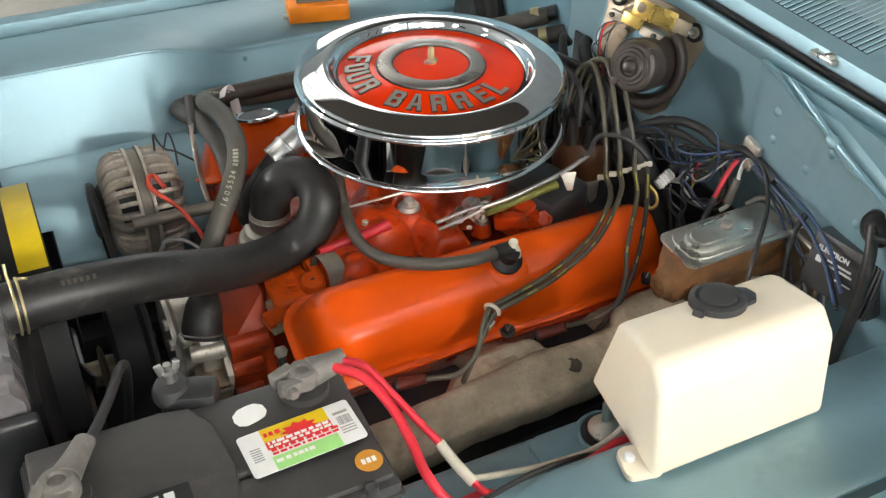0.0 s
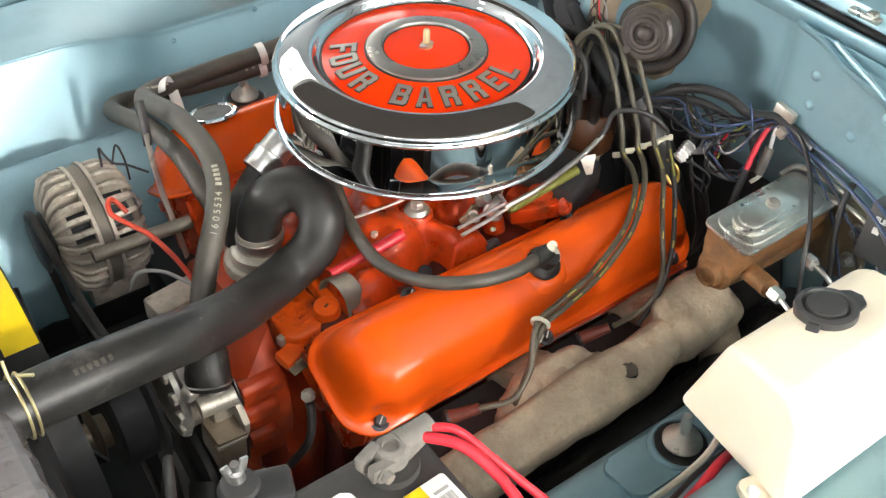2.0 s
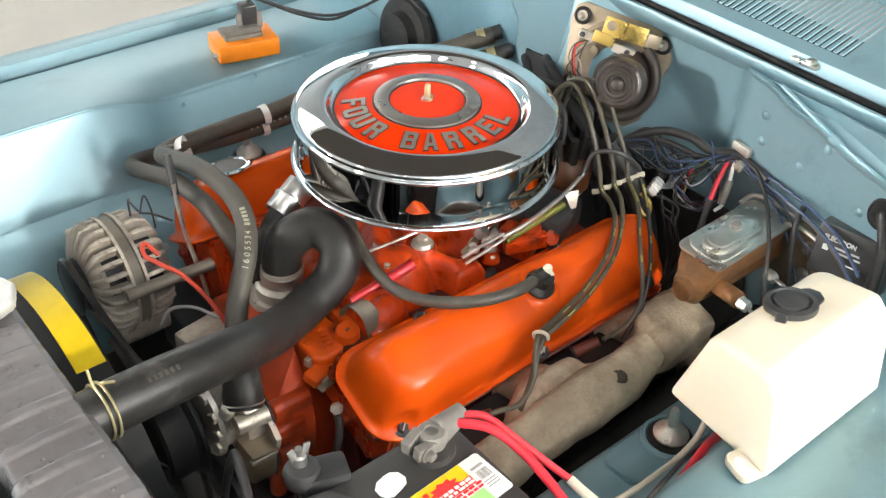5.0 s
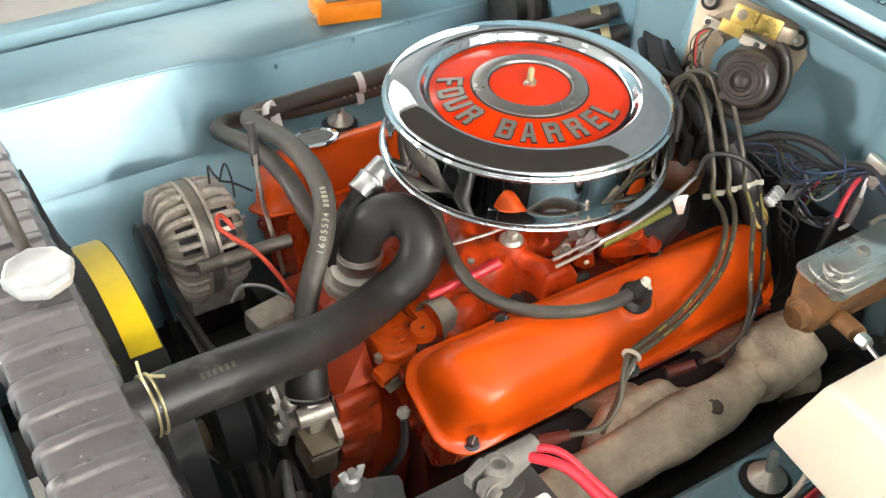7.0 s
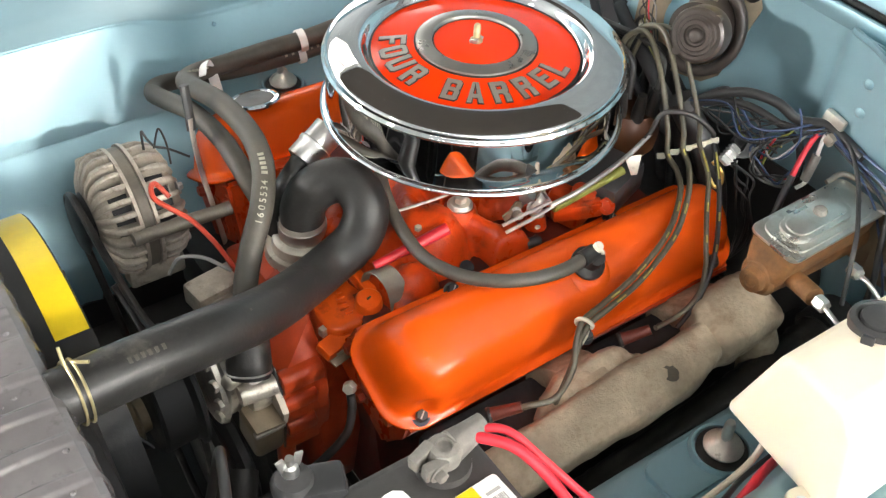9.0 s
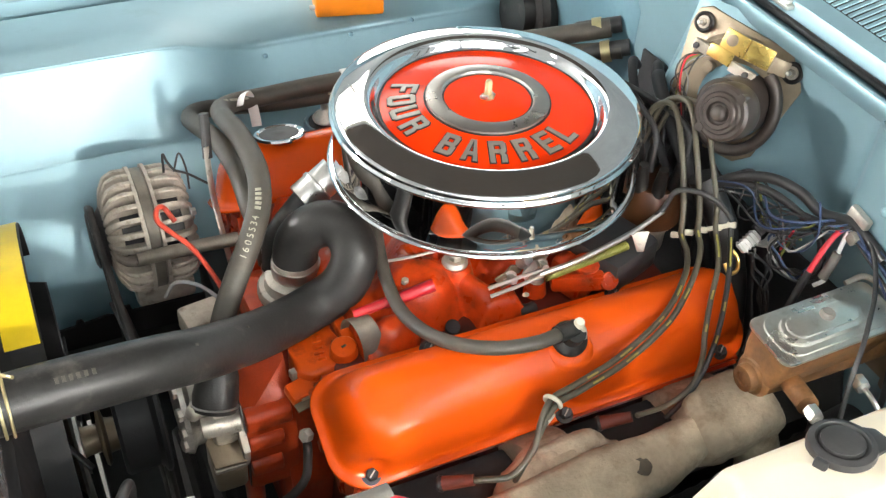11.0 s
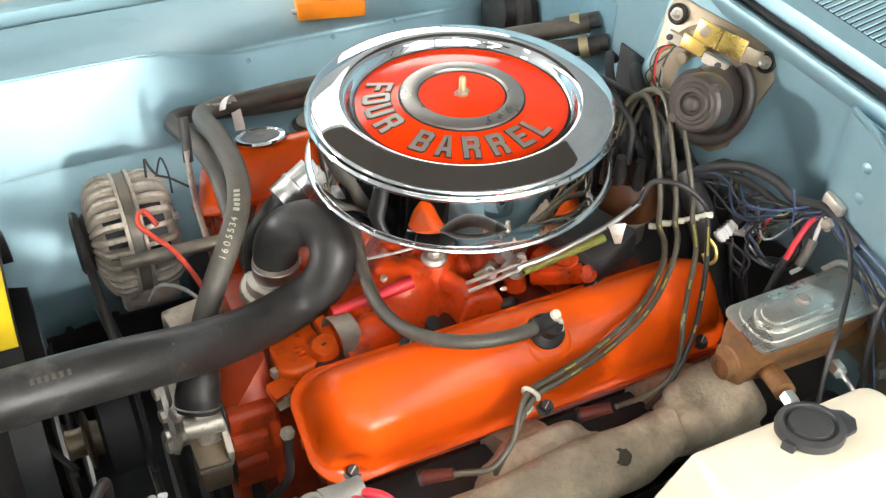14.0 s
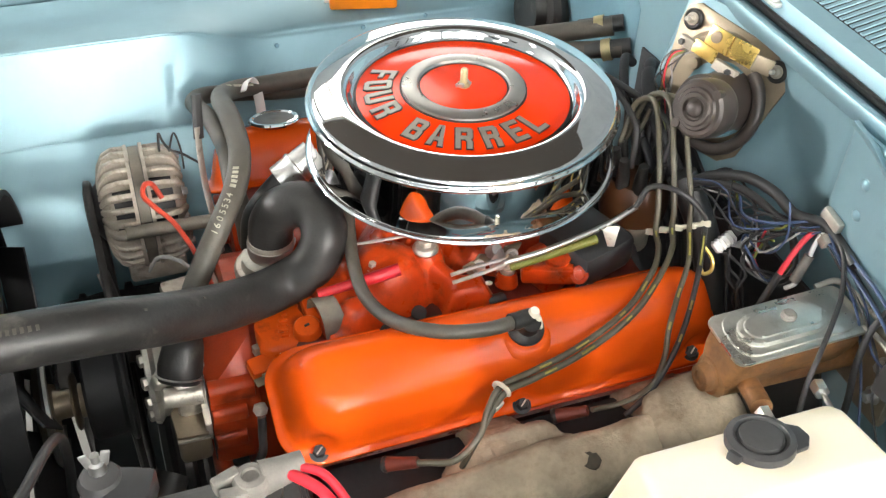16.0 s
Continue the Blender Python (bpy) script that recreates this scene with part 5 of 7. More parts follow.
pcv_hose = thing("breather_hose", "slim black rubber hose from the carburettor to a valve cover", "hose", (-0.1, -0.2, 0.8))
bm = B()
tube(bm, [(-0.10, 0.03, 0.862), (-0.145, -0.01, 0.850), (-0.163, -0.065, 0.823), (-0.171, -0.135, 0.812), (-0.166, -0.192, 0.822), (-0.148, -0.240, 0.838), (-0.112, -0.270, 0.846), (-0.070, -0.279, 0.846), (-0.036, -0.274, 0.842), (-0.014, -0.268, 0.838)], 0.0080, 16, 8)
part("hose", bm, HOSE, pcv_hose)
part("end_collar", tube(B(), [(-0.040, -0.2745, 0.843), (-0.026, -0.271, 0.840), (-0.013, -0.268, 0.838)], 0.0098, 16, 4), RUBBER, pcv_hose)
valve = thing("breather_valve", "black rubber grommet with a cream plastic valve cap", "valve", (-0.018, -0.27, 0.81))
m = frame_of(BANK[-1](-0.016, 0.002, 0.0825), BANK[-1](0, 0, 1) - BANK[-1](0, 0, 0))
part("grommet", lathe(B(), [(0.021, 0.0), (0.021, 0.004), (0.017, 0.008), (0.013, 0.010), (0.012, 0.024), (0.0, 0.024)], m, 28), RUBBER, valve)
part("cap", lathe(B(), [(0.0062, 0.0), (0.0062, 0.015), (0.005, 0.018), (0.0, 0.018)], frame_of((-0.013, -0.268, 0.835), (0.1, -0.3, 1)), 16), CREAM, valve)
part("cap_stem", tube(B(), [(-0.012, -0.271, 0.846), (-0.006, -0.274, 0.838), (-0.004, -0.276, 0.826)], [0.0042, 0.0036, 0.0032], 10, 4), CREAM, valve)

# ---------------------------------------------------------------- radiator
radiator = thing("radiator", "black painted ribbed radiator with a silver cap", "radiator", (-0.65, -0.04, 0.45))
bm = B()
rows = []
for k in range(641):
    y = -0.365 + 0.655 * k / 640
    ph = (y + 0.365) / 0.042
    near_rib = 0.042 * abs(ph - round(ph))
    ridge = 0.0034 * smoothstep(0.0095, 0.0040, near_rib) + 0.0005 * noise.noise((y * 25, 1.0, 2.0))
    ends = 0.010 * (smoothstep(0.02, 0, y + 0.365) + smoothstep(0.02, 0, 0.29 - y))
    top = 0.931 - ends
    e = 0.002 + ends * 0.4
    rows.append([(-0.700 + e, y, 0.86), (-0.702 + e - ridge * 1.2, y, 0.905), (-0.7015 + e - ridge * 1.3, y, top - 0.009), (-0.7000 + e - ridge * 1.0, y, top - 0.0045), (-0.697 + e * 0.5 - ridge * 0.6, y, top - 0.0018 + ridge * 0.5), (-0.692, y, top - 0.0003 + ridge * 0.9), (-0.680, y, top + ridge), (-0.655, y, top + 0.001 + ridge), (-0.632, y, top + ridge * 0.75), (-0.613, y, top - 0.001 + ridge * 0.3), (-0.604 - e, y, top - 0.006), (-0.599 - e + ridge * 0.4, y, 0.905), (-0.598 - e, y, 0.86)])
loft(bm, rows)
part("top_tank", bm, TANK_BLACK, radiator, "ribbed dark tank with worn paint", 32)
rng = random.Random(12)
bm = B()
for k in range(26):
    cy = -0.344 + 0.042 * rng.randrange(15) + rng.uniform(-0.011, 0.011)
    m = at(rng.uniform(-0.68, -0.62), cy, 0.9322) @ pose(0, 0, 0, 0, 0, rng.uniform(0, 180))
    lathe(bm, [(0.0, 0.0008), (rng.uniform(0.0012, 0.0032), 0.0004), (0.0034, -0.002)], m, 7)
tagged(part("paint_blister", bm, TANK_BLACK, radiator), kind="stuff")
bm = B()
box(bm, (0.07, 0.63, 0.44), at(-0.65, -0.0375, 0.64), 0.004)
part("core", bm, SHROUD, radiator)
bm = B()
for k in range(60):
    box(bm, (0.005, 0.006, 0.42), at(-0.688, -0.345 + k * 0.0104, 0.64), 0)
tagged(part("core_fin", bm, SHROUD, radiator), kind="stuff")
cap_m = at(-0.636, -0.035, 0.936)
part("side_bracket", box(B(), (0.112, 0.016, 0.46), at(-0.650, -0.374, 0.665), 0.006, 3), BLACK_PLASTIC, radiator)
part("filler_neck", lathe(B(), [(0.022, 0), (0.022, 0.010), (0.028, 0.012), (0, 0.012)], cap_m, 32), TANK_BLACK, radiator)
bm = B()
seg = 64
rings = []
for r, h in ((0.031, 0.008), (0.034, 0.012), (0.0345, 0.021), (0.0325, 0.0245), (0.030, 0.0250), (0.0285, 0.0242), (0.011, 0.0242), (0.009, 0.0225), (0.0, 0.0225)):
    rings.append([Vector((r * (1 + (0.06 * max(0, math.cos(8 * 2 * math.pi * k / seg)) if r > 0.028 else 0)) * math.cos(2 * math.pi * k / seg), r * (1 + (0.06 * max(0, math.cos(8 * 2 * math.pi * k / seg)) if r > 0.028 else 0)) * math.sin(2 * math.pi * k / seg), h)) for k in range(seg)])
rings[-1] = [Vector((0.001 * math.cos(2 * math.pi * k / seg), 0.001 * math.sin(2 * math.pi * k / seg), 0.0225)) for k in range(seg)]
loft(bm, [[cap_m @ q for q in ring_] for ring_ in rings])
part("cap", bm, CAP_METAL, radiator, "scalloped silver pressure cap")
part("hose_neck", tube(B(), [(-0.615, -0.216, 0.905), (-0.57, -0.214, 0.904)], 0.025, 20, 2), TANK_BLACK, radiator)
bm = B()
tube(bm, [(-0.636, -0.005, 0.945), (-0.64, 0.03, 0.965), (-0.645, 0.05, 1.0), (-0.66, 0.08, 1.01), (-0.69, 0.12, 0.98), (-0.70, 0.16, 0.93)], 0.0075, 12, 6)
single("overflow_hose", bm, HOSE, "thin black overflow hose from the radiator neck", "hose")

shroud = thing("fan_shroud", "black fan shroud with a yellow caution strip", "fan shroud", (-0.57, -0.03, 0.42))
bm = B()
outer, inner = 0.2400, 0.233
rim = []
for a in range(20, 161, 4):
    c, d = math.cos(radians(a)), math.sin(radians(a))
    rim.append([(-0.59 + h, -0.03 - r * c, 0.66 + r * d) for r, h in ((outer, 0.0), (outer, 0.043), (inner, 0.043), (inner, 0.0))])
loft(bm, rim)
part("ring", bm, SHROUD, shroud)
bm = B()
n = 64
sq = []
for k in range(n):
    a = 2 * math.pi * k / n
    c, s = math.cos(a), math.sin(a)
    q = min(0.31 / max(abs(c), 1e-6), 0.215 / max(abs(s), 1e-6))
    sq.append((c, s, max(q, outer)))
frame_m = frame_of((-0.59, -0.03, 0.66), (1, 0, 0), (0, 1, 0))
loft(bm, [[frame_m @ Vector((c * outer, s * outer, 0.012)) for c, s, q in sq], [frame_m @ Vector((c * q, s * q, 0.0)) for c, s, q in sq], [frame_m @ Vector((c * q, s * q, -0.012)) for c, s, q in sq]], cap=False)
part("skirt", thicken(bm, 0.003), SHROUD, shroud)
bm = B()
arc = [radians(d) for d in range(67, 128, 3)]
loft(bm, [[(x, -0.03 - r * math.cos(a), 0.66 + r * math.sin(a)) for a in arc] for x, r in ((-0.583, 0.2410), (-0.549, 0.2410))], wrap=False)
part("caution_strip", thicken(bm, 0.0006), YELLOW, shroud, "plain yellow strip")

# ---------------------------------------------------------------- alternator
alternator = thing("alternator", "old finned cast aluminium alternator with a dark laminated band", "alternator", (-0.41, 0.2, 0.66))
AX = frame_of((-0.386, 0.247, 0.694), (1, 0, 0), (0, 1, 0)) @ Matrix.Diagonal((1.165, 1.165, 0.97, 1))


def fins_on(parent, outline, count):
    """Cooling ribs bent over one housing's shoulder, each its own piece on a shared mesh."""
    bm = B()
    prism(bm, outline, 0.0066, pose(0, 0.0033, 0, 90, 0, 0), 0.0014, 1)
    me = mesh_of("rib", bm, ALT_METAL)
    for k in range(count):
        rib = new("rib", me)
        rib.parent = parent
        rib.matrix_basis = AX @ pose(0, 0, 0, 0, 0, 360 * k / count)


bm = B()
lathe(bm, [(0.0, -0.062), (0.036, -0.062), (0.052, -0.056), (0.060, -0.044), (0.0, -0.044)], AX, 44)
front_house = part("front_housing", bm, ALT_METAL, alternator)
fins_on(front_house, [(0.058, -0.014), (0.0745, -0.014), (0.0755, -0.036), (0.070, -0.050), (0.056, -0.060), (0.036, -0.065), (0.036, -0.055), (0.058, -0.045)], 27)
part("rotor", lathe(B(), [(0, -0.05), (0.056, -0.05), (0.056, 0.045), (0, 0.045)], AX, 32), MATT_BLACK, alternator)
part("stator_band", lathe(B(), [(0.06, -0.012), (0.0735, -0.012), (0.0735, 0.003), (0.06, 0.003)], AX, 48, closed=True), BAND, alternator, "dark laminated steel band")
for h in (-0.018, 0.004):
    part("clamp_ring", lathe(B(), [(0.062, h), (0.0765, h), (0.0765, h + 0.005), (0.062, h + 0.005)], AX, 48, closed=True), ALT_METAL, alternator)
bm = B()
lathe(bm, [(0.0, 0.056), (0.04, 0.056), (0.056, 0.048), (0.060, 0.040), (0.0, 0.036)], AX, 44)
rear_house = part("rear_housing", bm, ALT_METAL, alternator)
fins_on(rear_house, [(0.058, 0.008), (0.0735, 0.008), (0.0735, 0.030), (0.067, 0.048), (0.050, 0.058), (0.040, 0.056), (0.058, 0.040)], 23)
for q, size in (((0.072, 0.015, 0.0), (0.03, 0.03, 0.09)), ((-0.04, -0.065, 0.0), (0.026, 0.03, 0.085))):
    part("mounting_lug", box(B(), size, AX @ at(*q), 0.006), ALT_METAL, alternator)
for k in range(4):
    part("through_bolt", hexbolt(B(), AX @ pose(0, 0, 0, 0, 0, 45 + 90 * k) @ at(0.055, 0, 0.052), 0.005, 0.008), STEEL, alternator)
part("pulley", lathe(B(), [(0, -0.085), (0.03, -0.085), (0.037, -0.081), (0.028, -0.073), (0.037, -0.065), (0.025, -0.062), (0, -0.062)], AX, 36), BLACK_PAINT, alternator)
bracket = thing("alternator_bracket", "black steel bracket arms holding the alternator", "bracket", (-0.33, 0.15, 0.66))
bm = B()
tube(bm, [(-0.420, 0.150, 0.722), (-0.36, 0.150, 0.7215), (-0.285, 0.145, 0.722)], 0.0095, 10, 3)
part("spacer_bar", bm, BAND, bracket)
bm = B()
tube(bm, [(-0.302, 0.205, 0.838), (-0.304, 0.196, 0.800), (-0.304, 0.180, 0.755), (-0.300, 0.160, 0.700), (-0.297, 0.15, 0.66)], 0.0062, 10, 5, flat=0.4)
part("strap", bm, PALE_METAL, bracket)
part("strap_sleeve", tube(B(), [(-0.296, 0.228, 0.875), (-0.298, 0.220, 0.855), (-0.302, 0.205, 0.820)], 0.0085, 10, 4, flat=0.7), BLACK_PAINT, bracket)
bm = B()
tube(bm, [(-0.46, 0.13, 0.68), (-0.45, 0.09, 0.64), (-0.44, 0.03, 0.60)], 0.012, 10, 4, flat=0.4)
part("arm", bm, BLACK_PAINT, bracket)
bm = B()
tube(bm, [(-0.365, 0.145, 0.775), (-0.375, 0.160, 0.79), (-0.385, 0.150, 0.797), (-0.388, 0.135, 0.79), (-0.375, 0.118, 0.78), (-0.355, 0.095, 0.765), (-0.335, 0.06, 0.73), (-0.32, 0.03, 0.68)], 0.0035, 8, 6)
single("alternator_wire", bm, material("faded_red_wire", (0.55, 0.06, 0.03), 0.4, 0, 0.15, 60), "faded red wire looped at the alternator", "wire")
bm = B()
tube(bm, [(-0.355, 0.255, 0.775), (-0.352, 0.262, 0.800), (-0.348, 0.256, 0.790), (-0.340, 0.25, 0.778), (-0.325, 0.245, 0.772), (-0.30, 0.235, 0.755)], 0.0018, 8, 6)
tube(bm, [(-0.342, 0.252, 0.775), (-0.332, 0.250, 0.805), (-0.326, 0.245, 0.78), (-0.326, 0.24, 0.75)], 0.0015, 8, 6)
single("field_wire", bm, WIRE_BLACK, "thin black field wires at the alternator", "wire")

# ---------------------------------------------------------------- battery
battery = thing("car_battery", "dark grey car battery with a colourful label on top", "battery", (-0.46, -0.5, 0.665))
bm = B()
box(bm, (0.315, 0.176, 0.215), at(-0.4625, -0.503, 0.775), 0.006)
part("case", bm, GREY_PLASTIC, battery)
bm = B()
box(bm, (0.305, 0.10, 0.012), at(-0.4625, -0.475, 0.884), 0.004)
box(bm, (0.305, 0.052, 0.010), at(-0.4625, -0.556, 0.883), 0.004)
part("lid", bm, GREY_PLASTIC, battery)
for k in range(6):
    part("side_rib", box(B(), (0.012, 0.006, 0.05), at(-0.335 - 0.05 * k, -0.590, 0.855), 0.002), GREY_PLASTIC, battery)
bm = B()
prism(bm, [(-0.614, -0.575), (-0.470, -0.575), (-0.448, -0.560), (-0.440, -0.520), (-0.446, -0.460), (-0.462, -0.430), (-0.490, -0.424), (-0.614, -0.424)], 0.008, at(0, 0, 0.8895), 0.003, 3)
part("vent_cover", bm, GREY_PLASTIC, battery)
for cx in (-0.335, -0.40):
    part("case_clip", box(B(), (0.012, 0.010, 0.020), at(cx, -0.588, 0.880), 0.003), GREY_PLASTIC, battery)
part("lid_seam", box(B(), (0.320, 0.181, 0.004), at(-0.4625, -0.503, 0.868), 0.0018), GREY_PLASTIC, battery)
LABEL_Z = 0.8915
label_m = at(-0.3735, -0.5085, LABEL_Z, 0, 0, 3)


def flat(w, h, x, y, mat, z=0.0, name="label_field", parent=None, r=0.0):
    bm = B()
    if r:
        prism(bm, rounded(w / 2, h / 2, r, 3), 0.0004, label_m @ at(x, y, z))
    else:
        box(bm, (w, h, 0.0004), label_m @ at(x, y, z), 0)
    return part(name, bm, mat, parent)


sticker = flat(0.114, 0.055, 0, 0, WHITE, 0, "label", battery, 0.004)
tagged(sticker, "white label with yellow, red and green fields")
PRINT_RED = material("red_print", (0.70, 0.03, 0.03), 0.5, 0, 0.05, 60)
PRINT_GREY = material("grey_print", (0.36, 0.35, 0.34), 0.5, 0, 0.1, 60)
flat(0.066, 0.017, -0.001, 0.0185, YELLOW, 0.0006, parent=sticker)
flat(0.066, 0.017, -0.001, -0.0185, GREEN, 0.0006, parent=sticker)
flat(0.066, 0.010, -0.001, 0.0045, PRINT_RED, 0.0006, parent=sticker)
burst = B()
prism(burst, [((0.013 + 0.006 * (k % 2)) * math.cos(math.pi * k / 9), (0.0065 + 0.003 * (k % 2)) * math.sin(math.pi * k / 9)) for k in range(18)], 0.0004, label_m @ at(0.002, 0.0125, 0.0010))
part("label_field", burst, PRINT_RED, sticker)
print_rng = random.Random(3)
for row, (py, ph, ink) in enumerate(((0.0178, 0.0050, PRINT_RED), (0.0065, 0.0034, WHITE), (0.0020, 0.0028, WHITE), (-0.0030, 0.0030, PRINT_RED), (-0.0074, 0.0026, PRINT_RED), (-0.0170, 0.0040, WHITE))):
    px = -0.032
    while px < (-0.016 if row == 0 else 0.004 if row == 5 else 0.030):
        pw = print_rng.uniform(0.0018, 0.0075)
        flat(pw, ph, px + pw / 2, py, ink, 0.0015, "printed_bar", sticker)
        px += pw + print_rng.uniform(0.0012, 0.0026)
for k in range(8):
    flat(0.0008 + 0.0004 * (k % 3), 0.011, 0.0385 + 0.0018 * k, 0.003, PRINT_GREY, 0.0006, "printed_bar", sticker)
for k in range(3):
    flat(0.015, 0.0012, 0.0445, -0.006 - 0.0035 * k, PRINT_GREY, 0.0006, "printed_bar", sticker)
flat(0.015, 0.003, 0.0445, 0.0135, PRINT_GREY, 0.0006, "printed_bar", sticker)
for k in range(6):
    flat(0.010, 0.0012, -0.0455, 0.006 - 0.0030 * k, PRINT_GREY, 0.0006, "printed_bar", sticker)
bm = B()
prism(bm, [(0.0165 * x, 0.0122 * y) for x, y in ((1.0, -0.35), (0.98, 0.42), (0.60, 0.92), (0.15, 1.02), (-0.45, 0.98), (-0.92, 0.55), (-1.02, -0.10), (-0.90, -0.66), (-0.50, -1.0), (0.20, -0.96), (0.72, -0.82))], 0.0005, at(-0.410, -0.459, LABEL_Z, 0, 0, 10))
part("paint_blob", bm, WHITE, battery, "white oval patch")
dot = part("round_sticker", lathe(B(), [(0.0, 0.0006), (0.0132, 0.0006), (0.0132, 0)], at(-0.326, -0.559, 0.889), 28), ORANGE_DOT, battery, "orange round sticker")
bm = B()
for k in range(3):
    box(bm, (0.0038, 0.0062, 0.0004), at(-0.3315 + 0.0052 * k, -0.559, 0.8900), 0)
part("printed_bar", bm, WHITE, dot)
bm = B()
box(bm, (0.10, 0.05, 0.0005), at(-0.535, -0.545, 0.8978), 0)
flat_black = part("name_label", bm, BLACK_INK, battery)
bm = B()
for j in range(3):
    for k in range(6 - j):
        box(bm, (0.009, 0.008, 0.0004), at(-0.572 + 0.0135 * k, -0.530 - 0.013 * j, 0.8986), 0)
part("printed_bar", bm, WHITE, flat_black)


def terminal(x, y, z, turn, size):
    ob = thing("battery_terminal", "corroded grey lead battery cable clamp", "battery clamp", (x, y, z), "battery clamps")
    m = at(x, y, z, 0, 0, turn) @ Matrix.Scale(size, 4)
    bm = B()
    lathe(bm, [(0.020, -0.002), (0.021, 0.014), (0.017, 0.020), (0.010, 0.021), (0.009, 0.017), (0.0, 0.017)], m, 24)
    part("collar", bm, LEAD, ob)
    bm = B()
    box(bm, (0.032, 0.014, 0.022), m @ at(-0.024, 0.011, 0.010, 0, -6, 8), 0.003)
    part("jaw", bm, LEAD, ob)
    part("jaw", box(B(), (0.030, 0.014, 0.020), m @ at(-0.023, -0.011, 0.009, 0, 5, -8), 0.003), LEAD, ob)
    bm = B()
    tube(bm, [m @ Vector((0.012, 0, 0.008)), m @ Vector((0.035, 0, 0.008)), m @ Vector((0.060, 0, 0.009))], [0.020 * size, 0.0165 * size, 0.014 * size], 14, 4, flat=0.75)
    part("sleeve", bm, LEAD, ob)
    part("clamp_bolt", hexbolt(B(), frame_of(m @ Vector((-0.024, -0.017, 0.008)), m.to_3x3() @ Vector((0, -1, 0))), 0.006, 0.008), LEAD, ob)
    part("post_base", lathe(B(), [(0.026, -0.012), (0.025, -0.004), (0, -0.003)], at(x, y, z), 28), GREY_PLASTIC, ob)
    return ob


terminal(-0.350, -0.446, 0.902, 8, 0.78)
terminal(-0.590, -0.492, 0.905, 56, 0.9)
holddown = thing("battery_hold_down", "black battery strap with a steel wing nut", "hold-down", (-0.465, -0.4, 0.89))
part("bracket", box(B(), (0.05, 0.035, 0.03), at(-0.452, -0.405, 0.884, 0, 0, -20), 0.006), BLACK_PLASTIC, holddown)
bm = B()
lathe(bm, [(0, -0.02), (0.019, -0.02), (0.020, -0.010), (0.016, -0.002), (0.010, 0.0), (0, 0)], at(-0.470, -0.396, 0.905), 24)
part("cup_washer", bm, BLACK_PAINT, holddown)
bm = B()
lathe(bm, [(0.008, 0), (0.007, 0.010), (0.004, 0.012), (0.004, 0.020), (0, 0.02)], at(-0.470, -0.392, 0.905), 14)
box(bm, (0.008, 0.0032, 0.017), at(-0.4775, -0.392, 0.919, 0, -14, 0), 0.0014)
box(bm, (0.008, 0.0032, 0.017), at(-0.4625, -0.392, 0.919, 0, 14, 0), 0.0014)
part("wing_nut", bm, STEEL, holddown)
part("rod", tube(B(), [(-0.470, -0.392, 0.90), (-0.470, -0.392, 0.66)], 0.004, 8, 2), STEEL, holddown)
single("battery_tray", box(B(), (0.34, 0.20, 0.02), at(-0.4625, -0.503, 0.655), 0.006), BLACK_PAINT, "black steel battery tray", "tray")

# cables
bm = B()
tube(bm, [(-0.318, -0.447, 0.909), (-0.295, -0.475, 0.908), (-0.281, -0.510, 0.893), (-0.277, -0.545, 0.879), (-0.276, -0.580, 0.866), (-0.262, -0.605, 0.846), (-0.225, -0.606, 0.822), (-0.18, -0.597, 0.806), (-0.136, -0.592, 0.800), (-0.09, -0.585, 0.800), (-0.042, -0.573, 0.796), (0.01, -0.56, 0.77)], 0.0052, 14, 8)
single("battery_cable", bm, RED, "thick red battery cable looping off the clamp", "cable")
bm = B()
tube(bm, [(-0.316, -0.439, 0.910), (-0.290, -0.458, 0.909), (-0.272, -0.490, 0.890), (-0.256, -0.520, 0.871), (-0.243, -0.546, 0.857)], 0.0042, 12, 8)
cable_two = thing("battery_wire", "thin red wire with a cream crimp sleeve", "wire", (-0.2, -0.5, 0.85))
part("wire", bm, RED, cable_two)
part("crimp_sleeve", tube(B(), [(-0.245, -0.543, 0.859), (-0.237, -0.565, 0.847), (-0.228, -0.586, 0.837)], 0.0056, 12, 3), CREAM, cable_two)
part("wire_end", tube(B(), [(-0.229, -0.584, 0.838), (-0.216, -0.592, 0.822), (-0.205, -0.590, 0.812), (-0.212, -0.580, 0.808), (-0.235, -0.575, 0.80), (-0.25, -0.57, 0.79)], 0.0038, 12, 6), RED, cable_two)
bm = B()
tube(bm, [(-0.558, -0.446, 0.909), (-0.550, -0.434, 0.908), (-0.530, -0.395, 0.904), (-0.512, -0.345, 0.892), (-0.503, -0.315, 0.868), (-0.507, -0.295, 0.80), (-0.52, -0.28, 0.70), (-0.53, -0.27, 0.60)], 0.0050, 12, 8)
single("ground_cable", bm, WIRE_BLACK, "black battery ground cable", "cable")
bm = B()
tube(bm, [(-0.232, -0.58, 0.838), (-0.20, -0.575, 0.822), (-0.14, -0.565, 0.795), (-0.07, -0.555, 0.775), (-0.03, -0.552, 0.785), (-0.005, -0.545, 0.81)], 0.0036, 8, 8)
single("washer_wire", bm, CREAM, "pale thin wire by the washer bottle", "wire")
bm = B()
tube(bm, [(-0.26, -0.62, 0.845), (-0.18, -0.60, 0.835), (-0.10, -0.575, 0.80), (-0.04, -0.555, 0.762), (0.03, -0.545, 0.745)], 0.0030, 8, 8)
single("washer_tube", bm, WIRE_BLACK, "thin black washer tube", "tube")

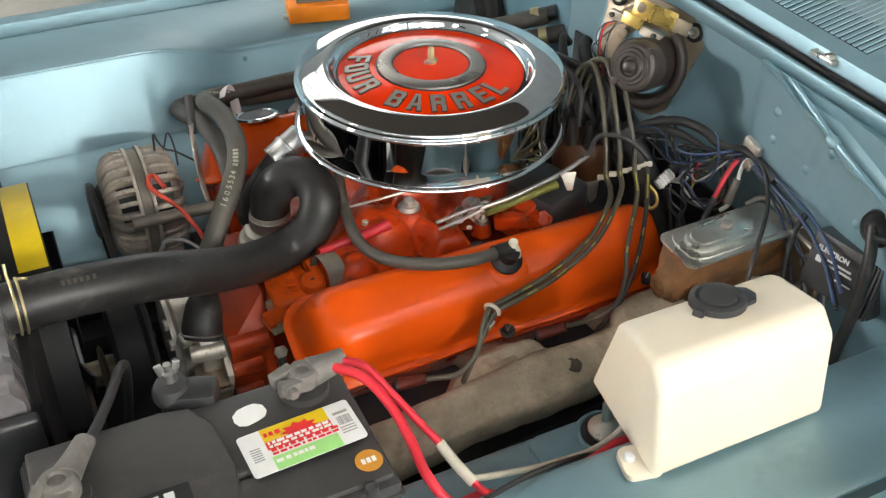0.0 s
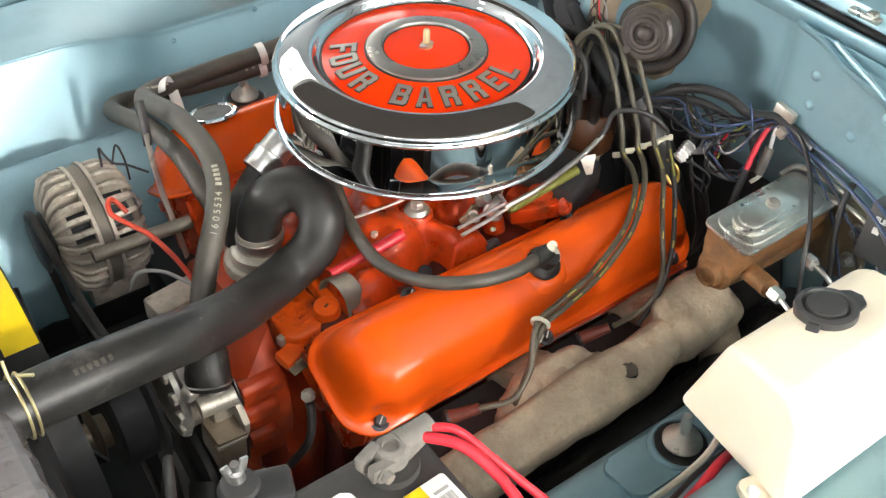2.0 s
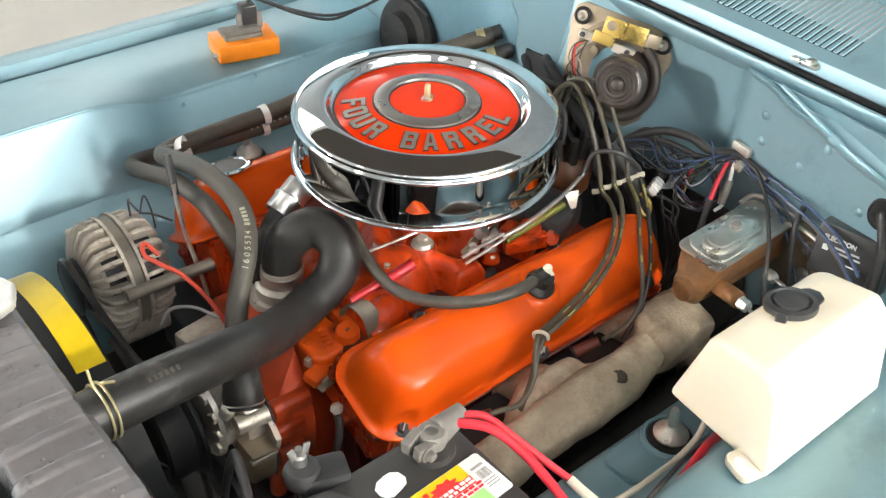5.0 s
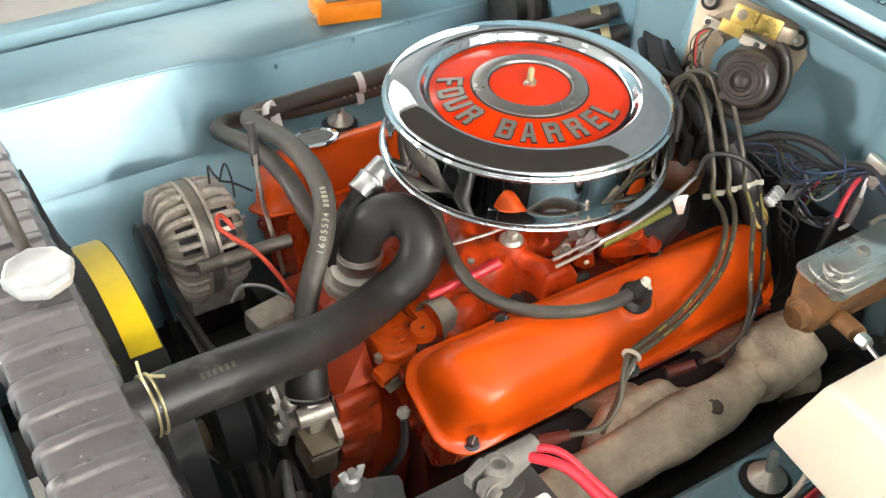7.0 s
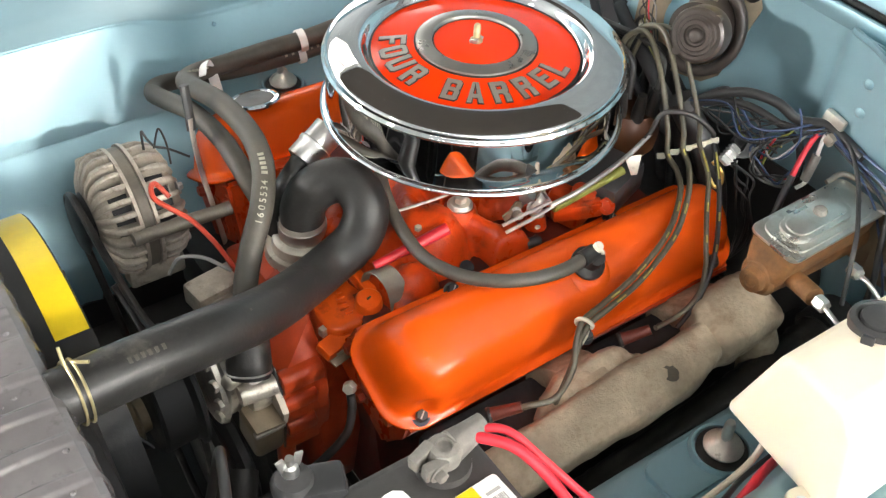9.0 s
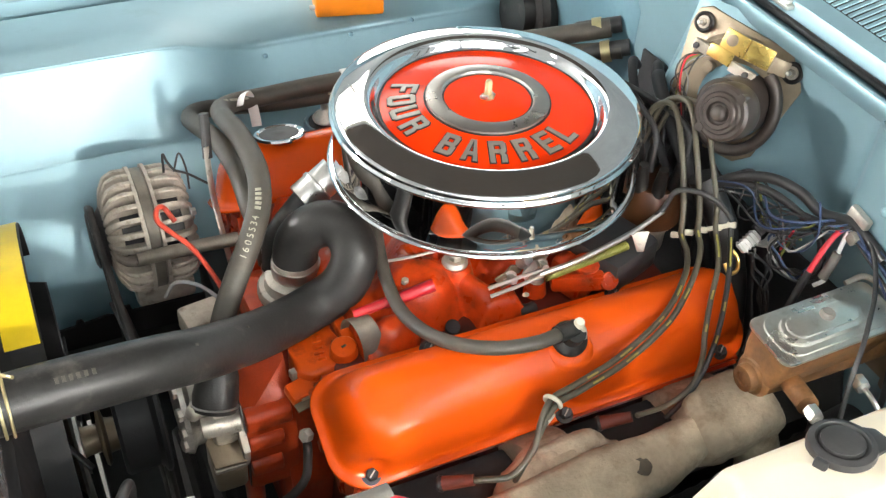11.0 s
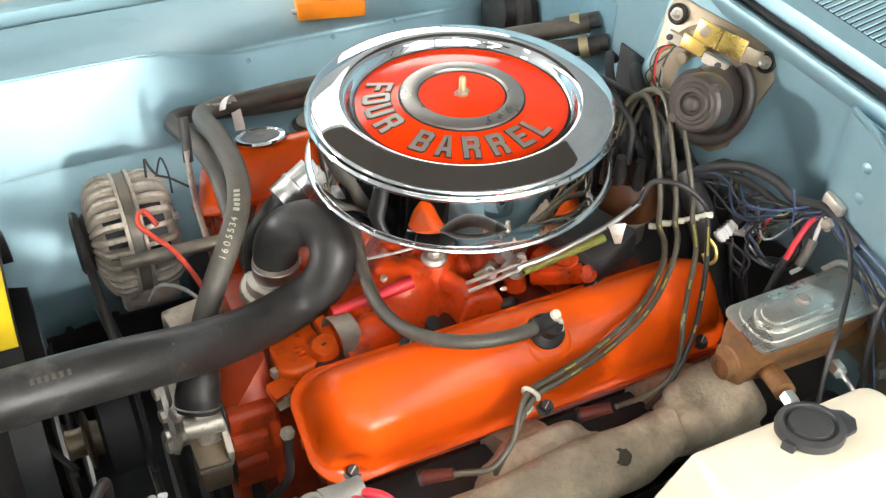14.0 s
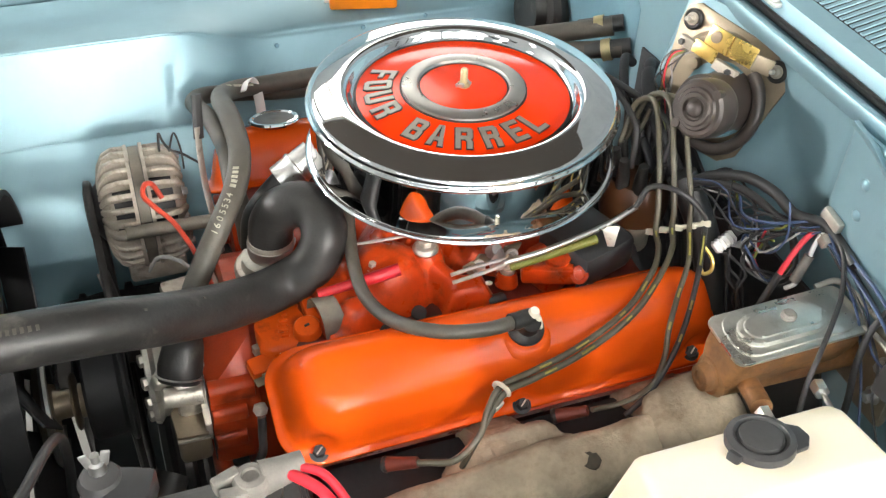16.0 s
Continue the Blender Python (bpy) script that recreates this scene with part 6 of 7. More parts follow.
# ---------------------------------------------------------------- washer bottle
bottle = thing("washer_bottle", "milky white plastic washer bottle with a black cap", "washer bottle", (0.035, -0.59, 0.84))
bm = B()
prism(bm, [(-0.507, 0.829), (-0.546, 0.948), (-0.562, 0.959), (-0.628, 0.969), (-0.650, 0.945), (-0.665, 0.846), (-0.60, 0.838)], 0.188, frame_of((-0.045, 0, 0), (1, 0, 0), (0, 1, 0)))
for v in bm.verts:
    if v.co.x < 0:
        v.co.x += 0.19 * (v.co.y + 0.51)
bmesh.ops.bevel(bm, geom=list(bm.edges), offset=0.0150, segments=6, profile=0.5, affect="EDGES", clamp_overlap=True)
part("body", bm, WHITE_PLASTIC, bottle, sharp=80)
bm = B()
prism(bm, rounded(0.021, 0.019, 0.010, 4), 0.011, at(-0.070, -0.638, 0.840, 6, 0, -12), 0.003)
part("foot", bm, WHITE_PLASTIC, bottle)
part("foot_screw", lathe(B(), [(0, 0.009), (0.004, 0.008), (0.006, 0.005), (0.006, 0.003)], at(-0.081, -0.634, 0.849), 16), WHITE, bottle)
part("outlet", lathe(B(), [(0.008, -0.03), (0.008, 0.0), (0.014, 0.004), (0.014, 0.01)], at(0.06, -0.53, 0.815), 16), WHITE_PLASTIC, bottle)
cap_at = at(0.049, -0.575, 0.961, -8, 0, 0)
bm = B()
lathe(bm, [(0.0285, -0.004), (0.0295, 0.003), (0.0285, 0.007), (0.023, 0.009), (0.0205, 0.006), (0.019, 0.006), (0.018, 0.0095), (0.013, 0.011), (0.0, 0.011)], cap_at, 40)
cap = part("cap", bm, BLACK_PAINT, bottle, "black snap cap with a hinge tab")
bm = B()
prism(bm, [(0.018, -0.019), (0.036, -0.012), (0.041, 0.0), (0.036, 0.012), (0.018, 0.019)], 0.005, cap_at @ at(0, 0, 0.001, 0, 0, -15), 0.0015)
part("hinge_tab", bm, BLACK_PLASTIC, cap)
part("latch", box(B(), (0.008, 0.012, 0.020), cap_at @ at(-0.031, -0.009, -0.003, 0, 15, 20), 0.002), BLACK_PLASTIC, cap)

# ---------------------------------------------------------------- brake master cylinder
master = thing("brake_master_cylinder", "rusty brown brake master cylinder with a zinc plated lid", "master cylinder", (0.235, -0.385, 0.79))
LIDM = at(0.237, -0.382, 0.857, 3, -2, 0)
bm = B()
prism(bm, rounded(0.083, 0.036, 0.012, 4), 0.005, LIDM @ at(0, 0, 0), 0.0015)
prism(bm, rounded(0.072, 0.030, 0.02, 5), 0.004, LIDM @ at(-0.002, 0, 0.004), 0.0015)
prism(bm, rounded(0.052, 0.021, 0.02, 6), 0.009, LIDM @ at(-0.012, -0.002, 0.006), 0.004)
prism(bm, rounded(0.046, 0.015, 0.014, 6), 0.006, LIDM @ at(-0.012, -0.002, 0.012), 0.003)
mlid = part("lid", bm, ZINC, master, "stepped zinc plated lid")
part("lid_bolt", lathe(B(), [(0.0085, 0), (0.0085, 0.003), (0.006, 0.006), (0, 0.0065)], LIDM @ at(-0.005, 0.0, 0.018), 20), LEAD, mlid)
bm = B()
loft(bm, [[LIDM @ Vector((x + sh, y, z)) for x, y in rounded(hx, hy, 0.012, 5)] for z, hx, hy, sh in ((0.001, 0.079, 0.033, 0.0), (-0.010, 0.079, 0.033, 0.0), (-0.024, 0.080, 0.031, -0.003), (-0.042, 0.078, 0.026, -0.008), (-0.060, 0.074, 0.022, -0.010))])
part("reservoir", bm, RUST, master, "", 60)
part("lid_bail", tube(B(), [LIDM @ Vector(q) for q in ((0.060, 0.040, 0.002), (0.084, 0.036, 0.008), (0.090, 0.005, 0.010), (0.091, -0.030, 0.009), (0.089, -0.052, 0.003), (0.080, -0.058, -0.012))], 0.0036, 10, 6), PALE_METAL, master, "pale steel bail behind the lid")
bm = B()
tube(bm, [(0.158, -0.378, 0.803), (0.20, -0.38, 0.802), (0.30, -0.382, 0.802), (0.335, -0.382, 0.802)], 0.0245, 24, 3)
lathe(bm, [(0.0, 0.010), (0.008, 0.010), (0.009, 0.012), (0.015, 0.012), (0.017, 0.003), (0.021, 0.002), (0.0255, -0.004)], frame_of((0.154, -0.378, 0.803), (-1, 0, 0)), 28)
part("bore", bm, RUST, master)
bm = B()
tube(bm, [(0.185, -0.395, 0.81), (0.178, -0.43, 0.815), (0.173, -0.446, 0.818)], 0.012, 14, 3)
part("outlet_boss", bm, RUST, master)
for p, d in (((0.171, -0.450, 0.819), (-0.2, -1, 0.1)), ((0.245, -0.438, 0.822), (-0.3, -1, 0.2))):
    part("line_nut", hexbolt(B(), frame_of(p, d), 0.009, 0.016, False), ZINC, master)
bm = B()
tube(bm, [(0.169, -0.46, 0.82), (0.164, -0.49, 0.815), (0.175, -0.52, 0.79), (0.20, -0.53, 0.75)], 0.003, 8, 6)
tube(bm, [(0.243, -0.448, 0.823), (0.240, -0.47, 0.822), (0.246, -0.49, 0.80), (0.25, -0.50, 0.75)], 0.003, 8, 6)
single("brake_line", bm, STEEL, "bright bent steel brake lines", "brake line")
part("mounting_flange", box(B(), (0.008, 0.10, 0.09), at(0.332, -0.382, 0.805), 0.006), BROWN_METAL, master)

# ---------------------------------------------------------------- wiper motor
wiper = thing("wiper_motor", "dark round wiper motor on a bronze-grey plate", "wiper motor", (0.30, -0.1, 0.95))
WP = frame_of((0.322, -0.054, 0.965), (-0.88, -0.35, 0.32), (0.37, -0.93, 0))
bm = B()
prism(bm, [(-0.078, 0.045), (-0.074, 0.064), (-0.058, 0.072), (-0.035, 0.068), (0.078, 0.056), (0.093, 0.044), (0.094, 0.028), (0.066, -0.082), (0.046, -0.098), (0.0, -0.098), (-0.052, -0.074), (-0.070, -0.058)], 0.004, WP, 0.0015)
plate = part("plate", bm, BROWN_METAL, wiper)
for px, py in ((-0.060, 0.050), (0.073, 0.036), (-0.053, -0.050)):
    bm = B()
    lathe(bm, [(0.0138, 0.003), (0.0138, 0.007), (0.0115, 0.0085), (0.0095, 0.0075), (0.0, 0.0075)], WP @ at(px, py, 0), 24)
    part("rubber_washer", bm, RUBBER, plate)
    part("mount_nut", hexbolt(B(), WP @ at(px, py, 0.0075), 0.0055, 0.009), ALT_METAL, plate)
    part("mount_stud", lathe(B(), [(0.0032, 0.014), (0.0032, 0.021), (0.002, 0.0225), (0, 0.0225)], WP @ at(px, py, 0), 12), ZINC, plate)
bm = B()
lathe(bm, [(0.062, 0.004), (0.062, 0.016), (0.056, 0.022), (0.0, 0.024)], WP @ at(0.004, -0.006, 0), 44)
part("gearbox", bm, BROWN_METAL, wiper)
bm = B()
tube(bm, [WP @ Vector((0.029 + 0.052 * math.cos(radians(a)), -0.024 + 0.058 * math.sin(radians(a)), 0.026)) for a in range(-120, 66, 15)], 0.008, 10, 3)
part("gear_rim", bm, MOTOR_BLACK, wiper)
# Blue paint on this cover stands in for a blue reflection.
part("gear_cover", lathe(B(), [(0.048, 0.02), (0.046, 0.027), (0.0, 0.027)], WP @ at(0.022, -0.022, 0), 32), BLUE_DULL, wiper)
MO = WP @ at(0.0480, -0.019, 0.032) @ Matrix.Diagonal((0.9, 0.9, 0.96, 1))
part("motor_neck", lathe(B(), [(0.040, -0.008), (0.034, 0.01), (0.033, 0.052), (0, 0.052)], WP @ at(0.034, -0.018, 0.030), 36), MOTOR_BLACK, wiper)
bm = B()
lathe(bm, [(0.034, 0.040), (0.0385, 0.046), (0.0395, 0.052), (0.0395, 0.074), (0.038, 0.080), (0.034, 0.083), (0.029, 0.083), (0.027, 0.086), (0.023, 0.086), (0.021, 0.089), (0.016, 0.089), (0.014, 0.086), (0.011, 0.086), (0.009, 0.092), (0.006, 0.094), (0.0, 0.094)], MO, 48)
mcan = part("motor_can", bm, MOTOR_BLACK, wiper)
for a in (55, 235):
    part("can_screw", lathe(B(), [(0.0062, 0.070), (0.0062, 0.084), (0.0, 0.085)], MO @ at(0.0345 * math.cos(radians(a)), 0.0345 * math.sin(radians(a)), 0), 14), MOTOR_BLACK, mcan)
bm = B()
box(bm, (0.034, 0.026, 0.004), WP @ at(0.004, 0.048, 0.040, 0, 0, -6), 0.001)
box(bm, (0.032, 0.026, 0.004), WP @ at(0.037, 0.045, 0.0355, 0, 15, -6), 0.001)
part("switch_cover", bm, BRASS, wiper, "yellow passivated switch cover")
part("switch_blade", box(B(), (0.034, 0.017, 0.003), WP @ at(-0.008, 0.0285, 0.0425, 0, 0, -6), 0.001), BRASS, wiper)
part("switch_strap", box(B(), (0.024, 0.020, 0.004), WP @ at(0.062, 0.040, 0.026, 0, 40, -6), 0.001), BROWN_METAL, wiper)
for tx, ty, tw in ((-0.036, 0.027, 0.026), (0.024, 0.018, 0.034)):
    strip = part("terminal_strip", box(B(), (tw, 0.013, 0.010), WP @ at(tx, ty, 0.036, 0, 0, -8), 0.0015), ALT_METAL, wiper)
    part("strip_terminal", hexbolt(B(), WP @ at(tx + (-0.006 if tx < 0 else 0.008), ty, 0.041), 0.0042, 0.006, False), BLACK_PLASTIC, strip)
for px, py, ph in ((0.0, 0.050, 0.046), (-0.022, 0.006, 0.036)):
    part("switch_rivet", lathe(B(), [(0.0075, 0.020), (0.0075, ph - 0.002), (0.0, ph)], WP @ at(px, py, 0), 16), BROWN_METAL, wiper)
harness = thing("wiper_wiring", "bundle of thin coloured wires at the wiper motor", "wires", WP.translation)
twist = random.Random(8)
for colour in (WIRE_BLACK, WIRE_GREEN, WIRE_BLACK, RED, WIRE_GREY, WIRE_BLACK, BROWN):
    j = lambda s: twist.uniform(-s, s)
    part("wire", tube(B(), [WP @ Vector((-0.030 + j(0.006), 0.022, 0.038)), WP @ Vector((-0.044 + j(0.008), 0.006 + j(0.008), 0.044)), WP @ Vector((-0.040 + j(0.012), -0.018 + j(0.010), 0.050 + j(0.008))), WP @ Vector((-0.030 + j(0.010), -0.042 + j(0.008), 0.055 + j(0.006))), WP @ Vector((-0.01, -0.08, 0.05))], 0.0011, 6, 5), colour, harness)

# ---------------------------------------------------------------- orange box on the far fender
orange_box = thing("regulator_box", "small orange metal box with a grey hinged top", "control box", (0.03, 0.58, 0.79))
OB = at(0.035, 0.582, 0.797, 0, 0, -12)
bm = B()
box(bm, (0.115, 0.075, 0.034), OB @ at(0, 0, 0.017), 0.004)
part("housing", bm, ORANGE_BOX, orange_box)
bm = B()
box(bm, (0.07, 0.05, 0.008), OB @ at(-0.005, 0.0, 0.040, 0, 0, 0), 0.001)
box(bm, (0.07, 0.003, 0.022), OB @ at(-0.005, -0.018, 0.046, 20, 0, 0), 0.001)
box(bm, (0.05, 0.003, 0.03), OB @ at(0.02, 0.02, 0.050, -15, 0, 0), 0.001)
part("finned_top", bm, LEAD, orange_box)
bm = B()
lathe(bm, [(0.0, 0.01), (0.004, 0.009), (0.005, 0)], frame_of(OB @ Vector((-0.057, -0.022, 0.012)), OB.to_3x3() @ Vector((-1, 0, 0))), 14)
part("screw", bm, STEEL, orange_box)
part("connector", box(B(), (0.03, 0.03, 0.05), OB @ at(0.02, 0.03, 0.055), 0.004), BLACK_PLASTIC, orange_box)
bm = B()
for k in range(2):
    tube(bm, [OB @ Vector((0.02, 0.03, 0.078)), (0.075, 0.60, 0.885), (0.15, 0.575, 0.850 - 0.005 * k), (0.21, 0.55, 0.835 - 0.008 * k), (0.26, 0.52, 0.85), (0.31, 0.47, 0.885), (0.325, 0.40, 0.86)], 0.003, 8, 6)
single("regulator_wiring", bm, WIRE_BLACK, "thin black wires running to the firewall", "wires")

# ---------------------------------------------------------------- ignition
distributor = thing("distributor", "brown distributor cap with black lead boots behind the air cleaner", "distributor", (0.215, -0.07, 0.70))
DZ = 0.785
part("cap", lathe(B(), [(0.044, 0.0), (0.046, 0.02), (0.044, 0.045), (0.036, 0.056), (0.0, 0.058)], at(0.222, -0.070, DZ), 36), BROWN, distributor)
for k in range(8):
    a = radians(45 * k + 20)
    part("boot", tube(B(), [(0.222 + 0.030 * math.cos(a), -0.070 + 0.030 * math.sin(a), DZ + 0.050), (0.222 + 0.031 * math.cos(a), -0.070 + 0.031 * math.sin(a), DZ + 0.072), (0.222 + 0.034 * math.cos(a), -0.070 + 0.034 * math.sin(a), DZ + 0.095)], [0.0095, 0.0085, 0.006], 12, 3), RUBBER, distributor)
part("shaft_housing", lathe(B(), [(0.028, -0.10), (0.03, -0.02), (0.044, 0.0)], at(0.222, -0.070, DZ), 24), ALT_METAL, distributor)


def wire(name, pts, r, mat, label, category, group="", steps=7, seg=8):
    return single(name, tube(B(), pts, r, seg, steps), mat, label, category, group)


RUN_A = [(0.20, -0.05, 0.885), (0.215, -0.045, 0.935), (0.222, -0.075, 0.955), (0.208, -0.125, 0.92), (0.196, -0.163, 0.870), (0.190, -0.178, 0.840), (0.178, -0.208, 0.838), (0.150, -0.243, 0.838), (0.10, -0.278, 0.823), (0.03, -0.302, 0.808), (-0.03, -0.313, 0.800), (-0.066, -0.320, 0.797), (-0.085, -0.334, 0.783), (-0.10, -0.350, 0.762), (-0.13, -0.360, 0.745), (-0.160, -0.352, 0.743), (-0.172, -0.346, 0.740)]
RUN_B = [(0.21, -0.045, 0.885), (0.228, -0.05, 0.945), (0.232, -0.09, 0.965), (0.218, -0.14, 0.925), (0.208, -0.178, 0.875), (0.204, -0.189, 0.850), (0.192, -0.214, 0.843), (0.157, -0.250, 0.838), (0.105, -0.2855, 0.8215), (0.034, -0.309, 0.805), (-0.027, -0.320, 0.797), (-0.066, -0.327, 0.791), (-0.10, -0.345, 0.75), (-0.12, -0.35, 0.71)]
RUN_C = [(0.22, -0.05, 0.885), (0.238, -0.06, 0.95), (0.238, -0.11, 0.968), (0.228, -0.155, 0.93), (0.222, -0.190, 0.885), (0.219, -0.201, 0.860), (0.198, -0.242, 0.845), (0.169, -0.275, 0.823), (0.147, -0.302, 0.803), (0.137, -0.319, 0.778), (0.121, -0.331, 0.752), (0.085, -0.338, 0.741), (0.038, -0.343, 0.748)]
RUN_D = [(0.155, -0.163, 0.866), (0.168, -0.160, 0.872), (0.182, -0.162, 0.898), (0.208, -0.185, 0.900), (0.230, -0.205, 0.880), (0.233, -0.212, 0.862), (0.205, -0.256, 0.838), (0.180, -0.288, 0.812), (0.157, -0.312, 0.790), (0.136, -0.327, 0.766), (0.114, -0.336, 0.742), (0.088, -0.338, 0.715)]
for n, run in enumerate((RUN_A, RUN_B, RUN_C, RUN_D)):
    lead = thing("ignition_lead", "dark ignition lead with worn olive print", "ignition lead", run[0], "ignition leads")
    part("lead", tube(B(), run, 0.0037 if n < 2 else 0.0033, 10, 8), PLUG_WIRE if n < 3 else WIRE_BLACK, lead)
    bm = B()
    curve_pts = spline(run, 8)
    for a, b in ((40, 44), (58, 61), (64, 66), (70, 73), (76, 79)) if n < 2 else ((42, 48), (54, 57), (62, 65)):
        if b < len(curve_pts):
            tube(bm, [q + Vector((-0.0013, -0.0021, 0.0021)) for q in curve_pts[a:b]], 0.0014, 8, 1, smooth=False)
    tagged(part("printed_mark", bm, OLIVE_PRINT, lead), kind="stuff")
for k, (px, py) in enumerate(((0.245, -0.045), (0.255, -0.075), (0.215, -0.035), (0.200, -0.085), (0.235, -0.10))):
    lead = thing("ignition_lead", "dark ignition lead crossing behind the air cleaner", "ignition lead", (px, py, 0.87), "ignition leads")
    part("lead", tube(B(), [(px, py, 0.868), (px + 0.006, py + 0.02, 0.905 + 0.006 * k), (0.235 - 0.008 * k, 0.01 + 0.012 * k, 0.915 + 0.004 * k), (0.205, 0.06 + 0.012 * k, 0.895), (0.16, 0.11 + 0.015 * k, 0.855), (0.10, 0.16 + 0.02 * k, 0.83)], 0.0040, 10, 8), WIRE_BLACK, lead)
for k, (dx, dy) in enumerate(((0.0, 0.0), (0.014, 0.022), (-0.012, 0.045))):
    wire("vacuum_hose", [(0.300 + dx, 0.05 + dy, 0.905), (0.275 + dx, 0.03 + dy, 0.925), (0.255 + dx, -0.02 + dy, 0.915 - 0.008 * k), (0.250 + dx, -0.085 + dy, 0.875), (0.262 + dx, -0.13 + dy, 0.82), (0.272, -0.15 + dy, 0.74), (0.275, -0.16 + dy, 0.66)], 0.0095 - 0.0015 * k, MATT_BLACK, "black rubber hose hanging at the firewall", "hose", "firewall hoses", 7, 12)
spacer = thing("lead_spacer", "cream plastic spacer bar holding four ignition leads", "wire spacer", (0.21, -0.19, 0.85))
bm = B()
axis = Vector((0.046, -0.041, 0.034))
for k in range(5):
    p = Vector((0.189, -0.169, 0.832)) + axis * (k / 4)
    box(bm, (0.011, 0.007, 0.0075), frame_of(p, (0.2, 0.5, 0.9), axis), 0.0015)
tube(bm, [Vector((0.187, -0.167, 0.830)), Vector((0.237, -0.212, 0.868))], 0.0030, 8, 2)
part("bar", bm, CREAM, spacer)
clip_ob = thing("lead_clip", "cream plastic clip holding leads on the valve cover", "clip", (-0.068, -0.32, 0.79))
bm = B()
m = frame_of((-0.066, -0.323, 0.796), (-0.7, -0.45, -0.2))
tube(bm, [m @ Vector((0.0095 * math.cos(radians(a)), 0.0095 * math.sin(radians(a)), 0)) for a in range(0, 331, 20)], 0.0026, 8, 2)
box(bm, (0.014, 0.006, 0.012), at(-0.072, -0.330, 0.778, 20, 0, 30), 0.002)
part("ring", bm, CREAM, clip_ob)
# The plug boots' shadow is put into this darkened red.
SHADED_BOOT = material("shaded_red_rubber", (0.13, 0.022, 0.012), 0.5, 0, 0.2, 60)
for p, q in (((-0.168, -0.348, 0.742), (-0.198, -0.330, 0.728)), ((0.036, -0.338, 0.742), (0.005, -0.322, 0.726))):
    boot = thing("plug_boot", "red-orange rubber spark plug boot", "plug boot", q, "plug boots")
    part("boot", tube(B(), [p, Vector(p).lerp(Vector(q), 0.5), q], [0.0062, 0.0072, 0.0085], 12, 4), SHADED_BOOT, boot)
    part("collar", lathe(B(), [(0.0082, -0.003), (0.0096, 0.0), (0.0082, 0.003)], frame_of(q, Vector(q) - Vector(p)), 14), RUBBER, boot)

# red choke tube and black bellhousing parts seen past the intake
wire("vacuum_tube", [(-0.215, -0.112, 0.788), (-0.185, -0.116, 0.796), (-0.150, -0.120, 0.804), (-0.118, -0.123, 0.812)], [0.0056, 0.0060, 0.0074, 0.0078], material("red_rubber", (0.42, 0.012, 0.02), 0.35, 0, 0.15, 60), "short red rubber vacuum tube on the intake", "tube", seg=12)
wire("fuel_line", [(-0.20, -0.04, 0.80), (-0.14, -0.08, 0.825), (-0.06, -0.10, 0.845), (-0.02, -0.08, 0.85)], 0.0018, ALUMINIUM, "thin bright steel fuel line", "fuel line")
bm = B()
lathe(bm, [(0.21, 0.0), (0.20, 0.10), (0.17, 0.16)], frame_of((0.21, 0, 0.55), (1, 0, 0)), 40)
bell = thing("bell_housing", "black bell housing behind the engine", "bell housing", (0.25, 0, 0.35))
part("shell", thicken(bm, 0.006), BLACK_PAINT, bell)
part("flange", lathe(B(), [(0.205, 0.0), (0.222, 0.0), (0.222, 0.010), (0.205, 0.010)], frame_of((0.208, 0, 0.55), (1, 0, 0)), 40, closed=True), BLACK_PAINT, bell)
for a in (30, 60, 90, 120, 150):
    part("flange_bolt", hexbolt(B(), frame_of((0.207, 0.214 * math.cos(radians(a)), 0.55 + 0.214 * math.sin(radians(a))), (-1, 0, 0)), 0.006, 0.008, False), BLACK_PAINT, bell)
bm = B()
box(bm, (0.09, 0.09, 0.05), at(0.125, -0.13, 0.795, 0, 0, 20), 0.012)
single("choke_housing", bm, BLACK_PLASTIC, "black moulded housing beside the carburettor", "housing")
bm = B()
box(bm, (0.04, 0.055, 0.05), at(0.07, -0.135, 0.775, 0, 0, 20), 0.012)
lathe(bm, [(0.016, 0), (0.016, 0.02), (0.010, 0.022), (0, 0.022)], at(0.075, -0.15, 0.79, 10, 0, 0), 18)
part("heat_boss", bm, ORANGE_CAST, intake)
bm = B()
tube(bm, [(-0.26, -0.43, 0.60), (-0.1, -0.425, 0.615), (0.1, -0.42, 0.635), (0.33, -0.41, 0.66)], [0.030 if k % 2 else 0.025 for k in range(60)], 14, 20)
shaft = thing("steering_shaft", "black ribbed steering shaft cover beside the manifold", "steering shaft", (0, -0.42, 0.58))
part("cover", bm, RUBBER, shaft)
part("coupling", tube(B(), [(0.29, -0.412, 0.655), (0.335, -0.41, 0.661)], 0.036, 20, 2), BLACK_PAINT, shaft)

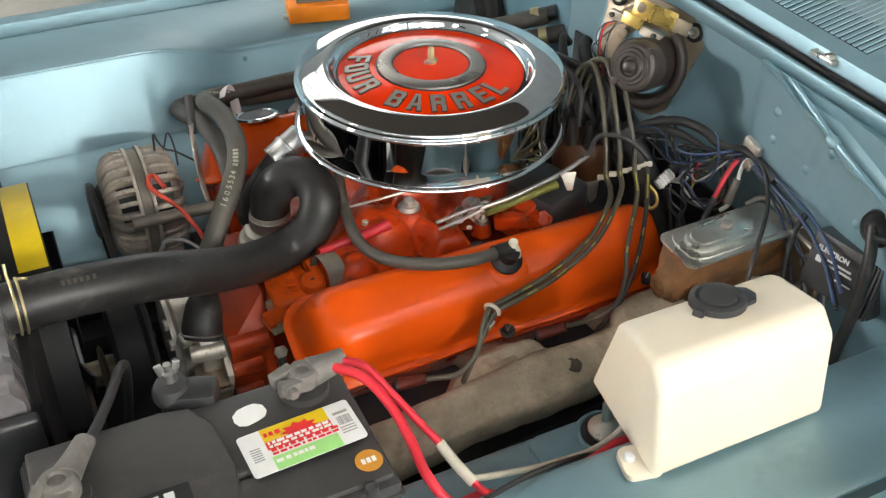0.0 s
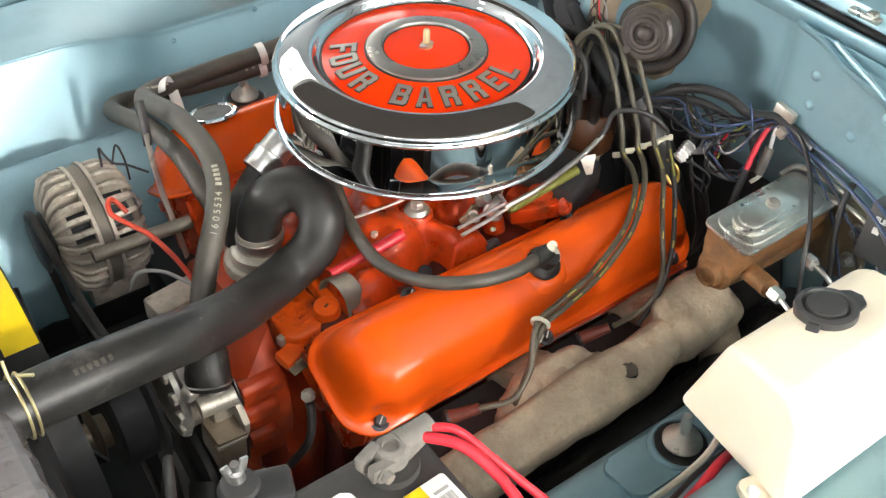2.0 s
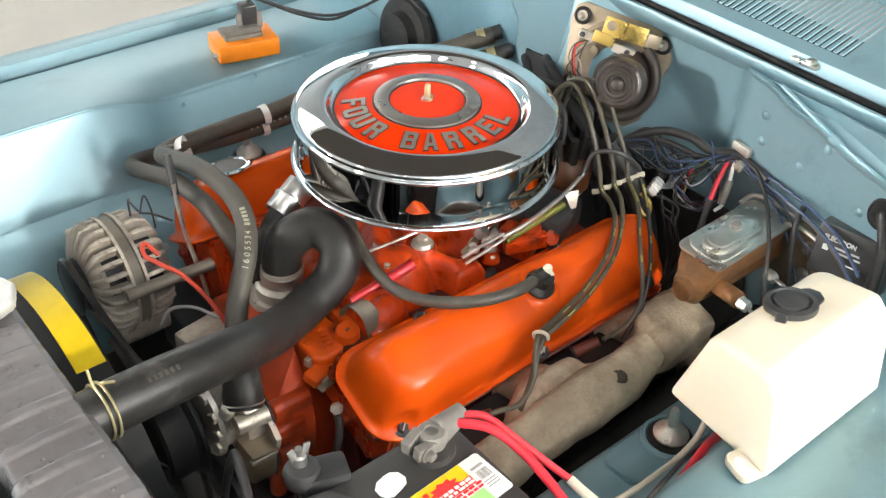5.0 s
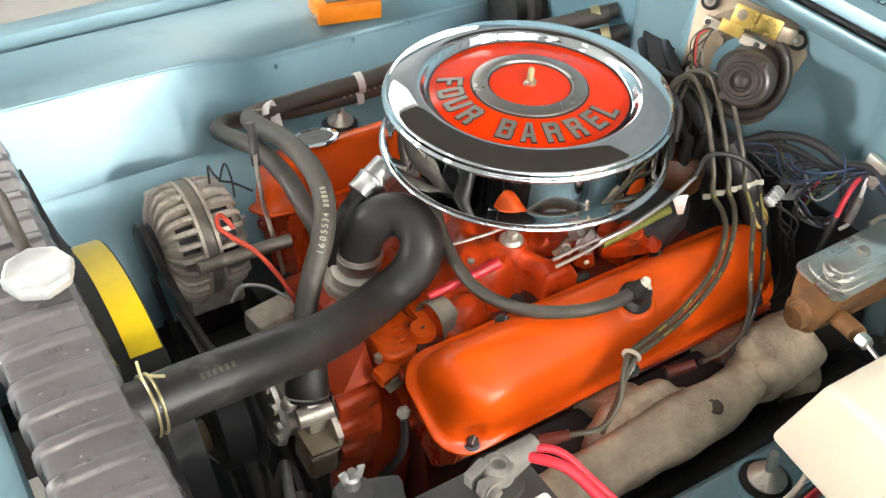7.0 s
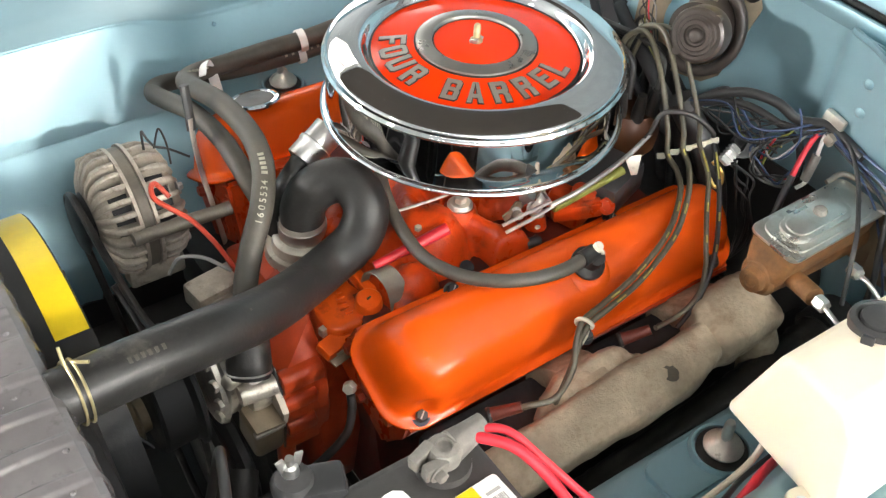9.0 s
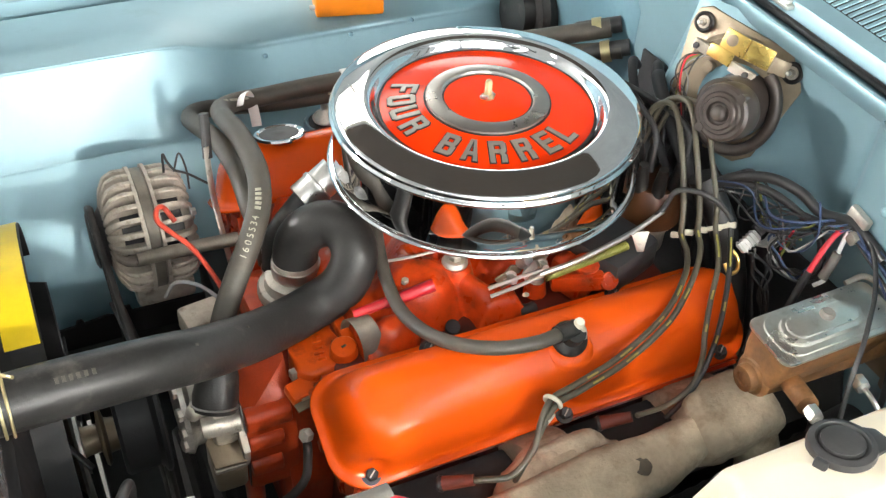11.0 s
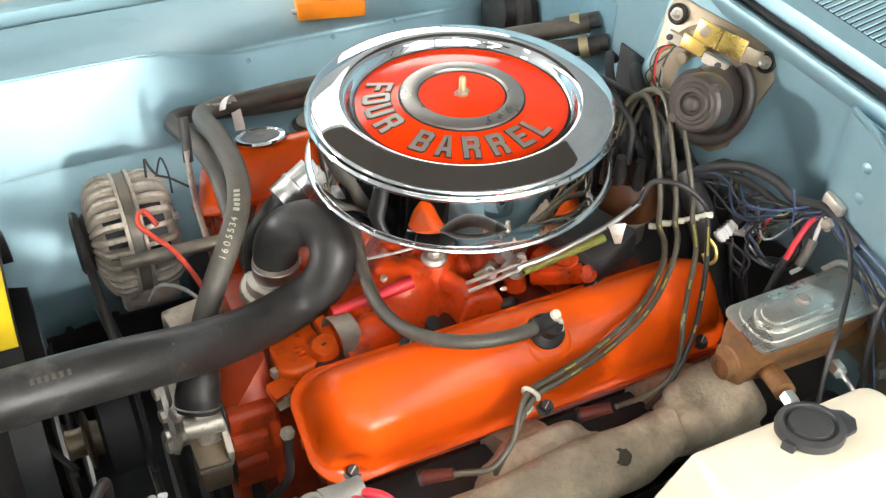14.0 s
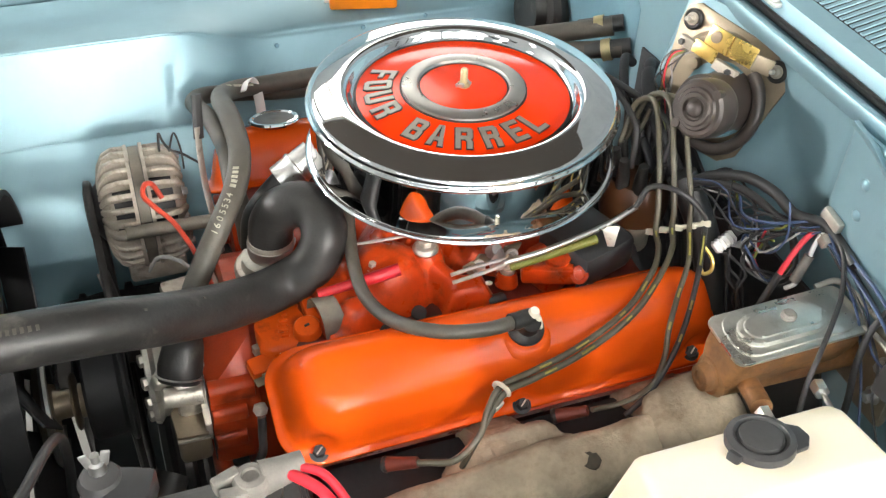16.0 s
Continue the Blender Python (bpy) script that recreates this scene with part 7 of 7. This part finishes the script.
# ---------------------------------------------------------------- wiring on the firewall
wire("wiring_loom", [(0.245, -0.150, 0.880), (0.258, -0.168, 0.902), (0.278, -0.205, 0.922), (0.290, -0.245, 0.926), (0.300, -0.275, 0.915), (0.318, -0.305, 0.918), (0.322, -0.345, 0.908), (0.320, -0.362, 0.905)], 0.0065, WIRE_BLACK, "black taped wiring loom along the firewall", "wiring loom", seg=10)
for k, (dx, dz, r, colour, said) in enumerate(((0.0, 0.003, 0.0024, WIRE_BLUE, "blue wire running along the firewall"), (-0.006, -0.004, 0.0020, WIRE_BLUE, "blue wire running along the firewall"), (0.002, -0.010, 0.0030, WIRE_BLACK, "black wire running along the firewall"))):
    wire("firewall_wire", [(0.318 + dx, -0.318, 0.914 + dz), (0.320 + dx, -0.345, 0.908 + dz), (0.317 + dx, -0.40, 0.902 + 1.4 * dz), (0.304 + dx, -0.455, 0.899 + 1.6 * dz), (0.285 + dx, -0.505, 0.892 + 2 * dz), (0.262 + dx, -0.55, 0.875 + 2 * dz)], r, colour, said, "wire", "firewall wires", 7)
wire("wiring_loom", [(0.235, -0.140, 0.875), (0.252, -0.165, 0.893), (0.275, -0.21, 0.908), (0.292, -0.26, 0.900), (0.300, -0.285, 0.885), (0.298, -0.30, 0.862)], 0.005, WIRE_BLACK, "black taped wiring loom along the firewall", "wiring loom", seg=10)
# Radius enlarged so the black loom stands in for the firewall's shade.
wire("wiring_loom", [(0.24, -0.135, 0.885), (0.25, -0.15, 0.86), (0.258, -0.185, 0.82), (0.262, -0.215, 0.76), (0.265, -0.235, 0.66)], 0.019, WIRE_BLACK, "black taped loom thickened to stand in for the firewall's shade", "wiring loom", seg=10)
rng = random.Random(5)
NAMES = {WIRE_BLUE: "thin blue wire", WIRE_BLACK: "thin black wire", WIRE_GREY: "thin pale grey wire", WIRE_GREEN: "thin olive wire"}


def jitter(p, s):
    return tuple(c + rng.uniform(-s, s) for c in p)


for k, colour in enumerate((WIRE_BLACK, WIRE_BLUE, WIRE_BLACK, WIRE_GREY, WIRE_BLACK, WIRE_BLUE, WIRE_BLACK, WIRE_BLACK, WIRE_GREEN, WIRE_BLACK, WIRE_BLUE, WIRE_BLACK)):
    wire("loose_wire", [jitter((0.245, -0.152, 0.882), 0.008), jitter((0.262, -0.185, 0.895), 0.020), jitter((0.272, -0.222, 0.885), 0.022), jitter((0.282, -0.262, 0.888), 0.022), jitter((0.298, -0.288, 0.905), 0.012), jitter((0.314, -0.306, 0.916), 0.004)], 0.0011 + 0.0007 * rng.random(), colour, NAMES[colour] + " tangled along the firewall", "wire", "loose wires", 6, 6)
for k, colour in enumerate((WIRE_BLUE, WIRE_BLACK)):
    wire("loose_wire", [jitter((0.314, -0.306, 0.916), 0.004), jitter((0.317, -0.345, 0.898), 0.008), jitter((0.312, -0.40, 0.880), 0.010), jitter((0.305, -0.45, 0.860), 0.015), jitter((0.290, -0.50, 0.83), 0.02), (0.268, -0.545, 0.77)], 0.0014, colour, NAMES[colour] + " hanging past the master cylinder", "wire", "loose wires", 6, 6)
for k in range(8):
    colour = (WIRE_BLUE, WIRE_BLACK, WIRE_GREY, RED, WIRE_GREEN, WIRE_BLACK, WIRE_BLACK, WIRE_BLACK)[k]
    wire("loose_wire", [jitter((0.275, -0.27, 0.885), 0.01), jitter((0.270, -0.256, 0.866), 0.012), jitter((0.268, -0.262, 0.842), 0.010), jitter((0.277, -0.283, 0.832), 0.010), jitter((0.292, -0.295, 0.845), 0.010), (0.30, -0.30, 0.87)], 0.0016, colour, ("red" if colour is RED else NAMES[colour].split(" ", 1)[1].replace(" wire", "")) + " wire loop hanging below the loom", "wire", "loose wires", 6, 6)
for k in range(6):
    wire("loose_wire", [jitter((0.255, -0.235, 0.835), 0.006), jitter((0.262, -0.25, 0.815), 0.012), jitter((0.268, -0.262, 0.79), 0.015), jitter((0.27, -0.27, 0.75), 0.015), (0.27, -0.26, 0.68)], 0.0018, WIRE_BLACK, "thin black wire hanging down behind the engine", "wire", "loose wires", 6, 6)
wire("blue_wire_loop", [(0.270, -0.225, 0.885), (0.268, -0.255, 0.866), (0.272, -0.285, 0.872), (0.275, -0.300, 0.905), (0.274, -0.295, 0.935), (0.278, -0.285, 0.945)], 0.0013, WIRE_BLUE, "blue wire bent into a loop", "wire", "", 8)
wire("blue_wire_long", [(0.316, -0.315, 0.918), (0.312, -0.35, 0.90), (0.308, -0.40, 0.87), (0.304, -0.425, 0.84), (0.30, -0.45, 0.80), (0.29, -0.48, 0.75)], 0.0016, WIRE_BLUE, "blue wire running down the firewall", "wire", "", 8)
wire("red_wire", [(0.314, -0.303, 0.912), (0.302, -0.302, 0.902), (0.288, -0.304, 0.883), (0.274, -0.308, 0.860)], 0.0036, RED, "stout red wire at the firewall loom", "wire", "", 6, 12)
wire("wire_tail", [(0.274, -0.308, 0.860), (0.262, -0.312, 0.838), (0.248, -0.318, 0.815), (0.24, -0.32, 0.79)], 0.0046, WIRE_BLACK, "black sleeve below the red wire", "wire", "", 6, 10)
wire("white_wire", [(0.315, -0.308, 0.912), (0.306, -0.312, 0.895), (0.300, -0.316, 0.872), (0.292, -0.318, 0.850), (0.285, -0.312, 0.838)], 0.0028, WHITE, "white wire at the firewall loom", "wire", "", 6)
wire("black_wire_loop", [(0.318, -0.315, 0.915), (0.318, -0.338, 0.912), (0.308, -0.362, 0.900), (0.292, -0.385, 0.888), (0.268, -0.408, 0.878), (0.240, -0.432, 0.868), (0.218, -0.450, 0.842), (0.21, -0.462, 0.80)], 0.0029, WIRE_BLACK, "black wire arching over the master cylinder", "wire", "", 8, 10)
clamp = thing("loom_clip", "grey steel loom clip on the firewall", "clip", (0.325, -0.31, 0.92))
part("strap", box(B(), (0.010, 0.032, 0.020), at(0.322, -0.309, 0.926, 10, 0, 0), 0.004), PALE_METAL, clamp)
bm = B()
box(bm, (0.010, 0.013, 0.015), at(0.312, -0.318, 0.907, 20, 0, 0), 0.003)
part("bullet_connector", bm, ALT_METAL, clamp)
connector = thing("wire_connector", "translucent white connector block with a comb of wires", "connector", (0.26, -0.225, 0.838))
CM = frame_of((0.258, -0.222, 0.842), (-0.2, -0.7, 0.6), (0.62, -0.30, 0.75)) @ Matrix.Scale(0.75, 4)
part("block", box(B(), (0.040, 0.020, 0.014), CM, 0.004), TAPE, connector)
for k in range(5):
    part("block_rib", box(B(), (0.003, 0.022, 0.016), CM @ at(-0.014 + 0.007 * k, 0, 0), 0.001), TAPE, connector)
for k in range(5):
    part("lead", tube(B(), [CM @ Vector((0.004, -0.010, -0.004 + 0.002 * k)), CM @ Vector((0.022, -0.016 - 0.003 * k, 0)), CM @ Vector((0.045, -0.014 - 0.005 * k, -0.004))], 0.0016, 6, 4), WIRE_GREY, connector)
part("plug", box(B(), (0.03, 0.02, 0.016), CM @ at(0.035, 0.004, 0), 0.003), WIRE_BLACK, connector)
wire("amber_wire", [(0.236, -0.215, 0.835), (0.242, -0.228, 0.825), (0.240, -0.235, 0.812), (0.232, -0.232, 0.806), (0.230, -0.222, 0.815)], 0.0025, BRASS, "small amber wire loop", "wire")
wire("grey_connector", [(0.302, -0.314, 0.885), (0.295, -0.316, 0.868), (0.290, -0.316, 0.852)], 0.0060, LEAD, "grey plastic sleeve connector on a wire", "connector", seg=10)

relay = thing("ignition_module", "black finned ignition module with white printed lines", "control module", (0.32, -0.5, 0.84))
RM = frame_of((0.312, -0.514, 0.868), (-1, -0.15, 0.2), (0, -1, 0.05))
part("case", box(B(), (0.10, 0.075, 0.030), RM, 0.004), BLACK_PAINT, relay)
for text, ty, size in (("ELECTRON", 0.018, 0.0088),):
    bm = glyph(text, size, 0.0004, 0.0003)
    bmesh.ops.transform(bm, matrix=RM @ at(-0.018, ty, 0.0156), verts=bm.verts)
    part("lettering", bm, WHITE, relay)
for w, h, x, y in ((0.008, 0.008, -0.034, 0.004), (0.034, 0.0026, -0.006, 0.008), (0.036, 0.0026, -0.004, 0.002), (0.022, 0.002, 0.006, -0.010)):
    part("printed_bar", box(B(), (w, h, 0.0008), RM @ at(x, y, 0.0156), 0), WHITE, relay)
for k in range(4):
    part("fin", box(B(), (0.003, 0.07, 0.008), RM @ at(0.032 + 0.005 * k, 0, 0.017), 0.0005), BLACK_PAINT, relay)
bm = B()
cpts = [(0.30, -0.535, 0.955), (0.285, -0.555, 0.925), (0.275, -0.565, 0.885), (0.272, -0.565, 0.84), (0.28, -0.555, 0.79), (0.30, -0.54, 0.74)]
line = spline(cpts, 20)
tube(bm, line, [0.0068 if k % 2 else 0.0074 for k in range(len(line))], 12, 1, smooth=False)
single("corrugated_tube", bm, RUBBER, "black corrugated wiring tube", "tube")
wire("speedometer_cable", [(0.310, -0.535, 0.948), (0.285, -0.555, 0.955), (0.27, -0.60, 0.975), (0.22, -0.68, 0.98)], 0.0035, WIRE_BLACK, "black cable leaving a rubber grommet", "cable")
bracket_ob = thing("brake_bracket", "dark bronze pedal bracket behind the master cylinder", "bracket", (0.33, -0.40, 0.8))
bm = B()
box(bm, (0.015, 0.055, 0.11), at(0.322, -0.445, 0.815), 0.008)
part("plate", bm, BROWN_METAL, bracket_ob)
part("brake_pipe", tube(B(), [(0.312, -0.405, 0.858), (0.310, -0.425, 0.867), (0.308, -0.455, 0.866), (0.305, -0.485, 0.852), (0.304, -0.500, 0.80)], 0.0030, 8, 5), PALE_METAL, bracket_ob, "pale steel brake pipe")
for bz in (0.80, 0.845):
    part("bracket_bolt", hexbolt(B(), frame_of((0.312, -0.455, bz), (-1, 0, 0)), 0.007, 0.012), STEEL, bracket_ob)
wire("black_hose", [(0.318, -0.425, 0.895), (0.300, -0.430, 0.875), (0.285, -0.442, 0.84), (0.28, -0.455, 0.79), (0.275, -0.46, 0.72)], 0.0040, WIRE_BLACK, "black rubber hose behind the master cylinder", "hose", "", 7, 10)

wire("dipstick_tube", [(0.222, -0.235, 0.745), (0.225, -0.266, 0.706), (0.228, -0.298, 0.684), (0.232, -0.33, 0.655)], 0.0035, LEAD, "thin steel dipstick tube behind the valve cover", "dipstick")
# oil filler breather on the far cover
breather = thing("oil_filler_cap", "chrome oil filler breather cap", "filler cap", (-0.19, 0.25, 0.81))
m = frame_of(BANK[1](-0.190, 0.010, 0.080), (0, 0.25, 0.97)) @ Matrix.Diagonal((1.08, 1.08, 0.75, 1))
part("neck", lathe(B(), [(0.018, -0.006), (0.018, 0.006)], m, 24), ORANGE, breather)
part("cap", lathe(B(), [(0.029, 0.003), (0.033, 0.005), (0.034, 0.009), (0.032, 0.013), (0.029, 0.0135), (0.027, 0.011), (0.0, 0.011)], m, 40), CHROME, breather)
# Black disc puts the chrome cap's dark reflection into the colour.
part("dark_reflection_disc", lathe(B(), [(0.0265, 0.0112), (0.022, 0.0125), (0.012, 0.0115), (0.006, 0.014), (0.0, 0.0142)], m, 32), BLACK_PAINT, breather)

# heater nipple, front bolt, ground strap on the engine's front
part("front_bolt", hexbolt(B(), frame_of((-0.306, -0.212, 0.727), (-0.8, -0.5, 0.4)), 0.0080, 0.011, False), PALE_METAL, engine)
wire("sensor_wire", [(-0.310, -0.216, 0.718), (-0.312, -0.222, 0.70), (-0.315, -0.215, 0.65), (-0.335, -0.205, 0.61), (-0.37, -0.20, 0.585), (-0.44, -0.19, 0.56), (-0.52, -0.20, 0.575), (-0.56, -0.24, 0.55), (-0.57, -0.26, 0.48)], 0.0052, WIRE_BLACK, "black sleeved wire across the engine's front", "wire", "", 8, 10)
part("hose_fitting", lathe(B(), [(0.010, 0), (0.012, 0.02), (0.009, 0.03), (0.009, 0.045)], at(-0.268, 0.055, 0.725), 18), STEEL, intake)
bm = B()
box(bm, (0.075, 0.045, 0.035), at(-0.352, 0.058, 0.675, 0, 0, 8), 0.006)
box(bm, (0.05, 0.012, 0.03), at(-0.345, 0.032, 0.668, 0, 0, 8), 0.004)
single("fuel_pump_bracket", bm, ALT_METAL, "pale cast bracket beside the water pump", "bracket")
wire("grey_wire_arc", [(-0.40, 0.09, 0.70), (-0.385, 0.085, 0.725), (-0.36, 0.065, 0.73), (-0.335, 0.04, 0.715)], 0.0026, WIRE_GREY, "short grey wire arching to the engine", "wire", "", 8)
wire("lower_radiator_hose", [(-0.60, -0.25, 0.50), (-0.52, -0.24, 0.50), (-0.46, -0.19, 0.51), (-0.42, -0.13, 0.55)], 0.022, RUBBER, "black lower radiator hose", "hose", "", 7, 16)
clampw = thing("hose_wire_clamp", "thin wire clamp round the heater hose", "clamp", (-0.393, -0.128, 0.73))
m = frame_of((-0.389, -0.116, 0.709), (0.25, 0.45, 0.85)) @ Matrix.Scale(1.28, 4)
part("ring", tube(B(), [m @ Vector((0.0213 * math.cos(radians(a)), 0.0213 * math.sin(radians(a)), 0)) for a in range(0, 361, 20)], 0.0014, 6, 2), STEEL, clampw)
part("tail", tube(B(), [m @ Vector((0.0213, 0, 0)), m @ Vector((0.022, 0.01, -0.008)), m @ Vector((0.026, 0.012, -0.02))], 0.0014, 6, 3), STEEL, clampw)

# ---------------------------------------------------------------- slats of the cowl's air inlet
bm = B()
box(bm, (0.137, 0.0064, 0.0025), Matrix(), 0.0008, 1)
slat_mesh = mesh_of("slat", bm, BLUE)
slope = math.degrees(math.atan2(0.028, 0.136))
k = 0
while 0.255 - 0.0096 * k > -0.375:
    slat = new("slat", slat_mesh)
    slat.parent = car
    slat.matrix_parent_inverse = Matrix.Translation(car.location).inverted()
    slat.matrix_basis = pose(0.473, 0.255 - 0.0096 * k, 1.0870, 0, -slope, 0)
    k += 1
